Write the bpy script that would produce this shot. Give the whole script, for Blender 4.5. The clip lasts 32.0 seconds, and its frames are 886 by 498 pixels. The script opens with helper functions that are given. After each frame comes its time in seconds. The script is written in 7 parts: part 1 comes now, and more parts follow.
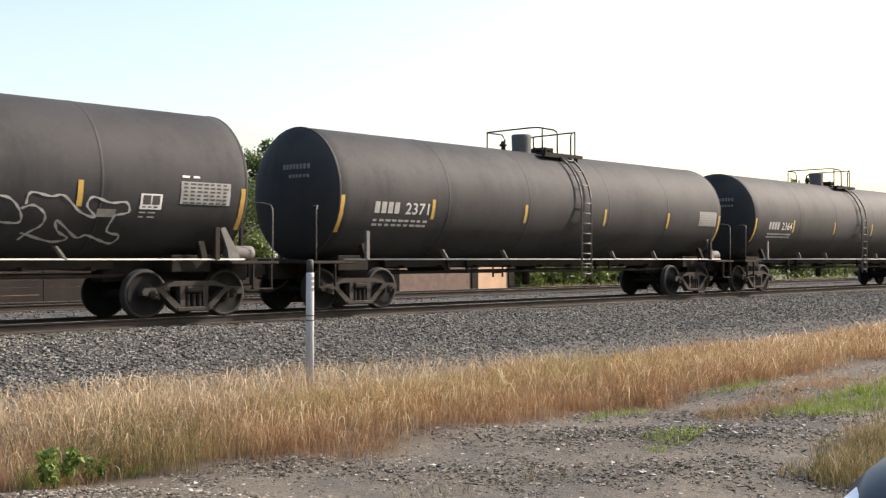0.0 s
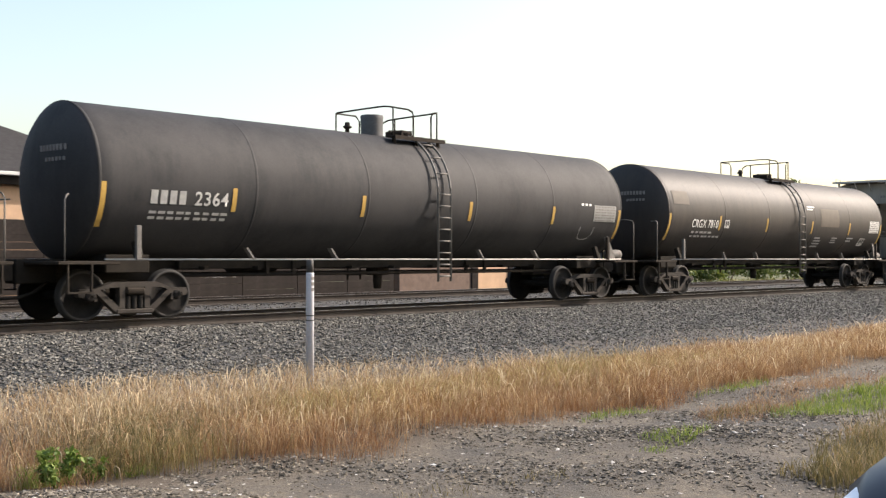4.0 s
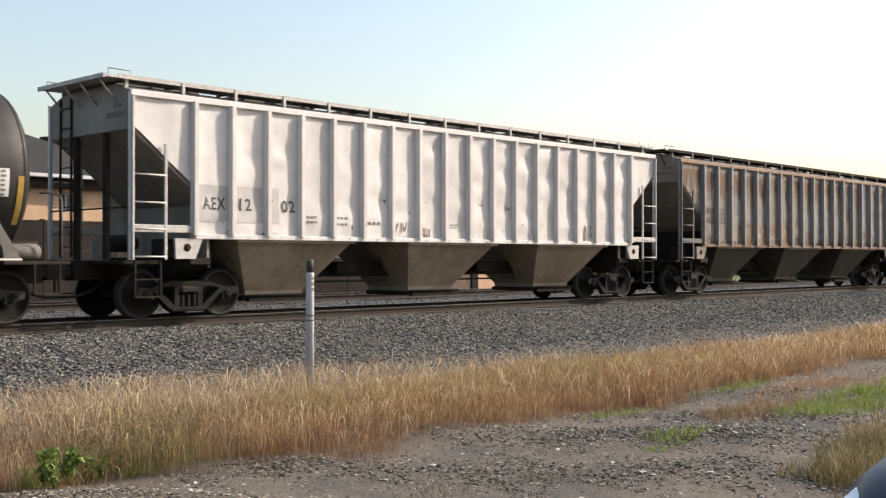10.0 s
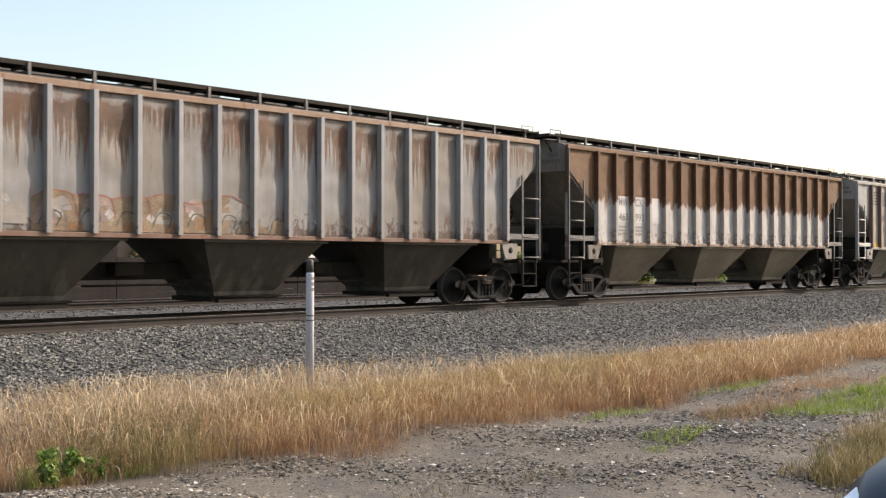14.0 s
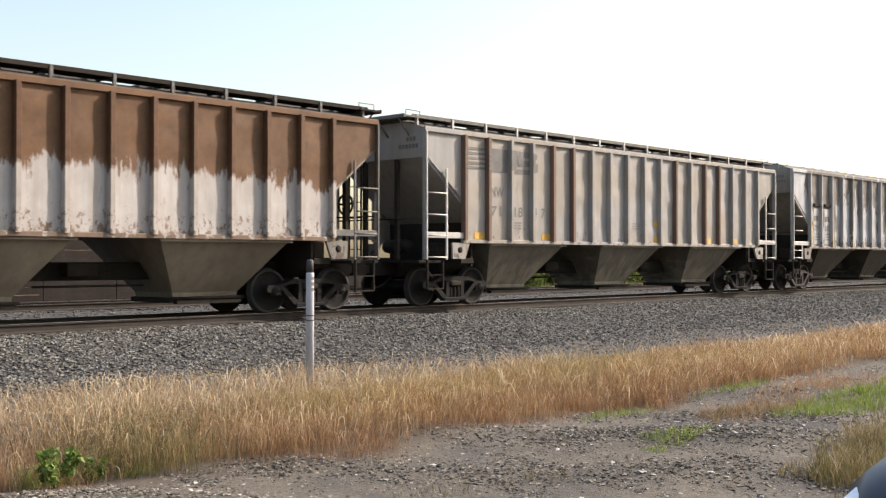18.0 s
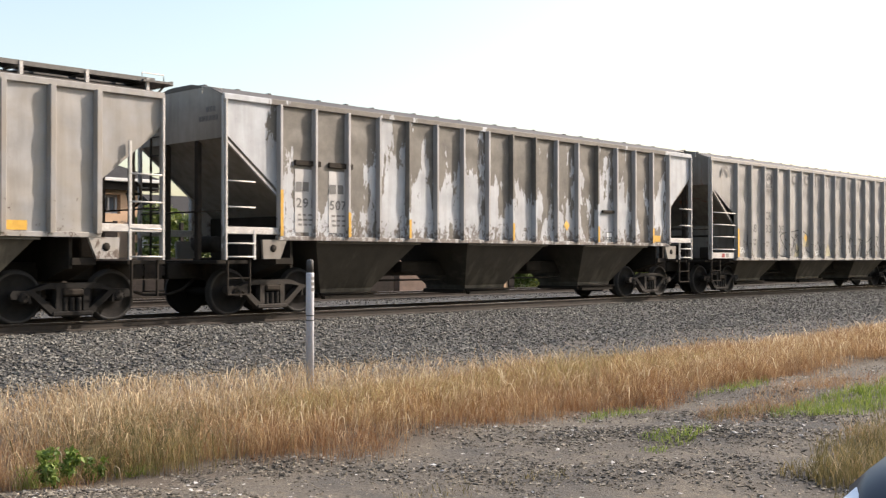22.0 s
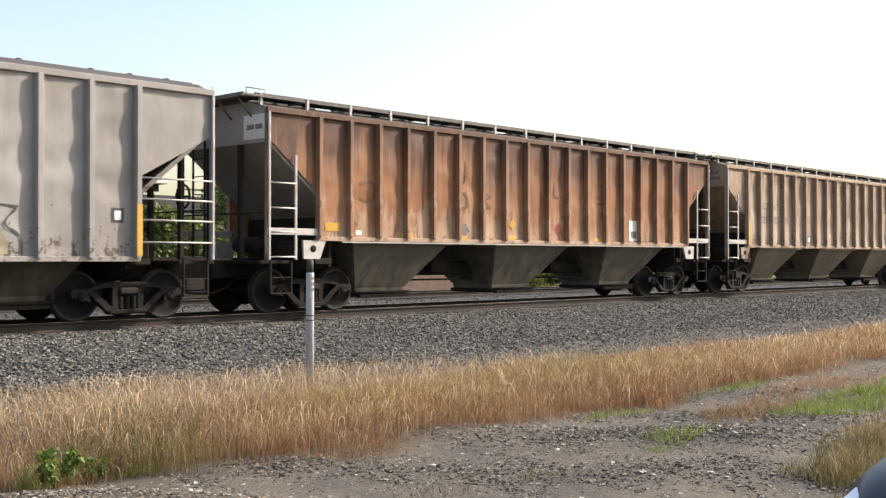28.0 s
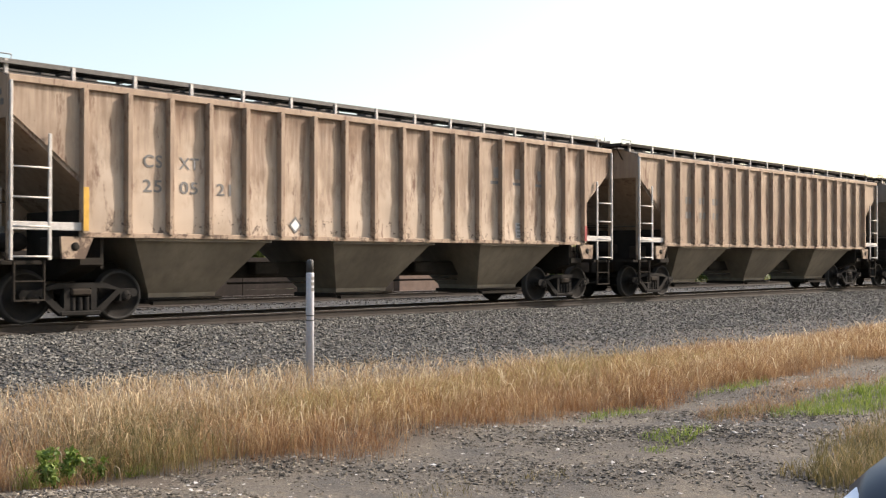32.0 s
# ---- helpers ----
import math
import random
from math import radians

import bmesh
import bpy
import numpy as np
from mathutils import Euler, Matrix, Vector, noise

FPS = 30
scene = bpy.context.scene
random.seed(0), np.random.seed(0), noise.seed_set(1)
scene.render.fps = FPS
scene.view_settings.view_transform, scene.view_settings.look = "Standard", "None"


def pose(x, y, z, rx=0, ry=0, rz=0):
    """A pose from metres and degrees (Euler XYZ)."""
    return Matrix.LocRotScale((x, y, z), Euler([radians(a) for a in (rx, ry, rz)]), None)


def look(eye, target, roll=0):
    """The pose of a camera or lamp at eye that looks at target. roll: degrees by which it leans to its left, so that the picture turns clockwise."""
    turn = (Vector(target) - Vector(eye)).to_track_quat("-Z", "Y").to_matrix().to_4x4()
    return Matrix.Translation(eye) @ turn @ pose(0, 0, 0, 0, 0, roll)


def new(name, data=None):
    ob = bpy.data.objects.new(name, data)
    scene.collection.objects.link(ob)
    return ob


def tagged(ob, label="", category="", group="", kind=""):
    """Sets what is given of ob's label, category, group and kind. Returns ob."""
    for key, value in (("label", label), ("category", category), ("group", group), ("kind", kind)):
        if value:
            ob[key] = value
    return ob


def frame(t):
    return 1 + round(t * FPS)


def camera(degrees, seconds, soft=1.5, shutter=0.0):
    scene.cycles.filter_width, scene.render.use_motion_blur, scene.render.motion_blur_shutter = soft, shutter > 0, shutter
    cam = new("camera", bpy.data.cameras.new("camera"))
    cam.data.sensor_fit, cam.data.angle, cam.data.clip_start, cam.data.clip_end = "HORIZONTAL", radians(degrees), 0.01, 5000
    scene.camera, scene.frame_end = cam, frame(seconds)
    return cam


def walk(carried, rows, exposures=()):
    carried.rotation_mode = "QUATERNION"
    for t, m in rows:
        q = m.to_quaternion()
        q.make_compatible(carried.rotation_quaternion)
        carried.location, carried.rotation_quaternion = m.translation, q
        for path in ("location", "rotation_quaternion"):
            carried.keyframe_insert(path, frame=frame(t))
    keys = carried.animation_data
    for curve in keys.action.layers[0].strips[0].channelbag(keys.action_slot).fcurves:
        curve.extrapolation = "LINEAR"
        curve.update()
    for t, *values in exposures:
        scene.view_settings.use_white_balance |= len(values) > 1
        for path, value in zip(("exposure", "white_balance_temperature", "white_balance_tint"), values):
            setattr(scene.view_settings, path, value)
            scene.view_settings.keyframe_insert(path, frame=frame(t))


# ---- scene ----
# Plan: track centre line along x at y = 0, rail top at z = 0; the train runs towards -x.
EYE = (0.0, -18.85, 1.12)
AIM = (EYE[0] + 100 * math.cos(radians(43.54)), EYE[1] + 100 * math.sin(radians(43.54)), EYE[2] + 0.91)
cam = camera(44.38, 32.0, soft=1.3, shutter=0.12)
walk(cam, [(0.0, look(EYE, AIM)), (32.0, look(EYE, AIM))], [(0.0, 0.88, 6800, 14), (8.0, 0.90, 6800, 14), (10.0, 0.58, 6800, 14), (12.0, 0.62, 6800, 14), (14.0, 0.82, 6800, 14), (32.0, 0.84, 6800, 14)])

# ---- world, sun, exposure ----
SUN_AZ, SUN_EL = -26.0, 35.0
world = bpy.data.worlds.new("sky")
scene.world = world
world.use_nodes = True
wn, wl = world.node_tree.nodes, world.node_tree.links
sky = wn.new("ShaderNodeTexSky")
sky.sky_type = "NISHITA"
sky.sun_disc = False
sky.sun_elevation = radians(SUN_EL)
sky.sun_rotation = radians(90.0 - SUN_AZ)
sky.air_density, sky.dust_density, sky.ozone_density = 1.35, 2.6, 1.0
wn["Background"].inputs["Strength"].default_value = 0.15
wl.new(sky.outputs["Color"], wn["Background"].inputs["Color"])
sun_data = bpy.data.lights.new("sun", "SUN")
sun_data.energy, sun_data.angle, sun_data.color = 4.7, radians(0.6), (1.0, 0.92, 0.825)
sun = new("sun", sun_data)
_to = Vector((math.cos(radians(SUN_AZ)) * math.cos(radians(SUN_EL)), math.sin(radians(SUN_AZ)) * math.cos(radians(SUN_EL)), math.sin(radians(SUN_EL))))
sun.matrix_world = look(_to * 60, (0, 0, 0))


# ---- materials ----
def ramp(nt, fac, stops):
    n = nt.nodes.new("ShaderNodeValToRGB")
    e = n.color_ramp.elements
    while len(e) < len(stops):
        e.new(0.5)
    for el, (p, c) in zip(e, stops):
        el.position = p
        el.color = (c, c, c, 1) if isinstance(c, (int, float)) else (*c, 1)
    nt.links.new(fac, n.inputs[0])
    return n.outputs[0]


def tex(nt, vec, scale, detail=4.0, rough=0.6, stretch=(1, 1, 1), dist=0.0):
    m = nt.nodes.new("ShaderNodeMapping")
    m.inputs["Scale"].default_value = [scale * s for s in stretch]
    nt.links.new(vec, m.inputs[0])
    n = nt.nodes.new("ShaderNodeTexNoise")
    n.inputs["Scale"].default_value = 1.0
    n.inputs["Detail"].default_value = detail
    n.inputs["Roughness"].default_value = rough
    n.inputs["Distortion"].default_value = dist
    nt.links.new(m.outputs[0], n.inputs[0])
    return n.outputs[0]


def math_node(nt, op, a, b=0.5, clamp=False):
    n = nt.nodes.new("ShaderNodeMath")
    n.operation, n.use_clamp = op, clamp
    for i, v in enumerate((a, b)):
        if isinstance(v, (int, float)):
            n.inputs[i].default_value = v
        else:
            nt.links.new(v, n.inputs[i])
    return n.outputs[0]


def mixc(nt, fac, a, b, blend="MIX"):
    n = nt.nodes.new("ShaderNodeMix")
    n.data_type, n.blend_type = "RGBA", blend
    for i, v in ((0, fac), (6, a), (7, b)):
        if isinstance(v, (int, float)):
            n.inputs[i].default_value = v
        elif isinstance(v, tuple):
            n.inputs[i].default_value = (*v, 1)
        else:
            nt.links.new(v, n.inputs[i])
    return n.outputs[2]


def base(name, rough=0.6, metal=0.0):
    m = bpy.data.materials.new(name)
    m.use_nodes = True
    nt = m.node_tree
    b = nt.nodes["Principled BSDF"]
    b.inputs["Roughness"].default_value = rough
    b.inputs["Metallic"].default_value = metal
    return m, nt, b


def coords(nt, shift=0.0):
    c = nt.nodes.new("ShaderNodeTexCoord").outputs["Object"]
    if shift:
        m = nt.nodes.new("ShaderNodeMapping")
        m.inputs["Location"].default_value = (shift, shift * 0.37, 0)
        nt.links.new(c, m.inputs[0])
        return m.outputs[0]
    return c


def bump(nt, b, h, strength=0.3, dist=0.01):
    n = nt.nodes.new("ShaderNodeBump")
    n.inputs["Strength"].default_value, n.inputs["Distance"].default_value = strength, dist
    nt.links.new(h, n.inputs["Height"])
    nt.links.new(n.outputs[0], b.inputs["Normal"])


def plain(name, col, rough=0.6, metal=0.0, vary=0.25, scale=3.0, dirt=None, amount=0.35, grain=0.15, spec=0.4):
    """A surface with mottling at two scales, a dirt colour in patches and fine relief."""
    m, nt, b = base(name, rough, metal)
    b.inputs["Specular IOR Level"].default_value = spec
    v = coords(nt)
    n1, n2 = tex(nt, v, scale, 5), tex(nt, v, scale * 9, 3)
    lo = tuple(c * (1 - vary) for c in col)
    hi = tuple(min(1, c * (1 + vary)) for c in col)
    c = mixc(nt, ramp(nt, n1, [(0.3, 0.0), (0.7, 1.0)]), lo, hi)
    if dirt:
        k = math_node(nt, "MULTIPLY", ramp(nt, n2, [(0.42, 0.0), (0.62, 1.0)]), amount)
        c = mixc(nt, k, c, dirt)
    nt.links.new(c, b.inputs["Base Color"])
    r = math_node(nt, "ADD", math_node(nt, "MULTIPLY", n2, 0.25), rough - 0.12, True)
    nt.links.new(r, b.inputs["Roughness"])
    bump(nt, b, n2, grain, 0.01)
    return m


RUST, RUST_D, GRIME = (0.20, 0.075, 0.03), (0.09, 0.035, 0.02), (0.06, 0.052, 0.045)


def car_paint(name, paint, rust=RUST, rust_amount=0.2, edge=None, edge_rough=0.35, patch=None, patch_amount=0.5,
              dirt=(0.11, 0.095, 0.075), dirt_amount=0.35, low=0.5, seed=0.0, rough=0.6, tint=None, streak=0.5, zone=None, chips=0.0, hang=None, hang_colour=None, hang_soft=0.08, pale=None, chip_colour=(0.07, 0.045, 0.032)):
    """Weathered freight-car paint in the car's own space: vertical run-down streaks, rust, and where
    edge is a height, a ragged rust zone above it; patch is a colour of peeling areas."""
    m, nt, b = base(name, rough)
    oi = nt.nodes.new("ShaderNodeObjectInfo")
    tc = nt.nodes.new("ShaderNodeTexCoord").outputs["Object"]
    mp = nt.nodes.new("ShaderNodeMapping")
    mp.inputs["Location"].default_value = (seed * 7.3, seed * 3.1, 0)
    nt.links.new(tc, mp.inputs[0])
    v = mp.outputs[0]
    sep = nt.nodes.new("ShaderNodeSeparateXYZ")
    nt.links.new(tc, sep.inputs[0])
    z = sep.outputs[2]
    big = tex(nt, v, 0.55, 4)
    st = tex(nt, v, 5.0, 4, 0.6, (1, 1, 0.09))
    fine = tex(nt, v, 26.0, 3)
    mid = tex(nt, v, 2.6, 6, 0.7)
    c = mixc(nt, ramp(nt, mid, [(0.35, 0.0), (0.65, 1.0)]), tuple(x * 0.86 for x in paint), paint)
    if tint:
        c = mixc(nt, math_node(nt, "MULTIPLY", ramp(nt, big, [(0.4, 0.0), (0.62, 1.0)]), 0.7), c, tint)
    # grime that ran down the sheets
    k = math_node(nt, "MULTIPLY", ramp(nt, st, [(0.42, 0.0), (0.72, 1.0)]), streak)
    c = mixc(nt, k, c, dirt)
    k = math_node(nt, "MULTIPLY", ramp(nt, big, [(0.38, 0.0), (0.7, 1.0)]), dirt_amount)
    c = mixc(nt, k, c, dirt)
    if patch:
        # old coat flaking off from the top: long ragged tongues, none at the car's ends
        tong = tex(nt, v, 1.35, 8, 0.66, (1.8, 1, 0.6))
        area = tex(nt, v, 0.42, 2, 0.5, (1, 1, 0.6))
        pz = math_node(nt, "ADD", math_node(nt, "MULTIPLY", math_node(nt, "SUBTRACT", z, 2.98 - patch_amount), 0.15), math_node(nt, "MULTIPLY", math_node(nt, "SUBTRACT", tong, 0.5), 1.7))
        pz = math_node(nt, "ADD", pz, math_node(nt, "MULTIPLY", math_node(nt, "SUBTRACT", area, 0.5), 0.9))
        pz = math_node(nt, "ADD", pz, math_node(nt, "MULTIPLY", math_node(nt, "SUBTRACT", oi.outputs["Random"], 0.5), 0.22))
        ends = math_node(nt, "MULTIPLY", math_node(nt, "ADD", math_node(nt, "ABSOLUTE", sep.outputs[0], 0.0), -6.6), 0.35)
        pz = math_node(nt, "SUBTRACT", pz, math_node(nt, "MAXIMUM", ends, 0.0))
        pm = ramp(nt, math_node(nt, "ADD", pz, 0.5, True), [(0.49, 0.0), (0.51, 1.0)])
        c = mixc(nt, pm, c, mixc(nt, ramp(nt, mid, [(0.3, 0.0), (0.7, 1.0)]), tuple(x * 0.72 for x in patch), tuple(x * 1.2 for x in patch)))
    if edge is not None:
        w = math_node(nt, "ADD", z, math_node(nt, "MULTIPLY", math_node(nt, "SUBTRACT", tex(nt, v, 2.2, 6, 0.75, (2, 1, 0.5)), 0.5), edge_rough * 6))
        w = math_node(nt, "ADD", w, math_node(nt, "MULTIPLY", math_node(nt, "SUBTRACT", tex(nt, v, 0.5, 2), 0.5), 1.1))
        em = ramp(nt, math_node(nt, "MULTIPLY", math_node(nt, "SUBTRACT", w, edge - 0.5), 1.0, True), [(0.42, 0.0), (0.56, 1.0)])
        rc = mixc(nt, ramp(nt, mid, [(0.35, 0.0), (0.7, 1.0)]), rust, tuple(x * 0.55 for x in rust))
        c = mixc(nt, em, c, rc)
    if pale:  # washed-out blotches, most in the lower panels
        pc, ph = pale
        wk = math_node(nt, "ADD", math_node(nt, "MULTIPLY", math_node(nt, "SUBTRACT", ph, z), 0.45), math_node(nt, "MULTIPLY", math_node(nt, "SUBTRACT", tex(nt, v, 1.1, 7, 0.7, (2.6, 1, 0.8)), 0.5), 2.6))
        c = mixc(nt, math_node(nt, "MULTIPLY", ramp(nt, math_node(nt, "ADD", wk, 0.5, True), [(0.42, 0.0), (0.78, 1.0)]), 0.75), c, pc)
    if hang:  # rust run down from the roof in strips, more in some panels than in others
        hz, soft = hang
        crisp = hang_soft < 0.3
        hn = tex(nt, v, 1.0, 8, 0.72, (11.0, 1, 0.3) if crisp else (7.0, 1, 0.22))
        hk = math_node(nt, "ADD", math_node(nt, "MULTIPLY", math_node(nt, "SUBTRACT", z, hz), 1.0 / soft), math_node(nt, "MULTIPLY", math_node(nt, "SUBTRACT", hn, 0.5), 7.5 if crisp else 5.5))
        hk = math_node(nt, "ADD", hk, math_node(nt, "MULTIPLY", math_node(nt, "SUBTRACT", oi.outputs["Random"], 0.5), 1.5))
        hk = ramp(nt, math_node(nt, "ADD", math_node(nt, "MULTIPLY", hk, 0.5), 0.5, True), [(0.51 - hang_soft / 2, 0.0), (0.51 + hang_soft / 2, 1.0)])
        if crisp:  # the strips begin a hand's width under the roof
            top = math_node(nt, "ADD", z, math_node(nt, "MULTIPLY", math_node(nt, "SUBTRACT", mid, 0.5), 0.5))
            hk = math_node(nt, "MULTIPLY", hk, ramp(nt, math_node(nt, "SUBTRACT", top, 3.4, True), [(0.42, 1.0), (0.5, 0.25)]))
        hang_colour = hang_colour or rust
        hc = mixc(nt, ramp(nt, mid, [(0.38, 0.0), (0.62, 1.0)]), hang_colour, tuple(x * 0.55 for x in hang_colour))
        c = mixc(nt, math_node(nt, "MULTIPLY", hk, 0.9), c, hc)
    # rust blooms, long and thin
    rm = tex(nt, v, 1.7, 7, 0.72, (2.2, 1, 0.5))
    a = 0.70 - 0.28 * rust_amount
    rm = ramp(nt, rm, [(a, 0.0), (a + 0.09, 1.0)])
    if zone:  # rust gathers in the upper panels and along the bottom
        zr = math_node(nt, "MULTIPLY", math_node(nt, "ADD", z, math_node(nt, "MULTIPLY", big, 0.8)), 0.2)
        p = lambda q: (q + 0.4) / 5
        rm = math_node(nt, "MULTIPLY", rm, ramp(nt, zr, [(p(2.0), 1.0), (p(2.2), 0.12), (p(2.7), 0.12), (p(3.2), 1.0)]))
    c = mixc(nt, math_node(nt, "MULTIPLY", rm, 0.85), c, mixc(nt, mid, rust, RUST_D))
    if chips:  # paint chipped to dark rust, most along the lower edge
        near = math_node(nt, "MULTIPLY", math_node(nt, "SUBTRACT", 2.3, z), 0.16, True)
        ck = math_node(nt, "ADD", tex(nt, v, 6.5, 8, 0.78, (1, 1, 0.7)), math_node(nt, "MULTIPLY", near, chips))
        c = mixc(nt, math_node(nt, "MULTIPLY", ramp(nt, ck, [(0.665, 0.0), (0.69, 1.0)]), 0.85), c, chip_colour)
    rnd = math_node(nt, "ADD", math_node(nt, "MULTIPLY", oi.outputs["Random"], 0.16), 0.90)
    c = mixc(nt, 1.0, c, rnd, "MULTIPLY")
    nt.links.new(c, b.inputs["Base Color"])
    b.inputs["Specular IOR Level"].default_value = 0.3
    r = math_node(nt, "ADD", math_node(nt, "MULTIPLY", fine, 0.3), rough - 0.15, True)
    nt.links.new(r, b.inputs["Roughness"])
    bump(nt, b, fine, 0.12, 0.01)
    return m


def ground_mat():
    """Ballast grey by the rails, trodden dirt, a grass strip's litter and a gravel lane, by distance from the track."""
    m, nt, b = base("ground", 0.95)
    v = coords(nt)
    sep = nt.nodes.new("ShaderNodeSeparateXYZ")
    nt.links.new(v, sep.inputs[0])
    y = math_node(nt, "ADD", sep.outputs[1], math_node(nt, "MULTIPLY", math_node(nt, "SUBTRACT", tex(nt, v, 0.7, 5), 0.5), 1.6))
    fine, mid, big = tex(nt, v, 30, 4, 0.7), tex(nt, v, 5.0, 5, 0.7), tex(nt, v, 0.45, 4)
    vor = nt.nodes.new("ShaderNodeTexVoronoi")
    vor.inputs["Scale"].default_value = 22.0
    nt.links.new(v, vor.inputs[0])
    ball = mixc(nt, ramp(nt, vor.outputs["Color"], [(0.1, 0.0), (0.9, 1.0)]), (0.022, 0.0215, 0.021), (0.068, 0.066, 0.063))
    dirt = mixc(nt, ramp(nt, mid, [(0.3, 0.0), (0.7, 1.0)]), (0.077, 0.064, 0.046), (0.128, 0.105, 0.075))
    dark = mixc(nt, mid, (0.032, 0.029, 0.025), (0.060, 0.053, 0.044))
    lane = mixc(nt, ramp(nt, tex(nt, v, 0.8, 5, 0.65), [(0.40, 0.0), (0.62, 1.0)]), dirt, dark)
    lane = mixc(nt, math_node(nt, "MULTIPLY", ramp(nt, tex(nt, v, 9.0, 6, 0.8), [(0.42, 1.0), (0.55, 0.0)]), 0.6), lane, (0.036, 0.033, 0.030))
    for sc, amt in ((38.0, 0.55), (85.0, 0.5), (170.0, 0.4)):  # grit of three sizes trodden into the dirt
        grit = nt.nodes.new("ShaderNodeTexVoronoi")
        grit.inputs["Scale"].default_value = sc
        nt.links.new(v, grit.inputs[0])
        gs = nt.nodes.new("ShaderNodeSeparateColor")
        nt.links.new(grit.outputs["Color"], gs.inputs[0])
        gc = mixc(nt, ramp(nt, gs.outputs[0], [(0.2, 0.0), (0.95, 1.0)]), (0.033, 0.030, 0.025), (0.165, 0.147, 0.120))
        gm = math_node(nt, "MULTIPLY", ramp(nt, grit.outputs["Distance"], [(0.36, 1.0), (0.5, 0.0)]), math_node(nt, "MULTIPLY", ramp(nt, gs.outputs[1], [(0.45, 0.0), (0.5, 1.0)]), amt))
        lane = mixc(nt, gm, lane, gc)
    # a damp dark patch of cinders on the lane
    sx = math_node(nt, "MULTIPLY", math_node(nt, "SUBTRACT", sep.outputs[0], 9.5), 0.55)
    sy = math_node(nt, "MULTIPLY", math_node(nt, "ADD", sep.outputs[1], 13.75), 1.0)
    sd = math_node(nt, "ADD", math_node(nt, "MULTIPLY", sx, sx), math_node(nt, "MULTIPLY", sy, sy))
    sd = math_node(nt, "ADD", sd, math_node(nt, "MULTIPLY", math_node(nt, "SUBTRACT", tex(nt, v, 2.2, 5, 0.7), 0.5), 1.6))
    lane = mixc(nt, math_node(nt, "MULTIPLY", ramp(nt, sd, [(0.35, 1.0), (1.1, 0.0)]), 0.9), lane, (0.024, 0.022, 0.020))
    litter = mixc(nt, mid, (0.045, 0.035, 0.025), (0.088, 0.067, 0.045))
    green = mixc(nt, mid, (0.04, 0.052, 0.018), (0.085, 0.088, 0.032))
    yr = math_node(nt, "MULTIPLY", math_node(nt, "ADD", y, 20.0), 1 / 40.0)  # y -20..20 to 0..1

    def band(lo, hi, soft=0.006):
        p = lambda q: (q + 20) / 40
        return ramp(nt, yr, [(p(lo) - soft, 0.0), (p(lo) + soft, 1.0), (p(hi) - soft, 1.0), (p(hi) + soft, 0.0)])
    c = mixc(nt, band(-5.6, 10.6), dirt, ball)
    c = mixc(nt, band(-8.6, -5.6), c, mixc(nt, 0.5, ball, (0.075, 0.067, 0.059)))
    c = mixc(nt, band(-12.2, -8.4), c, litter)
    c = mixc(nt, band(-19.9, -12.2), c, lane)
    c = mixc(nt, ramp(nt, yr, [(0.755, 0.0), (0.765, 1.0)]), c, green)
    nt.links.new(c, b.inputs["Base Color"])
    bump(nt, b, math_node(nt, "ADD", mid, fine), 0.6, 0.025)
    return m


def island_mat(name, a, b_, c_=None, rough=0.8, grain=30.0):
    """Colours that differ from piece to piece of one joined mesh."""
    m, nt, b = base(name, rough)
    g = nt.nodes.new("ShaderNodeNewGeometry")
    stops = [(0.0, a), (0.5, tuple((p + q) / 2 for p, q in zip(a, b_))), (1.0, b_)]
    if c_:
        stops = [(0.0, a), (0.55, b_), (0.9, c_), (1.0, c_)]
    c = ramp(nt, g.outputs["Random Per Island"], stops)
    n = tex(nt, coords(nt), grain, 3)
    c = mixc(nt, 1.0, c, ramp(nt, n, [(0.25, 0.7), (0.75, 1.2)]), "MULTIPLY")
    nt.links.new(c, b.inputs["Base Color"])
    return m


def leaf_mat(name, a, b_, c_, trans=0.35, stem=None):
    m = island_mat(name, a, b_, c_, 0.6, 8.0)
    nt = m.node_tree
    b = nt.nodes["Principled BSDF"]
    t = nt.nodes.new("ShaderNodeBsdfTranslucent")
    mx = nt.nodes.new("ShaderNodeMixShader")
    src = b.inputs["Base Color"].links[0].from_socket
    if stem:  # reddish lower stalks, and drifts of redder and paler growth
        v = coords(nt)
        sep = nt.nodes.new("ShaderNodeSeparateXYZ")
        nt.links.new(v, sep.inputs[0])
        h = math_node(nt, "ADD", math_node(nt, "MULTIPLY", sep.outputs[2], 1.6), math_node(nt, "MULTIPLY", tex(nt, v, 0.8, 3), 0.9))
        src = mixc(nt, ramp(nt, math_node(nt, "ADD", h, 0.9, True), [(0.45, 0.72), (1.0, 0.0)]), src, stem)
        nt.links.new(src, b.inputs["Base Color"])
    nt.links.new(src, t.inputs["Color"])
    mx.inputs[0].default_value = trans
    nt.links.new(b.outputs[0], mx.inputs[1])
    nt.links.new(t.outputs[0], mx.inputs[2])
    nt.links.new(mx.outputs[0], nt.nodes["Material Output"].inputs["Surface"])
    return m


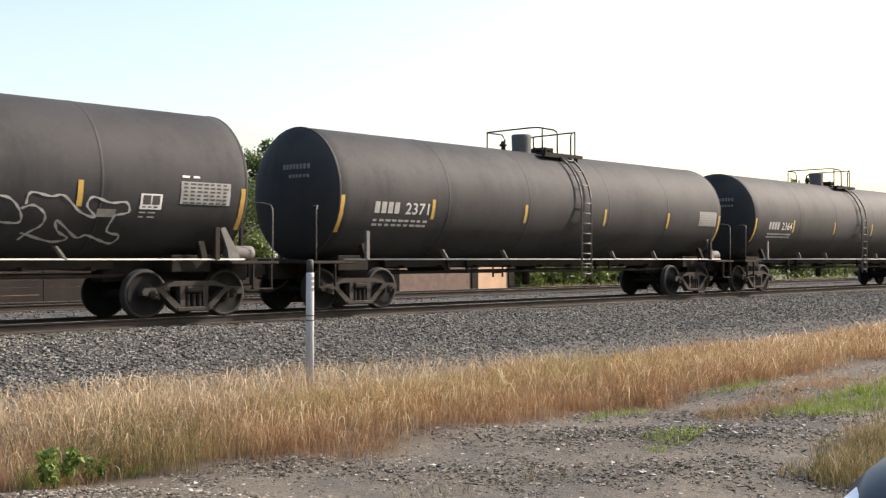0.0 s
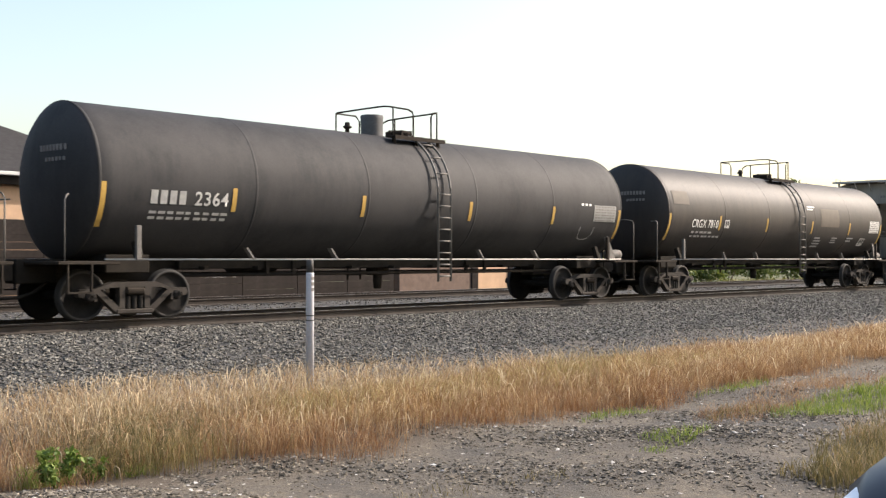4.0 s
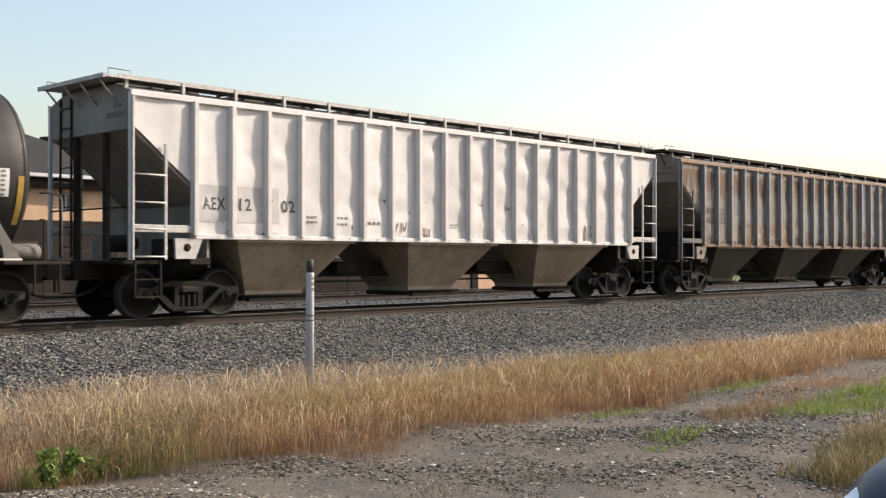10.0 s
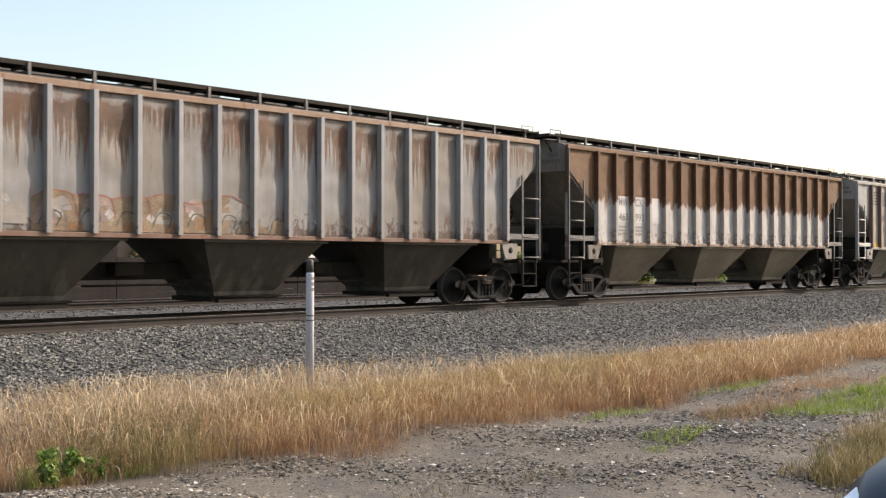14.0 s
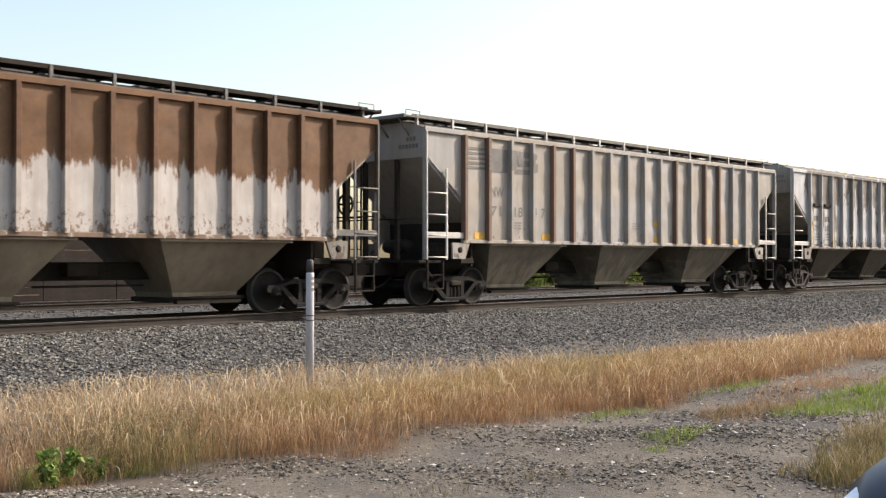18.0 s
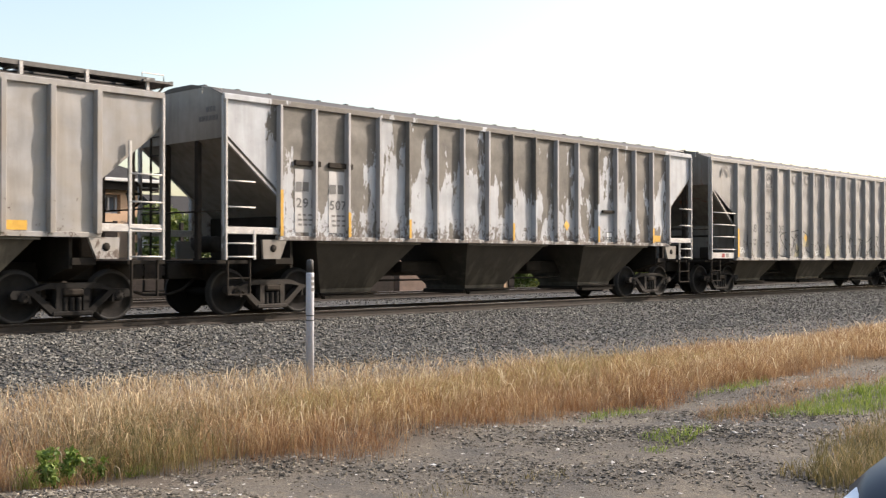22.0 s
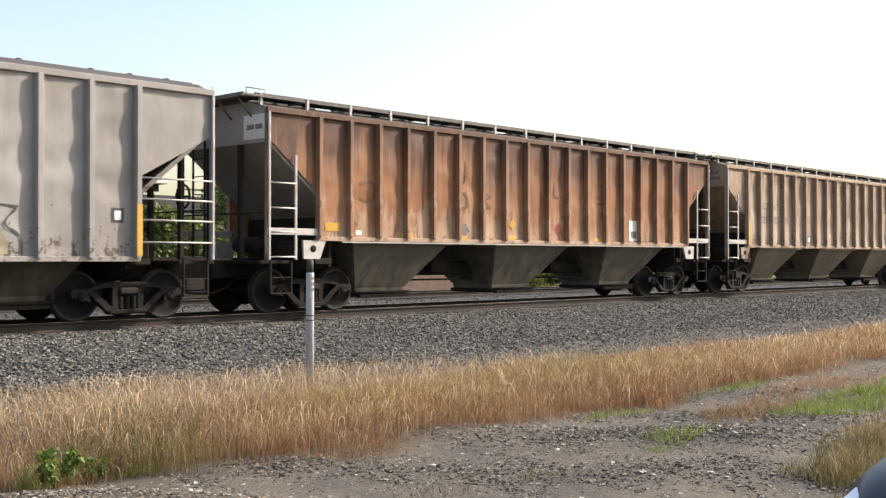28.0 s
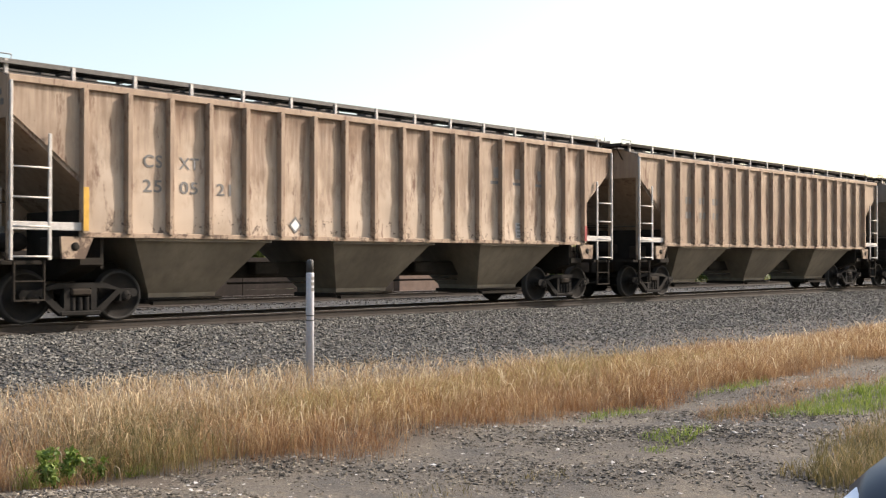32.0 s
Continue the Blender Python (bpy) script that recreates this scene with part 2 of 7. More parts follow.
M_GROUND = ground_mat()
M_STONE = island_mat("ballast_stone", (0.050, 0.048, 0.042), (0.100, 0.096, 0.085), (0.195, 0.187, 0.166), 0.95)
M_LANESTONE = island_mat("lane_stone", (0.054, 0.045, 0.033), (0.106, 0.090, 0.067), (0.255, 0.223, 0.175), 0.95)
M_DARKSTONE = island_mat("dark_gravel_stone", (0.034, 0.030, 0.024), (0.071, 0.062, 0.049), (0.185, 0.164, 0.132), 0.95)
M_CHIP = island_mat("pale_stone_chip", (0.20, 0.185, 0.165), (0.34, 0.32, 0.295), (0.52, 0.50, 0.47), 0.9)
M_RAIL = plain("rail_steel", (0.034, 0.029, 0.025), 0.85, 0.0, 0.3, 2, (0.055, 0.044, 0.036), spec=0.2)
M_RAILTOP = plain("rail_head", (0.42, 0.40, 0.38), 0.32, 0.9, 0.1, 8)
M_TIE = plain("creosoted_timber", (0.045, 0.041, 0.037), 0.95, 0, 0.3, 5, (0.08, 0.074, 0.068), spec=0.2)
M_IRON = plain("dark_cast_steel", (0.026, 0.0225, 0.019), 0.85, 0.0, 0.35, 5, (0.048, 0.037, 0.028), 0.5, spec=0.1)
M_TRUCK = plain("dusty_truck_steel", (0.033, 0.030, 0.027), 0.85, 0.0, 0.4, 4, (0.062, 0.05, 0.041), 0.5, spec=0.15)
# darker copy: shade under hopper bodies put into the colour, besides grime
M_TRUCKD = plain("grimy_shaded_truck_steel", (0.015, 0.0145, 0.0138), 0.85, 0.0, 0.4, 4, (0.032, 0.027, 0.023), 0.4, spec=0.1)
M_WHEEL = plain("wheel_steel", (0.015, 0.0145, 0.014), 0.9, 0.0, 0.3, 4, (0.026, 0.022, 0.019), 0.5, spec=0.1)
M_TREAD = plain("worn_tread", (0.034, 0.033, 0.032), 0.7, 0.2, 0.15, 6, spec=0.2)
M_UNDER = plain("underframe_black", (0.020, 0.0178, 0.0152), 0.9, 0, 0.3, 3, (0.034, 0.028, 0.022), 0.4, spec=0.1)
M_MIDIRON = plain("dull_painted_steel", (0.125, 0.12, 0.112), 0.75, 0, 0.25, 6, (0.065, 0.055, 0.046), 0.5)
M_HOUSING = plain("grey_valve_housing", (0.085, 0.088, 0.092), 0.75, 0, 0.15, 3, (0.06, 0.055, 0.05), 0.4)
M_YELLOW = plain("yellow_reflector", (0.52, 0.30, 0.04), 0.55, 0, 0.18, 8, (0.36, 0.22, 0.06), 0.4)
M_YSTRIP = plain("dull_yellow_reflector", (0.42, 0.26, 0.05), 0.6, 0, 0.2, 8, (0.22, 0.15, 0.06), 0.4)
M_WHITE = plain("white_stencil", (0.62, 0.62, 0.60), 0.6, 0, 0.12, 8)
M_TORN = plain("torn_placard", (0.34, 0.33, 0.31), 0.7, 0, 0.3, 9, (0.14, 0.12, 0.10), 0.8)
M_STENCIL = plain("worn_white_stencil", (0.48, 0.48, 0.465), 0.6, 0, 0.15, 8, (0.16, 0.155, 0.15), 0.6)
M_GREYW = plain("faded_stencil", (0.30, 0.30, 0.29), 0.6, 0, 0.2, 8)
M_BLACK = plain("black_stencil", (0.045, 0.045, 0.045), 0.6, 0, 0.2, 8)
M_GREYP = plain("grey_stencil", (0.17, 0.16, 0.15), 0.7, 0, 0.2, 8)
M_POST = plain("white_post_paint", (0.42, 0.43, 0.47), 0.55, 0, 0.08, 6, (0.3, 0.29, 0.28), 0.3)
M_LIGHTIRON = plain("pale_painted_steel", (0.45, 0.44, 0.42), 0.6, 0, 0.2, 6, (0.22, 0.17, 0.13), 0.5)
M_GRASS = leaf_mat("dry_grass", (0.15, 0.072, 0.029), (0.32, 0.188, 0.084), (0.62, 0.48, 0.28), 0.42, (0.17, 0.070, 0.029))
M_STRAW = leaf_mat("pale_straw", (0.28, 0.18, 0.09), (0.46, 0.34, 0.19), (0.74, 0.63, 0.43), 0.42, (0.21, 0.105, 0.048))
M_GREEN = leaf_mat("green_weed", (0.085, 0.13, 0.02), (0.16, 0.23, 0.035), (0.27, 0.31, 0.07), 0.4)
M_YGREEN = leaf_mat("yellow_green_grass", (0.17, 0.13, 0.04), (0.29, 0.23, 0.075), (0.42, 0.35, 0.15), 0.4)
M_OLIVE = leaf_mat("olive_grass", (0.085, 0.075, 0.026), (0.15, 0.125, 0.046), (0.27, 0.21, 0.10), 0.35)
M_LEAF = leaf_mat("tree_leaves", (0.03, 0.055, 0.015), (0.06, 0.10, 0.025), (0.10, 0.14, 0.04), 0.3)
M_BUSH = leaf_mat("shrub_leaves", (0.05, 0.085, 0.016), (0.11, 0.155, 0.032), (0.20, 0.225, 0.06), 0.35)
M_BARK = plain("bark", (0.09, 0.07, 0.055), 0.95, 0, 0.3, 6)


# ---- mesh building ----
class Mesh:
    """Collects vertices and faces for one part."""

    def __init__(self):
        self.v, self.f, self.smooth = [], [], []

    def add(self, vs, fs, smooth=False):
        o = len(self.v)
        self.v += [tuple(p) for p in vs]
        self.f += [tuple(i + o for i in f) for f in fs]
        self.smooth += [smooth] * len(fs)
        return self

    def box(self, lo, hi, bev=0.0):
        (x0, y0, z0), (x1, y1, z1) = lo, hi
        if bev <= 0:
            vs = [(x, y, z) for x in (x0, x1) for y in (y0, y1) for z in (z0, z1)]
            return self.add(vs, [(0, 1, 3, 2), (4, 6, 7, 5), (0, 4, 5, 1), (2, 3, 7, 6), (0, 2, 6, 4), (1, 5, 7, 3)])
        vs, idx = [], {}
        for i, x in enumerate((x0, x1)):
            for j, y in enumerate((y0, y1)):
                for k, z in enumerate((z0, z1)):
                    sx, sy, sz = (bev if i == 0 else -bev), (bev if j == 0 else -bev), (bev if k == 0 else -bev)
                    for a, p in enumerate(((x, y + sy, z + sz), (x + sx, y, z + sz), (x + sx, y + sy, z))):
                        idx[i, j, k, a] = len(vs)
                        vs.append(p)
        q = idx
        fs = []
        for a in range(3):
            for s in (0, 1):
                o = [(0, 0), (1, 0), (1, 1), (0, 1)]
                c = []
                for p in o:
                    ijk = [0, 0, 0]
                    ijk[a] = s
                    r = [n for n in range(3) if n != a]
                    ijk[r[0]], ijk[r[1]] = p
                    c.append(q[(*ijk, a)])
                fs.append(c if (s == 1) == (a != 1) else c[::-1])
        for a in range(3):
            b1, b2 = [n for n in range(3) if n != a]
            for s in (0, 1):
                for t in (0, 1):
                    e = []
                    for u in (0, 1):
                        ijk = [0, 0, 0]
                        ijk[a], ijk[b1], ijk[b2] = u, s, t
                        e.append((q[(*ijk, b1)], q[(*ijk, b2)]))
                    fs.append((e[0][0], e[1][0], e[1][1], e[0][1]))
        for i in (0, 1):
            for j in (0, 1):
                for k in (0, 1):
                    fs.append((q[i, j, k, 0], q[i, j, k, 1], q[i, j, k, 2]))
        return self.add(vs, fs)

    def hexa(self, p):
        """A block from 8 corners: bottom ring of four, then top ring."""
        return self.add(p, [(3, 2, 1, 0), (4, 5, 6, 7), (0, 1, 5, 4), (1, 2, 6, 5), (2, 3, 7, 6), (3, 0, 4, 7)])

    def prism(self, poly, axis, lo, hi):
        """A polygon of (u, w) pushed along an axis: 'y' takes (x, z), 'x' takes (y, z), 'z' takes (x, y)."""
        mk = {"y": lambda u, w, t: (u, t, w), "x": lambda u, w, t: (t, u, w), "z": lambda u, w, t: (u, w, t)}[axis]
        n = len(poly)
        vs = [mk(u, w, lo) for u, w in poly] + [mk(u, w, hi) for u, w in poly]
        fs = [tuple(range(n)), tuple(range(2 * n - 1, n - 1, -1))] + [(i, i + n, (i + 1) % n + n, (i + 1) % n) for i in range(n)]
        return self.add(vs, fs)

    def tube(self, pts, r, n=8, cap=True):
        pts = [Vector(p) for p in pts]
        rings = []
        for i, p in enumerate(pts):
            d = (pts[min(i + 1, len(pts) - 1)] - pts[max(i - 1, 0)]).normalized()
            u = d.orthogonal().normalized() if abs(d.z) < 0.99 else Vector((1, 0, 0))
            if abs(d.z) < 0.99:
                u = d.cross(Vector((0, 0, 1))).normalized()
            w = d.cross(u)
            rr = r[i] if isinstance(r, (list, tuple)) else r
            rings.append([p + (u * math.cos(a) + w * math.sin(a)) * rr for a in [2 * math.pi * k / n for k in range(n)]])
        vs = [q for ring in rings for q in ring]
        fs = [(i * n + k, i * n + (k + 1) % n, (i + 1) * n + (k + 1) % n, (i + 1) * n + k) for i in range(len(pts) - 1) for k in range(n)]
        self.add(vs, fs, True)
        if cap:
            o = len(self.v) - len(vs)
            self.f += [tuple(o + k for k in range(n))[::-1], tuple(o + (len(pts) - 1) * n + k for k in range(n))]
            self.smooth += [False, False]
        return self

    def lathe(self, prof, axis="y", n=28, centre=(0, 0, 0), smooth=True):
        """Turns (radius, along) pairs round an axis."""
        cx, cy, cz = centre
        vs = []
        for r, t in prof:
            for k in range(n):
                a = 2 * math.pi * k / n
                u, w = r * math.cos(a), r * math.sin(a)
                vs.append({"y": (cx + u, cy + t, cz + w), "x": (cx + t, cy + u, cz + w), "z": (cx + u, cy + w, cz + t)}[axis])
        fs = [(i * n + k, i * n + (k + 1) % n, (i + 1) * n + (k + 1) % n, (i + 1) * n + k) for i in range(len(prof) - 1) for k in range(n)]
        return self.add(vs, fs, smooth)

    def data(self, name, material):
        me = bpy.data.meshes.new(name)
        me.from_pydata(self.v, [], self.f)
        me.polygons.foreach_set("use_smooth", self.smooth)
        me.materials.append(material)
        bm = bmesh.new()
        bm.from_mesh(me)
        bmesh.ops.recalc_face_normals(bm, faces=bm.faces)
        bm.to_mesh(me)
        bm.free()
        return me


def part(name, mesh, material, parent=None, label="", at=(0, 0, 0)):
    """Links a Mesh (or ready mesh data) as one object under a thing or part."""
    me = mesh.data(name, material) if isinstance(mesh, Mesh) else mesh
    ob = new(name, me)
    ob.location = at
    if parent:
        ob.parent = parent
    if label:
        ob["label"] = label
    return ob


def fast_mesh(name, verts, quads, material, smooth=False):
    """One joined mesh from numpy arrays (verts n x 3, faces m x k)."""
    me = bpy.data.meshes.new(name)
    m, k = quads.shape
    me.vertices.add(len(verts))
    me.vertices.foreach_set("co", np.ascontiguousarray(verts, dtype=np.float32).ravel())
    me.loops.add(m * k)
    me.loops.foreach_set("vertex_index", np.ascontiguousarray(quads, dtype=np.int32).ravel())
    me.polygons.add(m)
    me.polygons.foreach_set("loop_start", np.arange(0, m * k, k, dtype=np.int32))
    me.polygons.foreach_set("use_smooth", np.full(m, smooth))
    me.update(calc_edges=True)
    me.materials.append(material)
    return me


rng = np.random.default_rng(7)

# ---- the ground, the track bed and the rails ----
# cross profile: distance from the track, height
PROFILE = [(-2500, -1.2), (-400, -0.9), (-60, -0.65), (-19, -0.50), (-12.3, -0.50), (-10.5, -0.52), (-8.0, -0.60), (-5.6, -0.62), (-4.4, -0.52),
           (-2.5, -0.24), (-1.45, -0.19), (1.45, -0.19), (2.4, -0.25), (3.6, -0.42), (5.0, -0.36), (5.9, -0.19), (9.0, -0.19), (10.2, -0.5), (11, -0.62), (60, -0.7), (400, -0.9), (2500, -1.2)]


def ground_z(y):
    return np.interp(y, [p[0] for p in PROFILE], [p[1] for p in PROFILE])


def ground():
    ys = np.unique(np.concatenate([[p[0] for p in PROFILE], np.linspace(-20, 10, 101)]))
    xs = np.concatenate([[-2500, -600, -150, -50], np.arange(-20, 80.1, 0.5), [95, 120, 180, 300, 700, 2500]])
    X, Y = np.meshgrid(xs, ys, indexing="ij")
    Z = ground_z(Y)
    near = np.clip((40 - np.abs(X - 30)) / 10, 0, 1) * np.clip((22 - np.abs(Y)) / 5, 0, 1)
    lump = 0.035 * np.sin(X * 1.3 + Y * 0.7) + 0.03 * np.sin(X * 0.61 - Y * 1.9 + 1) + 0.02 * np.sin(X * 3.1 + Y * 2.3)
    Z = Z + near * lump * np.where(np.abs(Y) < 7.5, 0.25, 1.0)
    n, m = X.shape
    idx = np.arange(n * m).reshape(n, m)
    q = np.stack([idx[:-1, :-1], idx[1:, :-1], idx[1:, 1:], idx[:-1, 1:]], -1).reshape(-1, 4)
    me = fast_mesh("ground", np.stack([X, Y, Z], -1).reshape(-1, 3), q, M_GROUND, True)
    tagged(part("ground", me, None), "flat trackside ground of grey ballast, dirt and a gravel lane", "ground", kind="structure")


ground()


def rail_mesh():
    p = [(-0.07, -0.172), (0.07, -0.172), (0.07, -0.155), (0.012, -0.125), (0.012, -0.045), (0.036, -0.03), (0.036, -0.004), (0.028, 0.0),
         (-0.028, 0.0), (-0.036, -0.004), (-0.036, -0.03), (-0.012, -0.045), (-0.012, -0.125), (-0.07, -0.155)]
    return Mesh().prism(p, "x", -300, 500).data("rail", M_RAIL), Mesh().box((-300, -0.026, 0.0), (500, 0.026, 0.002)).data("rail_head", M_RAILTOP)


RAIL, HEAD = rail_mesh()
TIE = Mesh().box((-0.115, -1.3, -0.35), (0.115, 1.3, -0.165), 0.015).data("tie", M_TIE)


def track(y, label):
    t = tagged(new("railway_track"), label, "railway track", kind="structure")
    t.location = (0, y, 0)
    for s in (-0.75, 0.75):
        r = part("rail", RAIL, None, t, "brown steel rail with a bright worn head", (0, s, 0))
        part("rail_head", HEAD, None, r)
    far = Mesh()
    for i in range(-20, 260):
        x = i * 0.52 + random.uniform(-0.02, 0.02)
        if -4 < x < 62:
            part("tie", TIE, None, t, at=(x, random.uniform(-0.04, 0.04), random.uniform(-0.012, 0.006)))
        else:
            far.box((x - 0.115, -1.3, -0.35), (x + 0.115, 1.3, -0.165))
    tagged(part("far_ties", far, M_TIE, t), kind="stuff")


track(0.0, "main line of steel rails on dark timber ties in ballast")
track(7.5, "second line of rusty rails on timber ties behind the train")


# ---- freight-car running gear ----
WR = 0.457


def wheel_parts():
    m = Mesh()
    prof = [(0.06, 0.09), (0.13, 0.09), (0.15, 0.07), (0.20, 0.012), (0.33, 0.03), (0.385, 0.055), (0.404, 0.085),
            (0.452, 0.088), (0.457, 0.03), (0.462, -0.005), (0.486, -0.018), (0.486, -0.035), (0.46, -0.045), (0.39, -0.045), (0.33, -0.02), (0.20, -0.06), (0.10, -0.07), (0.06, -0.07)]
    m.lathe(prof, "y", 32)
    wheel = m.data("wheel", M_WHEEL)
    wheel.materials.append(M_TREAD)
    for p in wheel.polygons:  # rim face and tread are worn bright
        r = math.hypot(p.center.x, p.center.z)
        p.material_index = 1 if r > 0.405 and -0.02 < p.center.y < 0.12 and r < 0.475 else 0
    axle = Mesh().lathe([(0.0, -0.95), (0.07, -0.95), (0.07, -0.78), (0.085, -0.7), (0.08, 0.7), (0.07, 0.78), (0.07, 0.95), (0.0, 0.95)], "y", 12)
    cap = Mesh().lathe([(0.0, 0.135), (0.085, 0.135), (0.10, 0.11), (0.105, 0.0)], "y", 14)
    for k in range(3):
        a = k * 2.094
        cap.box((0.05 * math.cos(a) - 0.014, 0.125, 0.05 * math.sin(a) - 0.014), (0.05 * math.cos(a) + 0.014, 0.15, 0.05 * math.sin(a) + 0.014))
    return wheel, axle.data("axle", M_WHEEL), cap.data("bearing_cap", M_TRUCKD)


WHEEL, AXLE, CAP = wheel_parts()


def truck_parts():
    m = Mesh()  # one cast side frame in the plane y = 0, thickness 0.16
    t0, t1 = -0.08, 0.08
    half = [(0.0, 0.70), (0.45, 0.70), (0.62, 0.64), (0.80, 0.58), (1.08, 0.58), (1.12, 0.52), (1.10, 0.44), (1.0, 0.43), (0.985, 0.50), (0.80, 0.50), (0.70, 0.56), (0.50, 0.60), (0.0, 0.61)]
    for s in (-1, 1):
        p = [(s * x, z) for x, z in half]
        m.prism(p if s > 0 else p[::-1], "y", t0, t1)
        d = [(0.80, 0.53), (0.70, 0.57), (0.28, 0.22), (0.20, 0.13), (0.36, 0.13)]
        m.prism([(s * x, z) for x, z in (d if s > 0 else d[::-1])], "y", t0, t1)
        d = [(0.20, 0.64), (0.31, 0.64), (0.31, 0.22), (0.20, 0.22)]
        m.prism([(s * x, z) for x, z in (d if s > 0 else d[::-1])], "y", t0, t1)
        m.prism([(s * 0.78, 0.57), (s * 0.86, 0.57), (s * 0.80, 0.36), (s * 0.75, 0.36)], "y", t0, t1)
        m.box((s * 0.889 - 0.10, -0.07, 0.40), (s * 0.889 + 0.10, 0.07, 0.53), 0.02)
    m.box((-0.38, -0.10, 0.12), (0.38, 0.10, 0.21), 0.02)
    spring = Mesh()
    spring.lathe([(0.04, 0.21)] + [(0.045 + 0.014 * (k % 2), 0.21 + 0.02 * k) for k in range(13)] + [(0.04, 0.45)], "z", 10)
    bol = Mesh().box((-0.19, -1.12, 0.47), (0.19, 1.12, 0.60), 0.03).box((-0.30, -0.35, 0.55), (0.30, 0.35, 0.72), 0.03)
    brake = Mesh()
    for s in (-1, 1):
        brake.box((s * 0.34 - 0.03, -0.85, 0.30), (s * 0.34 + 0.03, 0.85, 0.38))
        for u in (-0.74, 0.74):
            brake.box((s * 0.36, u - 0.05, 0.26), (s * 0.43, u + 0.05, 0.58))
    return (m.data("side_frame", M_TRUCK), m.data("side_frame", M_TRUCKD)), spring.data("spring", M_TRUCKD), bol.data("bolster", M_IRON), brake.data("brake_beam", M_IRON)


FRAME, SPRING, BOLSTER, BRAKE = truck_parts()
SPIN = []


def truck(car, x, grimy=False):
    t = part("truck", BOLSTER, None, car, "grimy cast-steel two-axle truck, coloured dark for shade under the hopper" if grimy else "dusty cast-steel two-axle truck", (x, 0, 0))
    for s in (-1, 1):
        part("side_frame", FRAME[grimy], None, t, at=(0, s * 0.99, 0))
        for u in (-0.13, 0.0, 0.13):
            part("spring", SPRING, None, t, at=(u, s * 1.02, 0))
    part("brake_beam", BRAKE, None, t)
    for s in (-1, 1):
        # the wheelset is keyed in its car's space, with wheels and bearing caps on its axle
        w = part("wheelset", AXLE, None, car, "steel wheel pair with bright treads", (x + s * 0.889, 0, WR))
        for q in (-1, 1):
            for nm, me, y in (("wheel", WHEEL, 0.72), ("bearing_cap", CAP, 0.95)):
                o = part(nm, me, None, w, at=(0, q * y, 0))
                o.rotation_euler = (0, 0, 0 if q > 0 else math.pi)
        SPIN.append((w, x + s * 0.889))
    return t


def couplers(car, half):
    for s in (-1, 1):
        m = Mesh()
        m.box((min(s * (half - 1.1), s * half), -0.10, 0.78), (max(s * (half - 1.1), s * half), 0.10, 0.98), 0.02)
        x = s * (half + 0.02)
        m.prism([(x - 0.16, -0.13), (x + 0.14, -0.16), (x + 0.16, 0.02), (x + 0.05, 0.05), (x + 0.12, 0.17), (x - 0.16, 0.16)], "z", 0.73, 1.03)
        m.box((s * (half - 1.15) - 0.12, -0.28, 0.70), (s * (half - 1.15) + 0.12, 0.28, 1.05), 0.02)
        c = part("coupler", m, M_IRON, car)
        h = Mesh().tube([(s * (half - 0.9), -0.2, 0.72), (s * (half - 0.6), -0.24, 0.52), (s * (half - 0.3), -0.25, 0.43), (s * half, -0.22, 0.42)], 0.03, 6)
        part("air_hose", h, M_UNDER, c)


# ---- tank cars ----
TR, TZ, TH = 1.47, 2.56, 8.0


def arc(r, a0, a1, n, x):
    return [(x, -r * math.sin(radians(a0 + (a1 - a0) * i / n)), TZ + r * math.cos(radians(a0 + (a1 - a0) * i / n))) for i in range(n + 1)]


def rung_mesh(w):
    return Mesh().tube([(-w / 2, 0, 0), (w / 2, 0, 0)], 0.02, 6)


def on_tank(m, x0, x1, a0, a1, r, n=6):
    """A thin skin on the tank's flank between two angles from the top."""
    vs = []
    for i in range(n + 1):
        a = radians(a0 + (a1 - a0) * i / n)
        for x in (x0, x1):
            vs.append((x, -r * math.sin(a), TZ + r * math.cos(a)))
    m.add(vs, [(2 * i, 2 * i + 1, 2 * i + 3, 2 * i + 2) for i in range(n)])
    return m


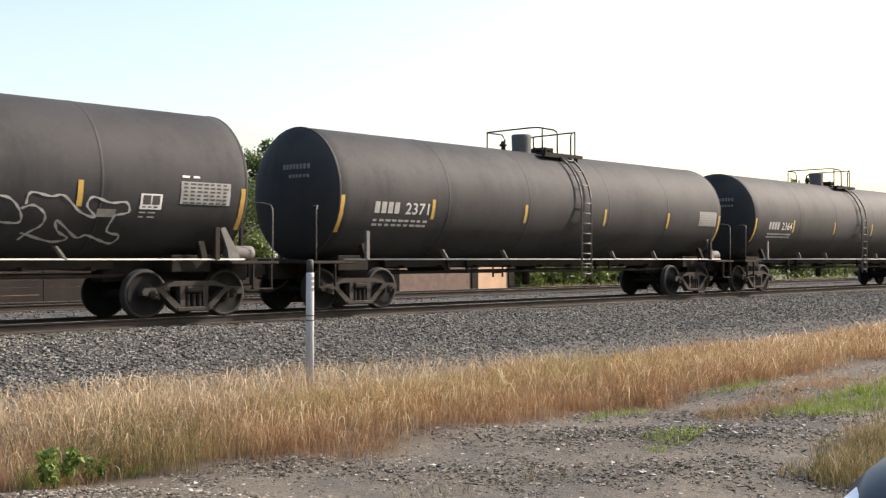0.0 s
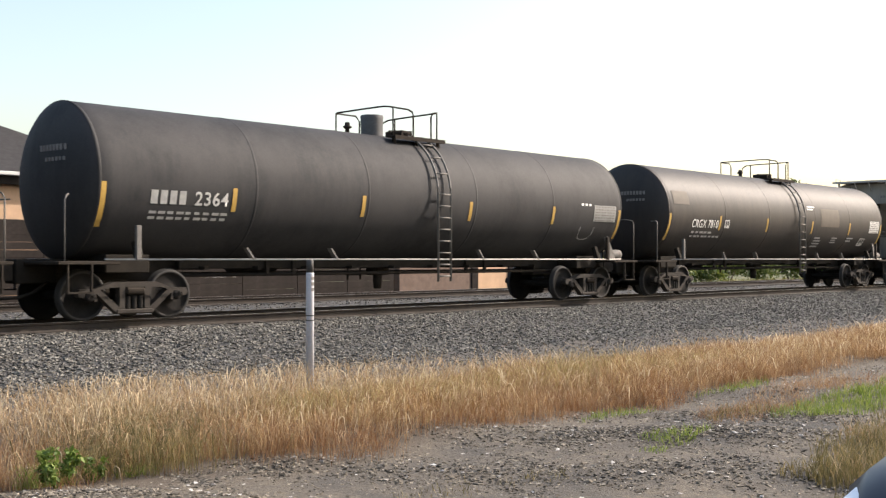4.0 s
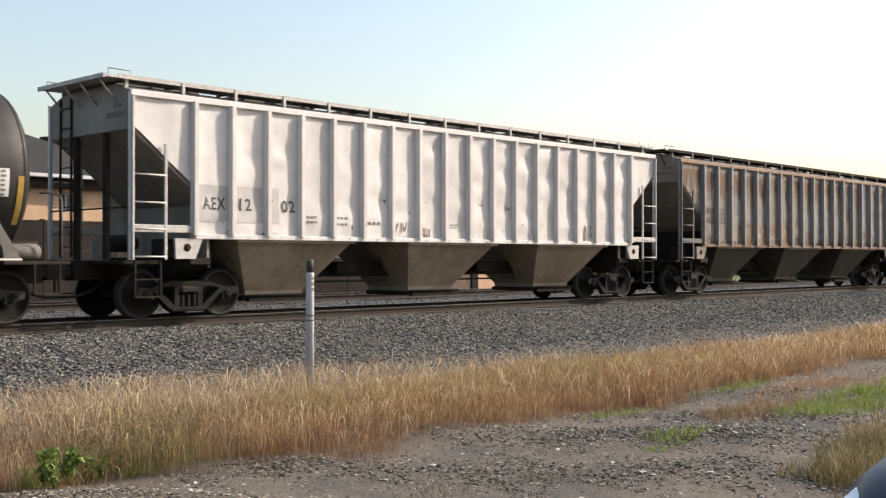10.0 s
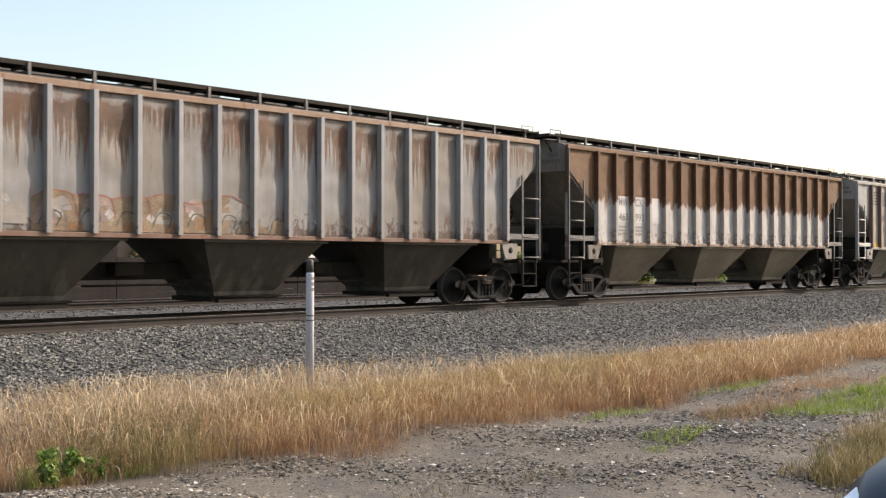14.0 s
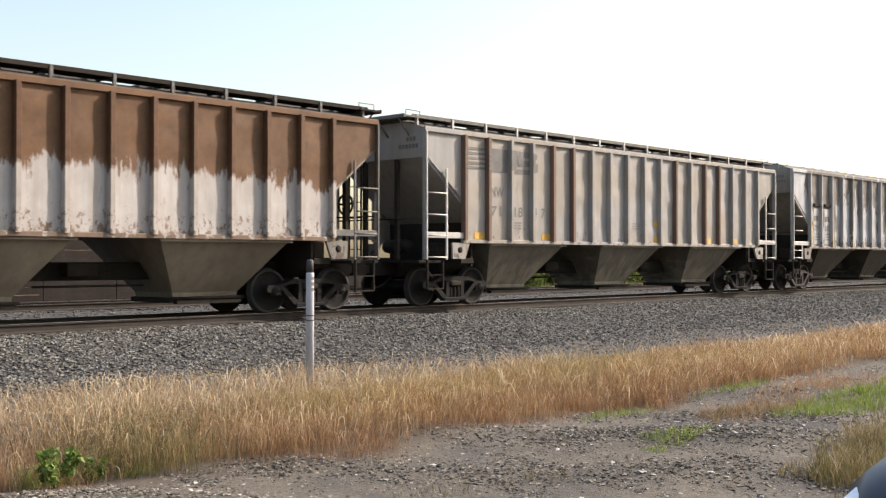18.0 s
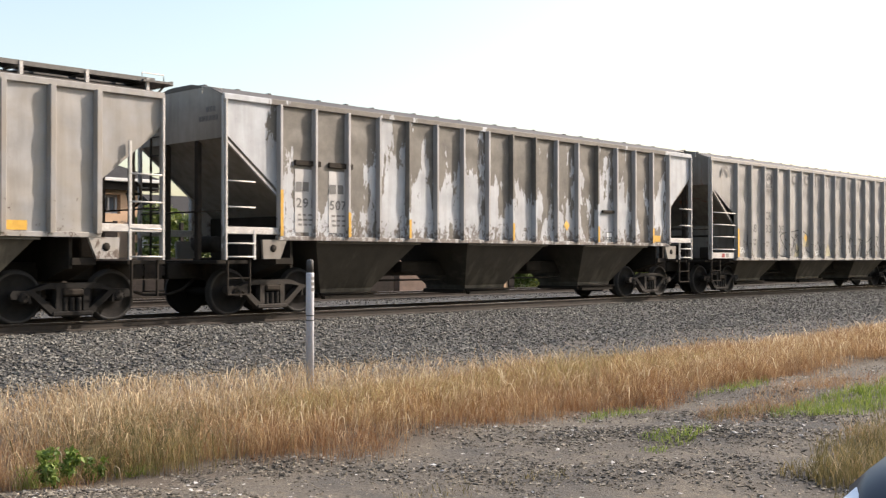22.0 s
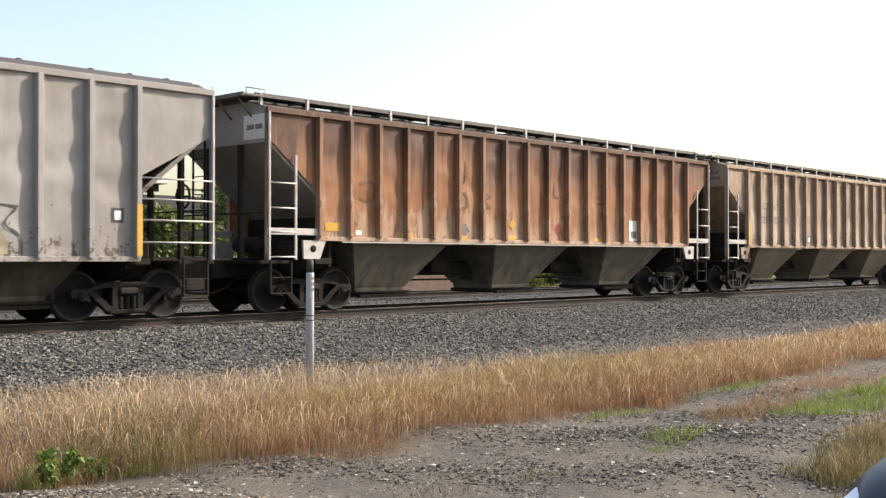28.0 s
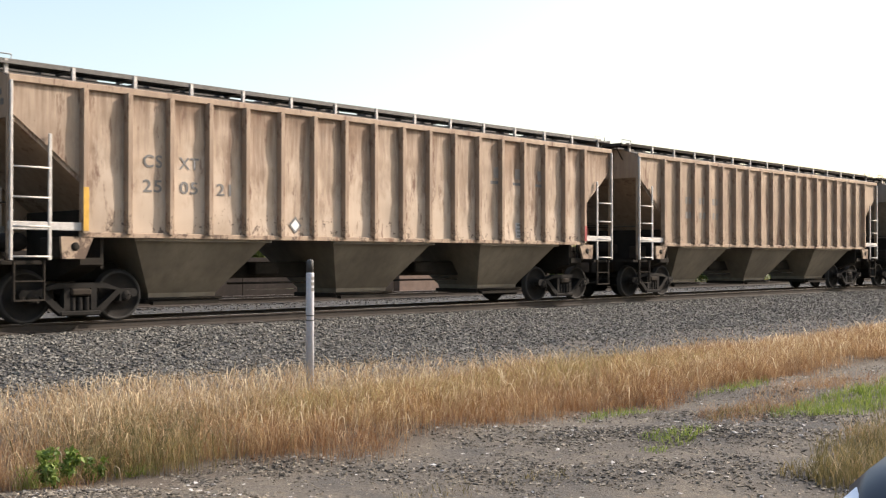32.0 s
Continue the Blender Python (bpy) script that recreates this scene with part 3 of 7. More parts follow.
def tank_car(label, paint, dome=True, seams=(-4.6, -1.6, 1.9, 4.9), stripes=(), extra=None):
    car = tagged(new("tank_car"), label, "tank car", "cars of the freight train")
    n = 56
    body = Mesh()
    prof = [(0.0, -TH - 0.36), (0.30, -TH - 0.352), (0.6, -TH - 0.325), (0.9, -TH - 0.275), (1.15, -TH - 0.20), (1.33, -TH - 0.11), (1.43, -TH - 0.04), (TR, -TH + 0.02)]
    prof += [(TR, x) for x in np.linspace(-TH + 0.3, TH - 0.3, 24)] + [(r, -t) for r, t in prof[::-1]]
    body.lathe(prof, "x", n, (0, 0, TZ))
    tank = part("tank_shell", body, paint, car)
    for x in seams:
        part("weld_seam", Mesh().lathe([(TR, x - 0.03), (TR + 0.006, x - 0.015), (TR + 0.006, x + 0.015), (TR, x + 0.03)], "x", n, (0, 0, TZ)), paint, tank)
    for x in (-TH + 0.03, TH - 0.03):
        part("head_weld", Mesh().lathe([(TR, x - 0.03), (TR + 0.008, x - 0.01), (TR + 0.008, x + 0.01), (TR, x + 0.03)], "x", n, (0, 0, TZ)), paint, tank)
    # saddle bands, stub sills, platforms
    for s in (-1, 1):
        m = Mesh()
        x = s * 7.1
        m.box((x - 0.45, -0.9, 0.86), (x + 0.45, 0.9, 1.20), 0.02)
        m.box((min(s * 5.6, s * 8.9), -0.22, 0.68), (max(s * 5.6, s * 8.9), 0.22, 1.12), 0.02)
        m.prism([(-1.36, 1.12), (-1.2, 1.12), (-1.12, 1.42), (-1.22, 1.46)], "x", x - 0.06, x + 0.06)
        m.prism([(1.36, 1.12), (1.2, 1.12), (1.12, 1.42), (1.22, 1.46)], "x", x - 0.06, x + 0.06)
        part("saddle", m, M_UNDER, car)
        p = Mesh().box((min(s * 7.6, s * 8.75), -1.5, 1.02), (max(s * 7.6, s * 8.75), 1.5, 1.08), 0.01)
        part("end_platform", p, M_IRON, car)
        # upright grab iron at the platform's corner and the step below it
        for q in (-1, 1):
            g = Mesh().tube([(s * 8.62, q * 1.45, 1.05), (s * 8.62, q * 1.45, 2.12), (s * 8.58, q * 1.43, 2.2), (s * 8.48, q * 1.30, 2.24), (s * 8.40, q * 1.1, 2.24)], 0.016, 6)
            part("grab_iron", g, M_MIDIRON, car)
            st = Mesh()
            for dx in (-0.22, 0.22):
                st.box((s * 8.35 + dx - 0.012, q * 1.47 - 0.03, 0.52), (s * 8.35 + dx + 0.012, q * 1.47 + 0.03, 1.05))
            st.box((s * 8.35 - 0.24, q * 1.47 - 0.05, 0.52), (s * 8.35 + 0.24, q * 1.47 + 0.05, 0.55))
            part("sill_step", st, M_IRON, car)
            b = Mesh().box((s * 7.25 - 0.05, q * 1.50 - 0.05, 1.1), (s * 7.25 + 0.05, q * 1.50 + 0.03, 1.72), 0.008)
            part("sill_bracket", b, M_MIDIRON if s < 0 else M_IRON, car)
        for q in (-1, 1) if s > 0 else ():
            br = Mesh().prism([(s * 7.72, 1.08), (s * 8.02, 1.08), (s * 7.86, 1.36), (s * 7.62, 1.74), (s * 7.52, 1.70), (s * 7.68, 1.30)], "y", q * 1.20, q * 1.26)
            part("end_gusset", br, M_MIDIRON if s > 0 else M_IRON, car)
        if s > 0:
            cyl = Mesh().lathe([(0, -0.33), (0.10, -0.32), (0.14, -0.27), (0.14, 0.27), (0.10, 0.32), (0, 0.33)], "x", 16, (8.05, -1.12, 1.24))
            part("brake_cylinder", cyl, M_MIDIRON, car, "dull grey brake cylinder on the end platform")
    for q in (-1, 1):
        rail = Mesh().tube([(-7.9, q * 1.50, 1.11), (7.9, q * 1.50, 1.11)], 0.018, 6)
        part("safety_rail", rail, M_LIGHTIRON, car, "thin pale steel safety rail")
        for x in (-4.7, -2.55, 2.1, 4.2):
            b = Mesh().prism([(x - 0.2, 1.34), (x - 0.15, 1.34), (x + 0.04, 1.10), (x - 0.01, 1.10)], "y", q * 1.52, q * 1.40)
            part("rail_bracket", b, M_MIDIRON, car)
    # under-slung fittings
    u = Mesh()
    u.box((-0.22, -0.2, 0.74), (0.22, 0.2, 1.1), 0.04).lathe([(0, 0.42), (0.09, 0.42), (0.11, 0.6), (0.11, 0.76)], "z", 14)
    for x in (-3.6, -2.9, 2.6, 3.3):
        u.box((x - 0.04, -0.5, 0.76), (x + 0.04, -0.44, 1.12))
    u.tube([(-6.2, -0.48, 0.80), (6.2, -0.48, 0.80)], 0.035, 8)
    u.tube([(-6.2, 0.40, 0.82), (6.2, 0.40, 0.82)], 0.03, 8)
    part("bottom_outlet", u, M_UNDER, car)
    skid = Mesh().box((-5.7, -0.42, 0.92), (5.7, -0.30, 1.13), 0.015).box((-5.7, 0.30, 0.92), (5.7, 0.42, 1.13), 0.015)
    for x in np.linspace(-5.2, 5.2, 9):
        skid.box((x - 0.05, -0.62, 0.90), (x + 0.05, 0.62, 0.97))
    part("bottom_skid", skid, M_UNDER, car)
    res = Mesh().lathe([(0, -0.7), (0.10, -0.68), (0.16, -0.6), (0.16, 0.6), (0.10, 0.68), (0, 0.7)], "x", 18, (-3.1, 0.75, 0.98))
    part("air_reservoir", res, M_UNDER, car)
    # ladder on the near and far flank, curved over the shoulder
    for q in (-1, 1):
        lad = Mesh()
        for dx in (-0.21, 0.21):
            pts = [(0.66 + dx, q * abs(p[1]), p[2]) for p in arc(TR + 0.10, 22, 88, 10, 0)]
            lad.tube(pts + [(0.66 + dx, q * (TR + 0.10), 0.60)], 0.028, 6)
        ladder = part("ladder", lad, M_MIDIRON if q < 0 else M_IRON, car, "worn steel ladder bent over the shoulder")
        rm = rung_mesh(0.42).data("rung", M_MIDIRON)
        for i in range(8):
            part("rung", rm, None, ladder, at=(0.66, q * (TR + 0.10), 0.72 + i * 0.27))
        for a in (38, 54, 70):
            part("rung", rm, None, ladder, at=(0.66, q * (TR + 0.1) * math.sin(radians(a)), TZ + (TR + 0.1) * math.cos(radians(a))))
    # platform, crossing rails, dome and valve on top
    for q in (-1, 1):
        plat = Mesh().box((-0.3, q * 0.74 - 0.16, 3.93), (1.36, q * 0.74 + 0.16, 3.965), 0.006).box((-0.3, q * 0.91 - 0.02, 3.88), (1.36, q * 0.91 + 0.02, 3.97))
        for dx in (-0.2, 0.5, 1.26):
            plat.box((dx - 0.02, q * 0.8 - 0.02, 3.6), (dx + 0.02, q * 0.8 + 0.02, 3.94))
        part("top_platform", plat, M_IRON, car, "dark steel grating platform")
    r = Mesh().tube([(0.46, -0.74, 3.9), (0.46, -0.74, 4.5), (0.43, -0.74, 4.57), (0.30, -0.74, 4.62), (-0.30, -0.74, 4.63), (-0.42, -0.68, 4.63), (-0.45, -0.5, 4.63), (-0.42, 0.95, 4.63), (-0.36, 1.08, 4.63), (0.3, 1.1, 4.63), (0.42, 1.1, 4.5), (0.42, 1.1, 3.7)], 0.022, 6)
    for x, y in ((-0.2, -0.74), (-0.36, 1.08)):
        r.tube([(x, y, 3.72), (x, y, 4.63)], 0.02, 6)
    part("hand_rail", r, M_IRON, car, "dark tubular guard rail round the valve housing")
    r = Mesh().tube([(1.06, -0.74, 3.9), (1.06, -0.74, 4.52), (1.12, -0.75, 4.61), (1.28, -0.72, 4.64), (1.34, -0.6, 4.64), (1.36, 0.75, 4.63), (1.25, 0.95, 4.6), (1.05, 0.97, 4.5), (0.98, 0.97, 4.35), (0.98, 0.97, 3.8)], 0.022, 6)
    for x, y in ((1.28, -0.72), (1.34, 0.8)):
        r.tube([(x, y, 3.72), (x, y, 4.63)], 0.02, 6)
    part("hand_rail", r, M_IRON, car, "dark tubular crossing rail")
    man = Mesh().lathe([(0.0, 4.2), (0.24, 4.2), (0.30, 4.16), (0.30, 4.10), (0.24, 4.08), (0.24, 3.98)], "z", 18, (0.7, 0, 0))
    for k in range(6):
        a = k * 1.047
        man.box((0.7 + 0.29 * math.cos(a) - 0.03, 0.29 * math.sin(a) - 0.03, 4.05), (0.7 + 0.29 * math.cos(a) + 0.03, 0.29 * math.sin(a) + 0.03, 4.2))
    part("manway", man, M_IRON, car, "bolted dark manway cover")
    if dome:
        part("valve_housing", Mesh().lathe([(0, 4.5), (0.26, 4.5), (0.275, 4.48), (0.27, 4.40), (0.26, 3.98)], "z", 20, (-0.18, 0, 0)), M_HOUSING, car, "dark round valve housing")
    vent = Mesh().lathe([(0, 4.28), (0.05, 4.27), (0.06, 4.2), (0.10, 4.18), (0.10, 4.14), (0.05, 4.12), (0.05, 3.98)], "z", 10, (-0.95, 0, 0))
    part("relief_valve", vent, M_IRON, car)
    m = Mesh()
    for r, n in ((0, 8), (1, 6)):
        for i in range(n):
            y, z = -0.80 + i * 0.105, 3.06 - r * 0.19
            x = -float(np.interp(math.hypot(y, z - TZ), [0.0, 0.3, 0.6, 0.9, 1.15, 1.33], [8.36, 8.352, 8.325, 8.275, 8.20, 8.11])) - 0.006
            m.box((x - 0.004, y, z), (x + 0.012, y + 0.075, z + (0.11 if r == 0 else 0.07)))
    tagged(part("head_stencilling", m, M_GREYP, car), kind="stuff")
    couplers(car, 9.19)
    for x in (-7.05, 7.05):
        truck(car, x)
    for x in stripes:
        lo, hi = (93, 126) if abs(x) > 7 else (93, 111)
        part("reflector_strip", on_tank(Mesh(), x - 0.05, x + 0.05, lo, hi, TR + 0.009), M_YSTRIP, car, "dull yellow reflective strip")
    if extra:
        extra(car)
    return car


# ---- covered hopper cars ----
HH = 8.53


def dent(x, z, u, seed, amp):
    """How far a side sheet bulges at a place; u runs 0..1 from post to post."""
    e = min(1.0, 8 * u * (1 - u))
    return amp * e * (noise.noise((x * 1.1 + seed * 5.1, seed, z * 2.3)) + 0.5 * noise.noise((x * 2.9, seed * 2.0, z * 5.0)))


def sheet(x0, x1, y, z0, z1, seed, amp=0.016, cut=None, step=0.11):
    """A dented side sheet; cut = (z at x0, z at x1) of its lower edge."""
    nx, nz = max(2, int((x1 - x0) / step)), max(2, int((z1 - z0) / step))
    m = Mesh()
    vs = []
    for i in range(nx + 1):
        u = i / nx
        x = x0 + (x1 - x0) * u
        lo = z0 if cut is None else cut[0] + (cut[1] - cut[0]) * u
        for k in range(nz + 1):
            z = lo + (z1 - lo) * k / nz
            d = dent(x, z, u, seed, amp)
            vs.append((x, y + (d if y < 0 else -d), z))
    fs = [(i * (nz + 1) + k, (i + 1) * (nz + 1) + k, (i + 1) * (nz + 1) + k + 1, i * (nz + 1) + k + 1) for i in range(nx) for k in range(nz)]
    m.add(vs, fs, True)
    return m


SIDE = {}


def side_y(car, x, z):
    """Where the near side's skin lies, for what is painted on it."""
    px, seed, amp = SIDE[car.name]
    for i in range(len(px) - 1):
        if px[i] <= x < px[i + 1]:
            return -1.50 + dent(x, z, (x - px[i]) / (px[i + 1] - px[i]), seed * 31 + i, amp) - 0.009
    return -1.535


POST = {}


def post_mesh(z0, z1, mat, key, w=1.0):
    if (key, z0, z1) not in POST:
        m = Mesh().prism([(-0.06 * w, 0.0), (-0.05 * w, -0.12), (-0.042 * w, -0.13), (0.042 * w, -0.13), (0.05 * w, -0.12), (0.06 * w, 0.0)], "z", z0, z1)
        POST[key, z0, z1] = m.data("side_post", mat)
    return POST[key, z0, z1]


def hopper_car(label, paint, under, posts=18, first=7.2, z0=1.56, z1=4.10, bays=3, seed=1, walkway=True, iron=None, rough_amp=0.018, post_paint=None, end_paint=None, extra=None, odd_posts=(), odd_paint=None, drop=None, grabs=False, board=None, chord=None, plate=None, sill=None):
    car = tagged(new("hopper_car"), label, "hopper car", "cars of the freight train")
    iron, board = iron or M_LIGHTIRON, board or M_IRON
    post_paint, end_paint = post_paint or paint, end_paint or paint
    Y = 1.50
    px = list(np.linspace(-first, first, posts))
    SIDE[car.name] = (px, seed, rough_amp)
    # near and far side: one dented panel between each pair of posts
    for s in (-1, 1):
        for i in range(posts - 1):
            part("side_panel", sheet(px[i], px[i + 1], s * Y, z0, z1, seed * 31 + i + (50 if s > 0 else 0), rough_amp, step=0.11 if s < 0 else 0.4), paint, car)
        zc, zp = 3.58, 2.50
        if z0 < 1.3:
            zc, zp = 3.45, 2.55
        part("end_panel", sheet(-HH, -first, s * Y, zc, z1, seed + 3, rough_amp, (zc, zp), 0.15), paint, car)
        part("end_panel", sheet(first, HH, s * Y, zc, z1, seed + 4, rough_amp, (zp, zc), 0.15), paint, car)
        for i, x in enumerate(px):
            odd = i in odd_posts
            o = part("side_post", post_mesh(z0, z1 - 0.05, odd_paint if odd else post_paint, ("o" if odd else "n") + str(seed), 0.62 if grabs else 1.0), None, car, at=(x, s * (Y - 0.0), 0))
            if s > 0:
                o.rotation_euler = (0, 0, math.pi)
        # top chord, side sill and short sill at the ends
        part("top_chord", Mesh().box((-HH, s * Y - (0.06 if s < 0 else 0.0), z1 - 0.07), (HH, s * Y + (0.06 if s > 0 else 0.0), z1 + 0.05), 0.012), chord or post_paint, car)
        part("side_sill", Mesh().box((-first - 0.06, s * Y - 0.07 if s < 0 else Y - 0.02, z0 - 0.07), (first + 0.06, s * Y + 0.02 if s < 0 else Y + 0.07, z0 + 0.02), 0.008), sill or post_paint, car)
        if z0 > 1.3:
            for e in (-1, 1):
                part("end_sill", Mesh().box((min(e * first, e * HH), s * 1.53 - 0.04, 1.60), (max(e * first, e * HH), s * 1.53 + 0.04, 1.74), 0.01), iron, car)
                part("jacking_plate", Mesh().prism([(e * 7.62, 1.50), (e * 7.02, 1.50), (e * 7.18, 1.12), (e * 7.60, 1.12)], "y", s * 1.50, s * 1.56), plate or end_paint, car, "jacking plate with a round hole")
                part("plate_hole", Mesh().lathe([(0.0, s * 1.568), (0.075, s * 1.568), (0.075, s * 1.561)], "y", 14, (e * 7.36, 0, 1.33)), M_UNDER, car)
    # roof with hatch trough and running boards
    roof = Mesh()
    rh = 1.0 if walkway else 1.2
    prof = [(-Y, z1 + 0.02), (-0.95, z1 + 0.20 * rh), (-0.42, z1 + 0.27 * rh), (0.42, z1 + 0.27 * rh), (0.95, z1 + 0.20 * rh), (Y, z1 + 0.02), (Y, z1 - 0.02), (-Y, z1 - 0.02)]
    roof.prism(prof, "x", -HH + 0.04, HH - 0.04)
    part("roof", roof, P_ROOF, car, "grimy dark roof")
    for x in np.arange(-7.4, 7.5, 2.96):
        zh = z1 if walkway else z1 - 0.02
        h = Mesh().box((x - 1.1, -0.38, zh + 0.25), (x + 1.1, 0.38, zh + 0.36), 0.03)
        for u in (-0.8, 0.0, 0.8):
            h.box((x + u - 0.04, -0.46, zh + 0.28), (x + u + 0.04, 0.46, zh + 0.38), 0.01)
        part("roof_hatch", h, P_ROOF, car)
    zw = z1 + (0.30 if walkway else 0.05)
    if walkway:
        for s in (-1, 1):
            w = Mesh().box((-8.55, s * 0.86 - 0.30, zw), (8.55, s * 0.86 + 0.30, zw + 0.035))
            w.box((-8.55, s * 1.16 - 0.012, zw - 0.02), (8.55, s * 1.16 + 0.012, zw + 0.06))
            part("running_board", w, board, car, "steel roof running board")
            bm_ = Mesh().box((-0.035, s * 0.55, zw - 0.03), (0.035, s * 1.16, zw)).box((-0.03, s * 1.13, z1 - 0.0), (0.03, s * 1.19, zw + 0.05))
            bd = bm_.data("board_bracket", iron)
            for x in np.linspace(-8.4, 8.4, 15):
                part("board_bracket", bd, None, car, at=(x, 0, 0))
    for e in (-1, 1):
        if walkway:
            cb = Mesh().box((e * 8.58 - 0.30, -1.24, zw - 0.03), (e * 8.58 + 0.30, 1.24, zw + 0.01)).box((e * 8.88 - 0.02, -1.24, zw - 0.05), (e * 8.88 + 0.02, 1.24, zw + 0.03))
            for y in (-1.0, -0.3, 0.3, 1.0):
                cb.tube([(e * 8.50, y, zw - 0.42), (e * 8.86, y, zw - 0.03)], 0.02, 6)
            part("crossover_board", cb, board, car)
        hr = Mesh().tube([(e * 8.3, -1.15, zw), (e * 8.3, -1.15, zw + 0.14), (e * 8.75, -1.15, zw + 0.14), (e * 8.75, -1.15, zw)], 0.012, 6)
        hr.tube([(e * 8.3, 1.15, zw), (e * 8.3, 1.15, zw + 0.14), (e * 8.75, 1.15, zw + 0.14), (e * 8.75, 1.15, zw)], 0.012, 6)
        part("roof_grab", hr, iron, car)
        # end bulkhead, slope sheet, posts, platform
        end = Mesh().hexa([(e * 8.46, -Y, 3.45), (e * 8.50, -Y, 3.45), (e * 8.50, Y, 3.45), (e * 8.46, Y, 3.45), (e * 8.46, -Y, z1), (e * 8.50, -Y, z1), (e * 8.50, Y, z1), (e * 8.46, Y, z1)])
        end.prism([(-Y, z1), (Y, z1), (0.95, z1 + 0.19 * rh), (-0.95, z1 + 0.19 * rh)], "x", e * 8.46, e * 8.50)
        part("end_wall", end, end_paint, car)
        # the slope sheet runs in under the end; where drop is given it turns down into an upright wall there
        xd = drop or 6.1
        zd = 3.45 - (8.46 - xd) * 0.826
        sl = Mesh().hexa([(e * xd, -1.46, zd), (e * xd, 1.46, zd), (e * 8.46, 1.46, 3.45), (e * 8.46, -1.46, 3.45),
                          (e * (xd - 0.06), -1.46, zd + 0.06), (e * (xd - 0.06), 1.46, zd + 0.06), (e * 8.42, 1.46, 3.52), (e * 8.42, -1.46, 3.52)])
        if drop:
            sl.hexa([(e * (xd - 0.10), -1.44, 1.1), (e * (xd - 0.05), -1.44, 1.1), (e * (xd - 0.05), 1.44, 1.1), (e * (xd - 0.10), 1.44, 1.1),
                     (e * (xd - 0.10), -1.44, zd), (e * (xd - 0.05), -1.44, zd), (e * (xd - 0.05), 1.44, zd), (e * (xd - 0.10), 1.44, zd)])
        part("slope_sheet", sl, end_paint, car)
        for y in (-1.47, 1.47) if (grabs or drop == 6.98) and e < 0 else ():
            fl = Mesh().hexa([(e * 8.46, y - 0.03, 3.40), (e * 8.46, y + 0.03, 3.40), (e * 7.22, y + 0.03, 2.376), (e * 7.22, y - 0.03, 2.376),
                              (e * 8.46, y - 0.03, 3.46), (e * 8.46, y + 0.03, 3.46), (e * 7.22, y + 0.03, 2.436), (e * 7.22, y - 0.03, 2.436)])
            part("slope_flange", fl, post_paint, car)
        for y in (-0.55, 0.55):
            part("end_post", Mesh().box((e * 8.44 - 0.05, y - 0.06, 1.1), (e * 8.44 + 0.05, y + 0.06, 3.6), 0.01), M_IRON, car)
        for y in (-1.50, 1.50):
            part("corner_post", Mesh().box((e * 8.50 - 0.035, y - 0.035, 1.1), (e * 8.50 + 0.035, y + 0.035, z1), 0.008), post_paint, car)
            # ladders at the corner: stiles, rungs
            xl = e * 8.15
            deep = z0 < 1.3
            lad = Mesh().box((e * 8.49 - 0.025, y * 1.04 - 0.03, 1.1), (e * 8.49 + 0.025, y * 1.04 + 0.02, z1 - 0.05), 0.008)
            if not deep:
                lad.box((e * 7.82 - 0.03, y * 1.04 - 0.02, 1.1), (e * 7.82 + 0.03, y * 1.04 + 0.02, 1.70 if grabs else 3.22), 0.008)
            ladder = part("ladder", lad, iron, car, "pale steel side ladder")
            hw = (8.49 - first) / 2 if deep else 0.34
            rm = Mesh().tube([(-hw, 0, 0), (hw, 0, 0)], 0.018, 6).data("rung", iron)
            for zr in (1.42, 1.82, 2.20, 2.58) if deep else (1.16, 1.42, 2.12, 2.62) if grabs else (1.16, 1.66, 2.14, 2.64):
                part("rung", rm, None, ladder, at=(e * (8.49 - hw) if deep else xl, y * 1.045, zr))
            st = Mesh()
            for dx in (-0.26, 0.26):
                st.box((xl + dx - 0.012, y - 0.03, 0.42), (xl + dx + 0.012, y + 0.03, 1.1))
            st.box((xl - 0.27, y - 0.04, 0.42), (xl + 0.27, y + 0.04, 0.445)).box((xl - 0.27, y - 0.03, 0.74), (xl + 0.27, y + 0.03, 0.76))
            part("sill_step", st, M_IRON, car)
        el = Mesh()
        for y in (0.62, 1.05):
            el.box((e * 8.52 - 0.02, y - 0.015, 1.15), (e * 8.52 + 0.02, y + 0.015, z1 + 0.1))
        for k in range(8):
            el.tube([(e * 8.53, 0.62, 1.35 + k * 0.38), (e * 8.53, 1.05, 1.35 + k * 0.38)], 0.012, 6)
        part("end_ladder", el, M_IRON, car)
        part("end_platform", Mesh().box((min(e * 7.85, e * 8.62), -1.42, 1.02), (max(e * 7.85, e * 8.62), 1.42, 1.09), 0.01), M_UNDER, car)
        part("body_bolster", Mesh().prism([(-1.46, 1.14), (1.46, 1.14), (1.46, 1.02), (0.5, 0.74), (-0.5, 0.74), (-1.46, 1.02)], "x", e * 7.0 - 0.22, e * 7.0 + 0.22), M_UNDER, car)
        # added dark plate that shuts the view through under the slope sheet
        part("view_block_plate", Mesh().box((e * 6.78 - 0.03, -1.40, 0.95), (e * 6.78 + 0.03, 1.40, 2.0)), M_UNDER, car)
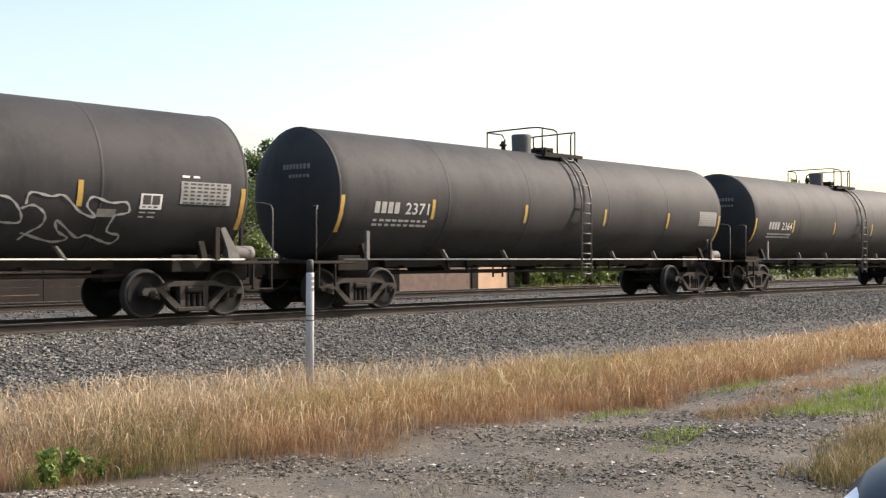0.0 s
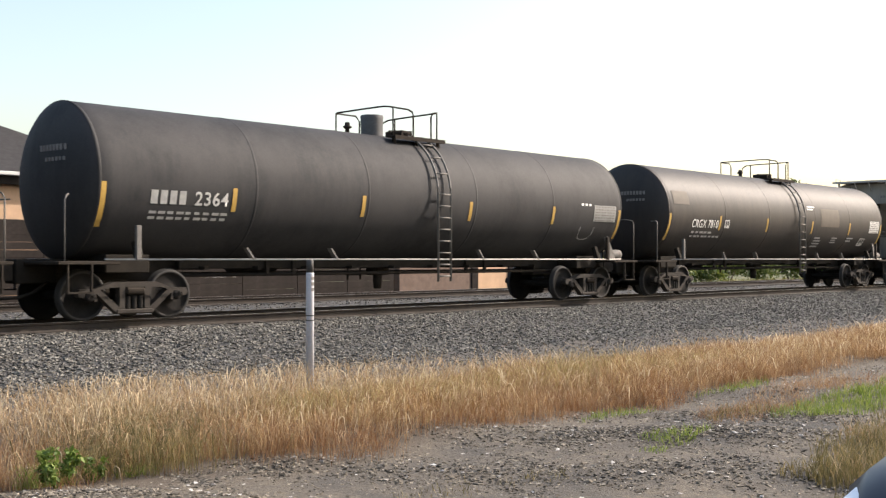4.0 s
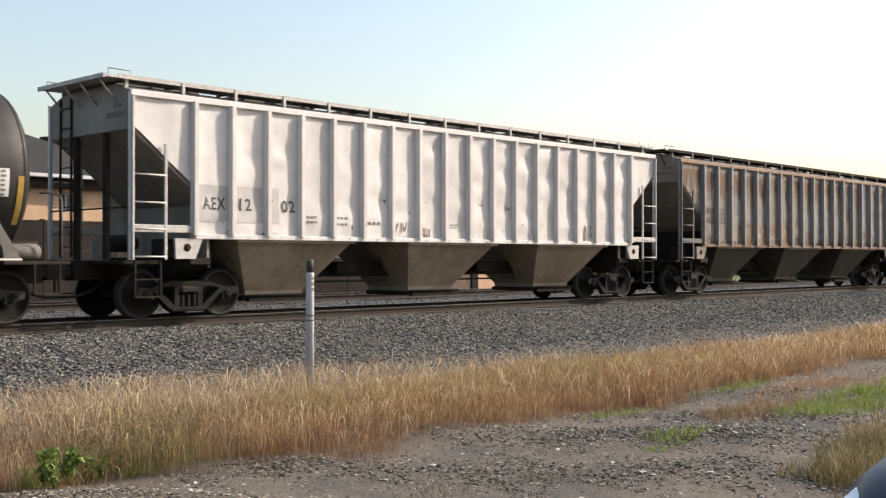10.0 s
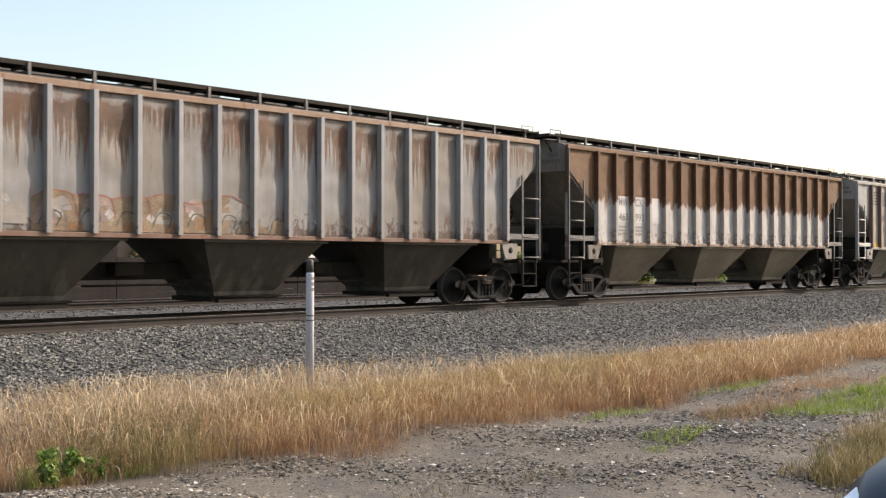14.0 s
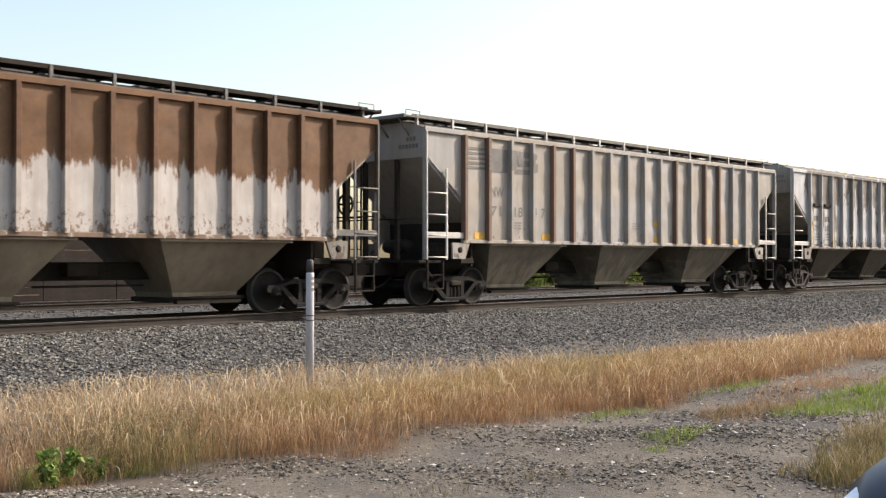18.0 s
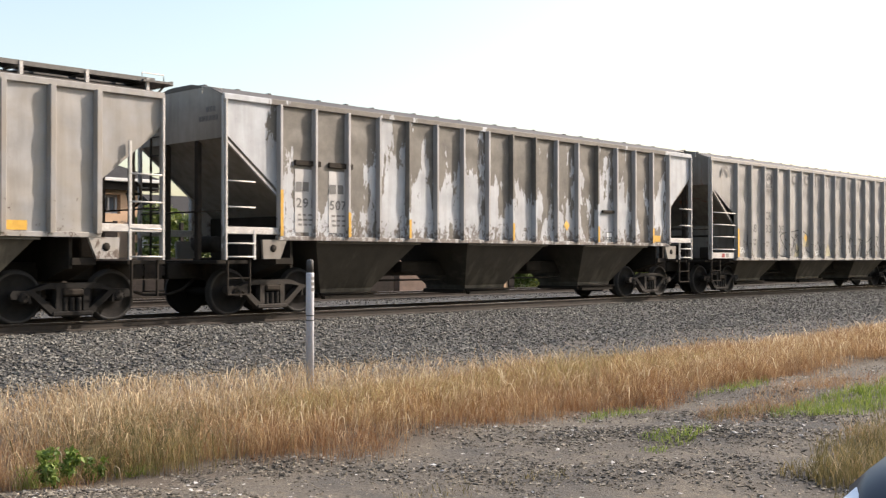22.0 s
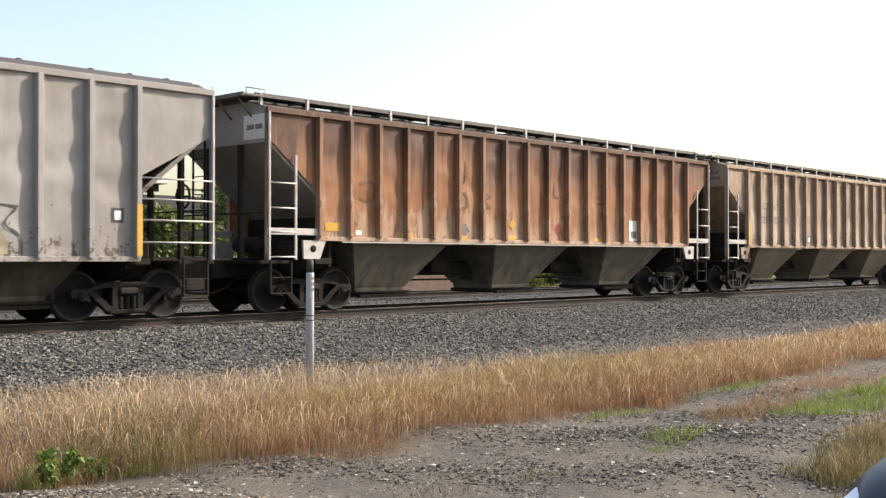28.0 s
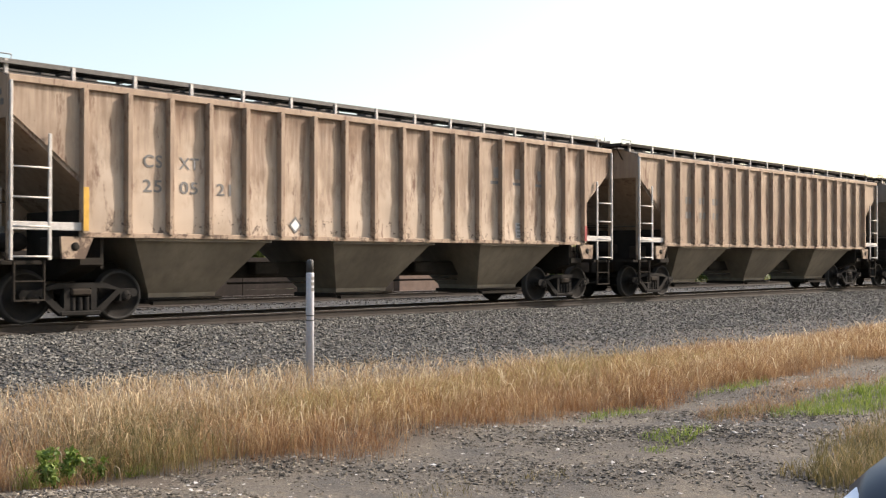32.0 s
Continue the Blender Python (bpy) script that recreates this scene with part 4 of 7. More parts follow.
        part("brake_wheel", Mesh().lathe([(0.22, -0.02), (0.25, -0.02), (0.25, 0.02), (0.22, 0.02), (0.22, -0.02)], "x", 18, (e * 8.62, -0.35, 2.35)).box((e * 8.62 - 0.01, -0.58, 2.33), (e * 8.62 + 0.01, -0.12, 2.37)).box((e * 8.62 - 0.01, -0.37, 2.12), (e * 8.62 + 0.01, -0.33, 2.58)).tube([(e * 8.45, -0.35, 2.35), (e * 8.63, -0.35, 2.35)], 0.025, 6), M_IRON, car) if e > 0 else None
        bx = Mesh().lathe([(0, -0.42), (0.15, -0.40), (0.17, -0.3), (0.17, 0.3), (0.15, 0.4), (0, 0.42)], "y", 16, (e * 7.7, 0.2, 1.42))
        bx.box((e * 7.35 - 0.16, -0.95, 1.12), (e * 7.35 + 0.16, -0.55, 1.5), 0.03)
        part("brake_gear", bx, M_IRON, car)
        part("end_rail", Mesh().tube([(e * 8.5, -1.45, 2.05), (e * 8.5, 1.45, 2.05)], 0.018, 6), M_IRON, car)
    # centre sill, coupler, hoppers with outlet gates
    part("centre_sill", Mesh().box((-8.9, -0.20, 0.72), (8.9, 0.20, 1.06), 0.02), M_UNDER, car)
    couplers(car, 9.19)
    L = 7.0
    w = 2 * L / bays
    zt = z0 - 0.02
    deep = z0 < 1.3
    for i in range(1, bays):
        x = -L + i * w
        gear = Mesh().box((x - 0.5, -0.55, 0.80), (x + 0.1, -0.28, 1.05), 0.02).tube([(x - 1.1, -0.42, 0.62), (x + 1.1, -0.42, 0.62)], 0.025, 6)
        part("brake_rigging", gear, M_UNDER, car)
    for i in range(bays):
        a, b = -L + i * w, -L + (i + 1) * w
        c = (a + b) / 2
        # four levels: outlet, knuckle, side sill, and the crest inside the body where two slope sheets meet
        mid, ym, zc = (1.42, 1.20, 1.9) if deep else (1.53, 1.475, 2.42)
        lo, yb = mid - 0.74 * (zt - 0.47), ym - 0.76 * (zt - 0.47)
        rings = [(c - lo, c + lo, yb, 0.36), (c - lo - 0.02, c + lo + 0.02, yb + 0.02, 0.47), (c - mid, c + mid, ym, zt), (a, b, ym, zc)]
        vs = [(x, y, z) for x0, x1, yy, z in rings for x, y in ((x0, -yy), (x1, -yy), (x1, yy), (x0, yy))]
        h = Mesh().add(vs, [(4 * r + k, 4 * r + (k + 1) % 4, 4 * r + 4 + (k + 1) % 4, 4 * r + 4 + k) for r in range(3) for k in range(4)] + [(3, 2, 1, 0), (12, 13, 14, 15)])
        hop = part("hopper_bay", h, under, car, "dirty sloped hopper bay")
        # weld flange along the sill and a stiffener down the middle of the side
        if not deep:
            part("bay_flange", Mesh().box((c - mid, -1.50, zt - 0.10), (c + mid, -1.478, zt - 0.01), 0.004), under, hop)
        g = Mesh().box((c - lo - 0.1, -yb - 0.04, 0.27), (c + lo + 0.1, yb + 0.04, 0.37), 0.015).box((c - lo, -yb - 0.16, 0.25), (c + lo, -yb - 0.04, 0.32)).tube([(c - lo - 0.1, -yb - 0.12, 0.36), (c + lo + 0.1, -yb - 0.12, 0.36)], 0.03, 8)
        part("outlet_gate", g, M_UNDER, hop)
    for x in (-7.0, 7.0):
        truck(car, x, not grabs)
    if extra:
        extra(car)
    return car


def skin(car, x, z):
    """A point on the car's near flank: a hopper's side sheet or, where the car is a tank, its shell."""
    if car.name in SIDE:
        return (x, side_y(car, x, z), z)
    r = TR + 0.010
    return (x, -math.sqrt(max(r * r - (z - TZ) ** 2, 0.01)), z)


def letters(text, x, z, cap, material, car, width=None, name="stencilled_number"):
    """Readable stencilled characters laid on the near flank: lower left corner, capital height, total width."""
    cu = bpy.data.curves.new(name, "FONT")
    cu.body, cu.size = text, cap / 0.70
    cu.offset = cap * 0.02
    cu.space_character = 1.1
    tmp = bpy.data.objects.new(name, cu)
    me = bpy.data.meshes.new_from_object(tmp)
    bpy.data.objects.remove(tmp)
    w = max(v.co.x for v in me.vertices)
    k = (width / w) if width else 1.0
    for v in me.vertices:
        v.co = skin(car, x + v.co.x * k, z + v.co.y)
    me.materials.clear()
    me.materials.append(material)
    ob = new(name, me)
    ob.parent = car
    return ob


def decal(car, x0, x1, z0, z1, material, name="painted_panel", label="", lift=0.0, step=0.12):
    """A painted patch that follows the flank."""
    nx, nz = max(1, int(round((x1 - x0) / step))), max(1, int(round((z1 - z0) / step)))
    m = Mesh()
    vs = []
    for i in range(nx + 1):
        for k in range(nz + 1):
            p = skin(car, x0 + (x1 - x0) * i / nx, z0 + (z1 - z0) * k / nz)
            vs.append((p[0], p[1] - lift, p[2]))
    m.add(vs, [(i * (nz + 1) + k, (i + 1) * (nz + 1) + k, (i + 1) * (nz + 1) + k + 1, i * (nz + 1) + k + 1) for i in range(nx) for k in range(nz)], True)
    return part(name, m, material, car, label)


def bars(car, x0, x1, z, rows=2, h=0.05, gap=0.09, material=None, blocks=6, lift=0.0):
    """Writing that cannot be read, as plain bars."""
    m = Mesh()
    w = (x1 - x0) / blocks
    for r in range(rows):
        for i in range(blocks):
            a, b = x0 + i * w, x0 + i * w + w * random.uniform(0.55, 0.85)
            c = [skin(car, a, z - r * gap), skin(car, b, z - r * gap), skin(car, b, z - r * gap + h), skin(car, a, z - r * gap + h)]
            m.add([(p[0], p[1] - lift - 0.002, p[2]) for p in c], [(0, 1, 2, 3)])
    return tagged(part("stencilling", m, material or M_GREYP, car), kind="stuff")


def blocks_for(car, x0, x1, z, cap, n, material):
    """An owner's mark as plain upright blocks, one a letter."""
    w = (x1 - x0) / n
    for i in range(n):
        decal(car, x0 + i * w, x0 + i * w + w * 0.72, z, z + cap, material, "owner_mark_block", step=0.2)


def ribbon(car, ctrl, width, material, name="graffiti_line"):
    """A sprayed line through a few control points."""
    pts = []
    n = len(ctrl)
    for i in range(n - 1):
        p0, p1, p2, p3 = (Vector(ctrl[max(0, min(n - 1, j))]) for j in (i - 1, i, i + 1, i + 2))
        for k in range(5):
            t = k / 5
            pts.append(0.5 * ((2 * p1) + (p2 - p0) * t + (2 * p0 - 5 * p1 + 4 * p2 - p3) * t * t + (3 * p1 - p0 - 3 * p2 + p3) * t ** 3))
    pts.append(Vector(ctrl[-1]))
    m = Mesh()
    vs = []
    for i, p in enumerate(pts):
        d = (pts[min(i + 1, len(pts) - 1)] - pts[max(i - 1, 0)]).normalized()
        nrm = Vector((-d.y, d.x)) * width / 2 * (0.8 + 0.3 * math.sin(i * 1.7))
        for q in (p - nrm, p + nrm):
            v = skin(car, q.x, q.y)
            vs.append((v[0], v[1] - 0.003, v[2]))
    m.add(vs, [(2 * i, 2 * i + 1, 2 * i + 3, 2 * i + 2) for i in range(len(pts) - 1)])
    return part(name, m, material, car)


def slant_block(car, x0, x1, z0, z1, lean, material):
    """A plain leaning block painted on the flank."""
    m = Mesh()
    n, k = max(2, int((x1 - x0) / 0.1)), max(2, int((z1 - z0) / 0.1))
    vs = []
    for i in range(n + 1):
        for j in range(k + 1):
            z = z0 + (z1 - z0) * j / k
            p = skin(car, x0 + (x1 - x0) * i / n + lean * (z - z0), z)
            vs.append((p[0], p[1] - 0.002, p[2]))
    m.add(vs, [(i * (k + 1) + j, (i + 1) * (k + 1) + j, (i + 1) * (k + 1) + j + 1, i * (k + 1) + j + 1) for i in range(n) for j in range(k)], True)
    return part("logo_block", m, material, car)


def post_mark(car, x, z0, z1, material):
    """Paint carried over the face of a side post."""
    return part("post_paint_mark", Mesh().box((x - 0.043, -1.6345, z0), (x + 0.043, -1.6305, z1)), material, car)


def ring(car, x, z, r0, r1, material, name="logo_ring", a0=0, a1=360, n=24):
    m = Mesh()
    vs = []
    for i in range(n + 1):
        a = radians(a0 + (a1 - a0) * i / n)
        for r in (r0, r1):
            v = skin(car, x + r * math.cos(a), z + r * math.sin(a))
            vs.append((v[0], v[1] - 0.002, v[2]))
    m.add(vs, [(2 * i, 2 * i + 1, 2 * i + 3, 2 * i + 2) for i in range(n)])
    return part(name, m, material, car)


def end_marks(car, z, material):
    """Small stencilling that cannot be read on the leading end wall, as plain bars."""
    m = Mesh()
    for r, (y0, n) in enumerate(((-1.22, 3), (-1.30, 6))):
        for i in range(n):
            y = y0 + i * 0.11
            m.box((-8.508, y, z - 0.17 * r), (-8.502, y + 0.08, z - 0.17 * r + 0.10))
    tagged(part("end_stencilling", m, material, car), kind="stuff")


def diamond(car, x, z, r, material, label):
    c = [skin(car, x - r, z), skin(car, x, z - r * 1.1), skin(car, x + r, z), skin(car, x, z + r * 1.1)]
    return part("placard", Mesh().add([(p[0], p[1] - 0.004, p[2]) for p in c], [(0, 1, 2, 3)]), material, car, label)


def box_sign(car, x0, x1, z0, z1, material, inner):
    decal(car, x0, x1, z0, z1, material, "data_box")
    w, h = x1 - x0, z1 - z0
    for k in (0, 1):
        decal(car, x0 + w * (0.10 + 0.43 * k), x0 + w * (0.47 + 0.43 * k), z0 + h * 0.30, z1 - h * 0.10, inner, "data_box_field", lift=0.004)
    bars(car, x0 + w * 0.1, x1 - w * 0.1, z0 + h * 0.1, 1, h * 0.1, 1, inner, 3, 0.004)


def data_panel(car, x0, x1, z0, z1, material, inner, rows=6):
    decal(car, x0, x1, z0, z1, material, "data_panel", "pale stencilled data panel")
    h = (z1 - z0) / rows
    bars(car, x0 + 0.05, x1 - 0.03, z1 - h * 0.85, rows, h * 0.5, h, inner, 7, 0.004)


# ---- the train ----
P_TANK = car_paint("tank_black", (0.0155, 0.0165, 0.0185), rust_amount=0.0, tint=(0.034, 0.034, 0.035), dirt=(0.036, 0.035, 0.036), dirt_amount=0.6, streak=0.5, seed=1, rough=0.74)
P_TANK2 = car_paint("tank_black_shiny", (0.017, 0.017, 0.017), rust_amount=0.03, dirt=(0.047, 0.038, 0.033), dirt_amount=0.55, streak=0.4, seed=2, rough=0.6)
P_WHITE = car_paint("hopper_white", (0.61, 0.595, 0.58), rust_amount=0.02, dirt=(0.36, 0.315, 0.28), dirt_amount=0.22, streak=0.22, seed=3, chips=0.7)
P_MW = car_paint("hopper_grey_rusty", (0.215, 0.216, 0.218), rust=(0.110, 0.052, 0.024), rust_amount=0.6, tint=(0.215, 0.19, 0.155), dirt=(0.120, 0.098, 0.075), dirt_amount=0.45, streak=0.45, seed=4, zone=True, chips=2.0, chip_colour=(0.065, 0.042, 0.03), hang=(3.36, 0.6), hang_colour=(0.105, 0.056, 0.030), hang_soft=0.14)
P_HALF = car_paint("hopper_half_rust", (0.420, 0.405, 0.392), rust=(0.132, 0.066, 0.029), rust_amount=0.35, edge=2.68, edge_rough=0.24, dirt=(0.25, 0.205, 0.17), dirt_amount=0.3, streak=0.5, seed=5, chips=1.5, chip_colour=(0.13, 0.078, 0.046))
P_NW = car_paint("hopper_cream", (0.307, 0.302, 0.296), rust_amount=0.10, dirt=(0.160, 0.143, 0.126), dirt_amount=0.35, tint=(0.319, 0.273, 0.210), streak=0.4, seed=6, chips=0.8)
P_PATCH = car_paint("hopper_peeling", (0.430, 0.448, 0.470), rust_amount=0.05, patch=(0.136, 0.124, 0.108), patch_amount=0.40, dirt=(0.185, 0.170, 0.155), dirt_amount=0.4, streak=0.35, seed=7, chips=1.7, chip_colour=(0.10, 0.078, 0.062))
P_CR = car_paint("hopper_pale_grey", (0.317, 0.308, 0.295), rust_amount=0.08, dirt=(0.186, 0.163, 0.139), dirt_amount=0.4, streak=0.4, seed=8, chips=0.7)
P_BROWN = car_paint("hopper_rust_brown", (0.218, 0.087, 0.036), rust=(0.085, 0.042, 0.027), rust_amount=0.4, dirt=(0.29, 0.15, 0.075), dirt_amount=0.35, streak=0.6, tint=(0.27, 0.13, 0.058), seed=9, chips=0.8, hang=(3.25, 0.6), hang_colour=(0.088, 0.048, 0.036), hang_soft=0.75, pale=((0.37, 0.265, 0.185), 2.15))
P_TAN = car_paint("hopper_tan", (0.395, 0.305, 0.225), rust=(0.133, 0.078, 0.048), rust_amount=0.5, dirt=(0.145, 0.090, 0.060), dirt_amount=0.35, streak=1.0, seed=10, chips=1.0, hang=(3.75, 0.55), hang_colour=(0.19, 0.118, 0.074), hang_soft=0.6, pale=((0.445, 0.36, 0.28), 2.7))
P_TAN2 = car_paint("hopper_pale_tan", (0.34, 0.257, 0.184), rust=(0.144, 0.082, 0.050), rust_amount=0.55, dirt=(0.184, 0.126, 0.091), dirt_amount=0.45, streak=0.6, seed=11, chips=1.0)
P_POSTG = car_paint("post_grey", (0.258, 0.260, 0.266), rust=(0.143, 0.066, 0.030), rust_amount=0.35, dirt=(0.19, 0.16, 0.13), dirt_amount=0.35, streak=0.35, seed=15, chips=1.0)
P_POSTR = car_paint("post_rusty", (0.143, 0.080, 0.057), rust_amount=0.3, dirt=(0.202, 0.147, 0.109), dirt_amount=0.3, streak=0.3, seed=16)
P_POSTB = car_paint("post_pale_brown", (0.277, 0.197, 0.139), rust_amount=0.4, dirt=(0.168, 0.097, 0.059), dirt_amount=0.5, streak=0.5, seed=17)
P_POSTK = car_paint("post_rust_brown", (0.30, 0.17, 0.10), rust=(0.12, 0.055, 0.03), rust_amount=0.35, dirt=(0.19, 0.09, 0.048), dirt_amount=0.4, streak=0.5, seed=22, chips=0.8, hang=(3.6, 0.6), hang_colour=(0.14, 0.082, 0.06), hang_soft=0.7, pale=((0.42, 0.32, 0.24), 2.3))
P_POSTI = car_paint("post_pale_worn", (0.46, 0.455, 0.455), rust_amount=0.15, dirt=(0.19, 0.17, 0.155), dirt_amount=0.45, streak=0.6, seed=23, chips=1.8, chip_colour=(0.12, 0.10, 0.085))
P_POSTH = car_paint("post_half_rust", (0.40, 0.375, 0.35), rust=(0.125, 0.060, 0.029), rust_amount=0.45, edge=2.72, edge_rough=0.25, dirt=(0.22, 0.17, 0.13), dirt_amount=0.4, streak=0.5, seed=24, chips=2.0, chip_colour=(0.12, 0.07, 0.042))
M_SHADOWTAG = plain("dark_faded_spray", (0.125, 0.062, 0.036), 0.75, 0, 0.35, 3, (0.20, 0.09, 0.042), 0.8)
P_ROOF = car_paint("roof_grime", (0.085, 0.078, 0.070), rust_amount=0.3, dirt=(0.045, 0.040, 0.035), dirt_amount=0.5, streak=0.2, seed=19)
# end paints: shade on the car ends put into the tone, plus dirt
P_ENDG = car_paint("end_grey_shaded", (0.27, 0.255, 0.228), rust_amount=0.25, dirt=(0.11, 0.09, 0.07), dirt_amount=0.6, streak=0.55, seed=12)
P_ENDD = car_paint("end_brown_shaded", (0.19, 0.18, 0.16), rust_amount=0.4, dirt=(0.075, 0.062, 0.05), dirt_amount=0.6, streak=0.6, seed=20, chips=0.8)
# U_DARK and U_GREY carry the shade under the cars in their tone, besides dirt
U_DARK = car_paint("bay_dark_shaded", (0.064, 0.057, 0.046), rust_amount=0.03, dirt=(0.024, 0.022, 0.019), dirt_amount=0.6, streak=0.5, seed=21, pale=((0.105, 0.097, 0.078), 0.6))
U_GREY = car_paint("bay_grey_shaded", (0.140, 0.130, 0.108), rust_amount=0.03, dirt=(0.045, 0.041, 0.035), dirt_amount=0.6, streak=0.5, seed=13, pale=((0.22, 0.20, 0.16), 0.8))
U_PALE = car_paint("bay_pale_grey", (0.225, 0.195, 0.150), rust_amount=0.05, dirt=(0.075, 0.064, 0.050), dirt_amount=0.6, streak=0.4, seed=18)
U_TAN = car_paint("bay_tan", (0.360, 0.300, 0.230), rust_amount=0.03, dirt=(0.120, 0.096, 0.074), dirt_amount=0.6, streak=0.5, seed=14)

STRIPES = (-7.90, -5.12, -1.75, 1.70, 4.92, 7.90)
M_PANEL = plain("grey_data_panel", (0.26, 0.26, 0.25), 0.7, 0, 0.15, 6)
M_PATCHT = plain("repaint_brown", (0.075, 0.062, 0.048), 0.7, 0, 0.12, 4)
M_PATCHW = plain("repaint_grey", (0.40, 0.385, 0.37), 0.7, 0, 0.1, 4)
M_PATCHD = plain("repaint_dull", (0.20, 0.18, 0.16), 0.7, 0, 0.15, 4)
M_SCRAWL = plain("pale_spray_line", (0.30, 0.30, 0.29), 0.6, 0, 0.25, 5)
M_SPRAY = plain("black_spray_line", (0.06, 0.06, 0.055), 0.6, 0, 0.25, 5)
M_OCHRE = plain("ochre_spray", (0.185, 0.135, 0.08), 0.75, 0, 0.35, 3, (0.13, 0.09, 0.065), 0.8)
M_ORANGE = plain("orange_brown_spray", (0.21, 0.115, 0.052), 0.75, 0, 0.35, 4, (0.14, 0.075, 0.042), 0.7)
M_PINKFADE = plain("faded_pink_spray", (0.225, 0.165, 0.145), 0.75, 0, 0.3, 4, (0.15, 0.11, 0.09), 0.6)
M_YFADE = plain("faded_yellow_spray", (0.30, 0.265, 0.165), 0.75, 0, 0.25, 4, (0.25, 0.225, 0.18), 0.6)
M_GREYFADE = plain("faded_grey_spray", (0.21, 0.205, 0.20), 0.75, 0, 0.25, 4, (0.28, 0.26, 0.24), 0.6)
M_REDLINE = plain("dull_red_spray", (0.20, 0.085, 0.06), 0.7, 0, 0.3, 6)
M_REDP = plain("red_placard", (0.24, 0.03, 0.03), 0.6, 0, 0.15, 8)
M_DKGREY = plain("dark_logo_grey", (0.13, 0.125, 0.12), 0.7, 0, 0.15, 5)
CARS = []


def tank_marks(car, number, panel=True):
    blocks_for(car, -6.95, -6.15, 2.13, 0.25, 4, M_GREYW)
    letters(number, -6.02, 2.13, 0.25, M_STENCIL, car, 0.76)
    bars(car, -6.95, -5.2, 1.95, 2, 0.05, 0.10, M_GREYW, 9)
    if panel:
        data_panel(car, 6.70, 7.72, 2.14, 2.58, M_PANEL, M_GREYP)


def marks_a(car):
    data_panel(car, 6.50, 7.60, 2.14, 2.56, M_PANEL, M_BLACK)
    bars(car, 6.52, 7.0, 2.63, 1, 0.04, 1, M_WHITE, 2)
    box_sign(car, 5.68, 6.12, 2.02, 2.30, M_WHITE, M_BLACK)
    bars(car, 5.68, 6.05, 1.95, 2, 0.025, 0.08, M_GREYW, 2)
    decal(car, 4.86, 5.22, 1.86, 2.0, M_GREYP)
    for c in ([(3.56, 2.03), (3.62, 2.23), (3.98, 2.18), (4.21, 2.20), (4.54, 1.94), (4.86, 1.85), (4.66, 2.04), (4.75, 2.20), (5.10, 2.11), (5.40, 2.13), (5.48, 1.96), (5.22, 1.90)],
              [(5.22, 1.90), (5.16, 1.62), (5.44, 1.54), (5.36, 1.40), (5.08, 1.46), (4.80, 1.54), (4.62, 1.50), (4.17, 1.78), (4.24, 1.60), (4.48, 1.48), (4.20, 1.42), (3.60, 1.56)],
              [(2.9, 2.16), (3.25, 2.13), (3.48, 1.92), (3.52, 1.74), (3.30, 1.72), (3.0, 1.76)],
              [(3.49, 1.96), (3.70, 2.02), (3.92, 1.88), (3.92, 1.70), (3.72, 1.56), (3.6, 1.44)]):
        ribbon(car, c, 0.045, M_SCRAWL)


def marks_c(car):
    tank_marks(car, "2364")
    bars(car, 6.1, 6.62, 2.55, 1, 0.06, 1, M_WHITE, 3)
    ribbon(car, [(6.2, 1.98), (6.28, 1.68), (6.74, 1.70), (6.82, 1.98)], 0.025, M_GREYW, "stencil_outline")


def marks_d(car):
    letters("CRGX 7810", -6.62, 2.10, 0.24, M_WHITE, car, 1.58)
    bars(car, -6.54, -5.3, 1.92, 1, 0.06, 1, M_GREYW, 5)
    bars(car, -6.54, -4.75, 1.80, 1, 0.05, 1, M_GREYW, 8)
    box_sign(car, -4.62, -4.34, 2.11, 2.36, M_WHITE, M_BLACK)
    decal(car, -7.7, -6.8, 2.78, 3.18, M_PATCHT, "repaint_patch", "dull brown repainted patch")
    decal(car, 2.4, 3.95, 2.30, 2.96, M_PATCHT, "repaint_patch", "dull brown repainted patch")
    bars(car, 1.3, 2.08, 2.88, 2, 0.05, -0.09, M_WHITE, 1)
    bars(car, 2.15, 2.92, 1.86, 4, 0.05, 0.10, M_GREYW, 1)
    bars(car, 3.58, 4.28, 1.88, 3, 0.04, 0.08, M_GREYW, 1)
    bars(car, 4.9, 5.6, 1.88, 2, 0.05, 0.10, M_GREYW, 1)
    box_sign(car, 6.15, 6.62, 1.64, 1.92, M_WHITE, M_BLACK)
    data_panel(car, 6.80, 7.70, 2.14, 2.60, M_WHITE, M_GREYP)


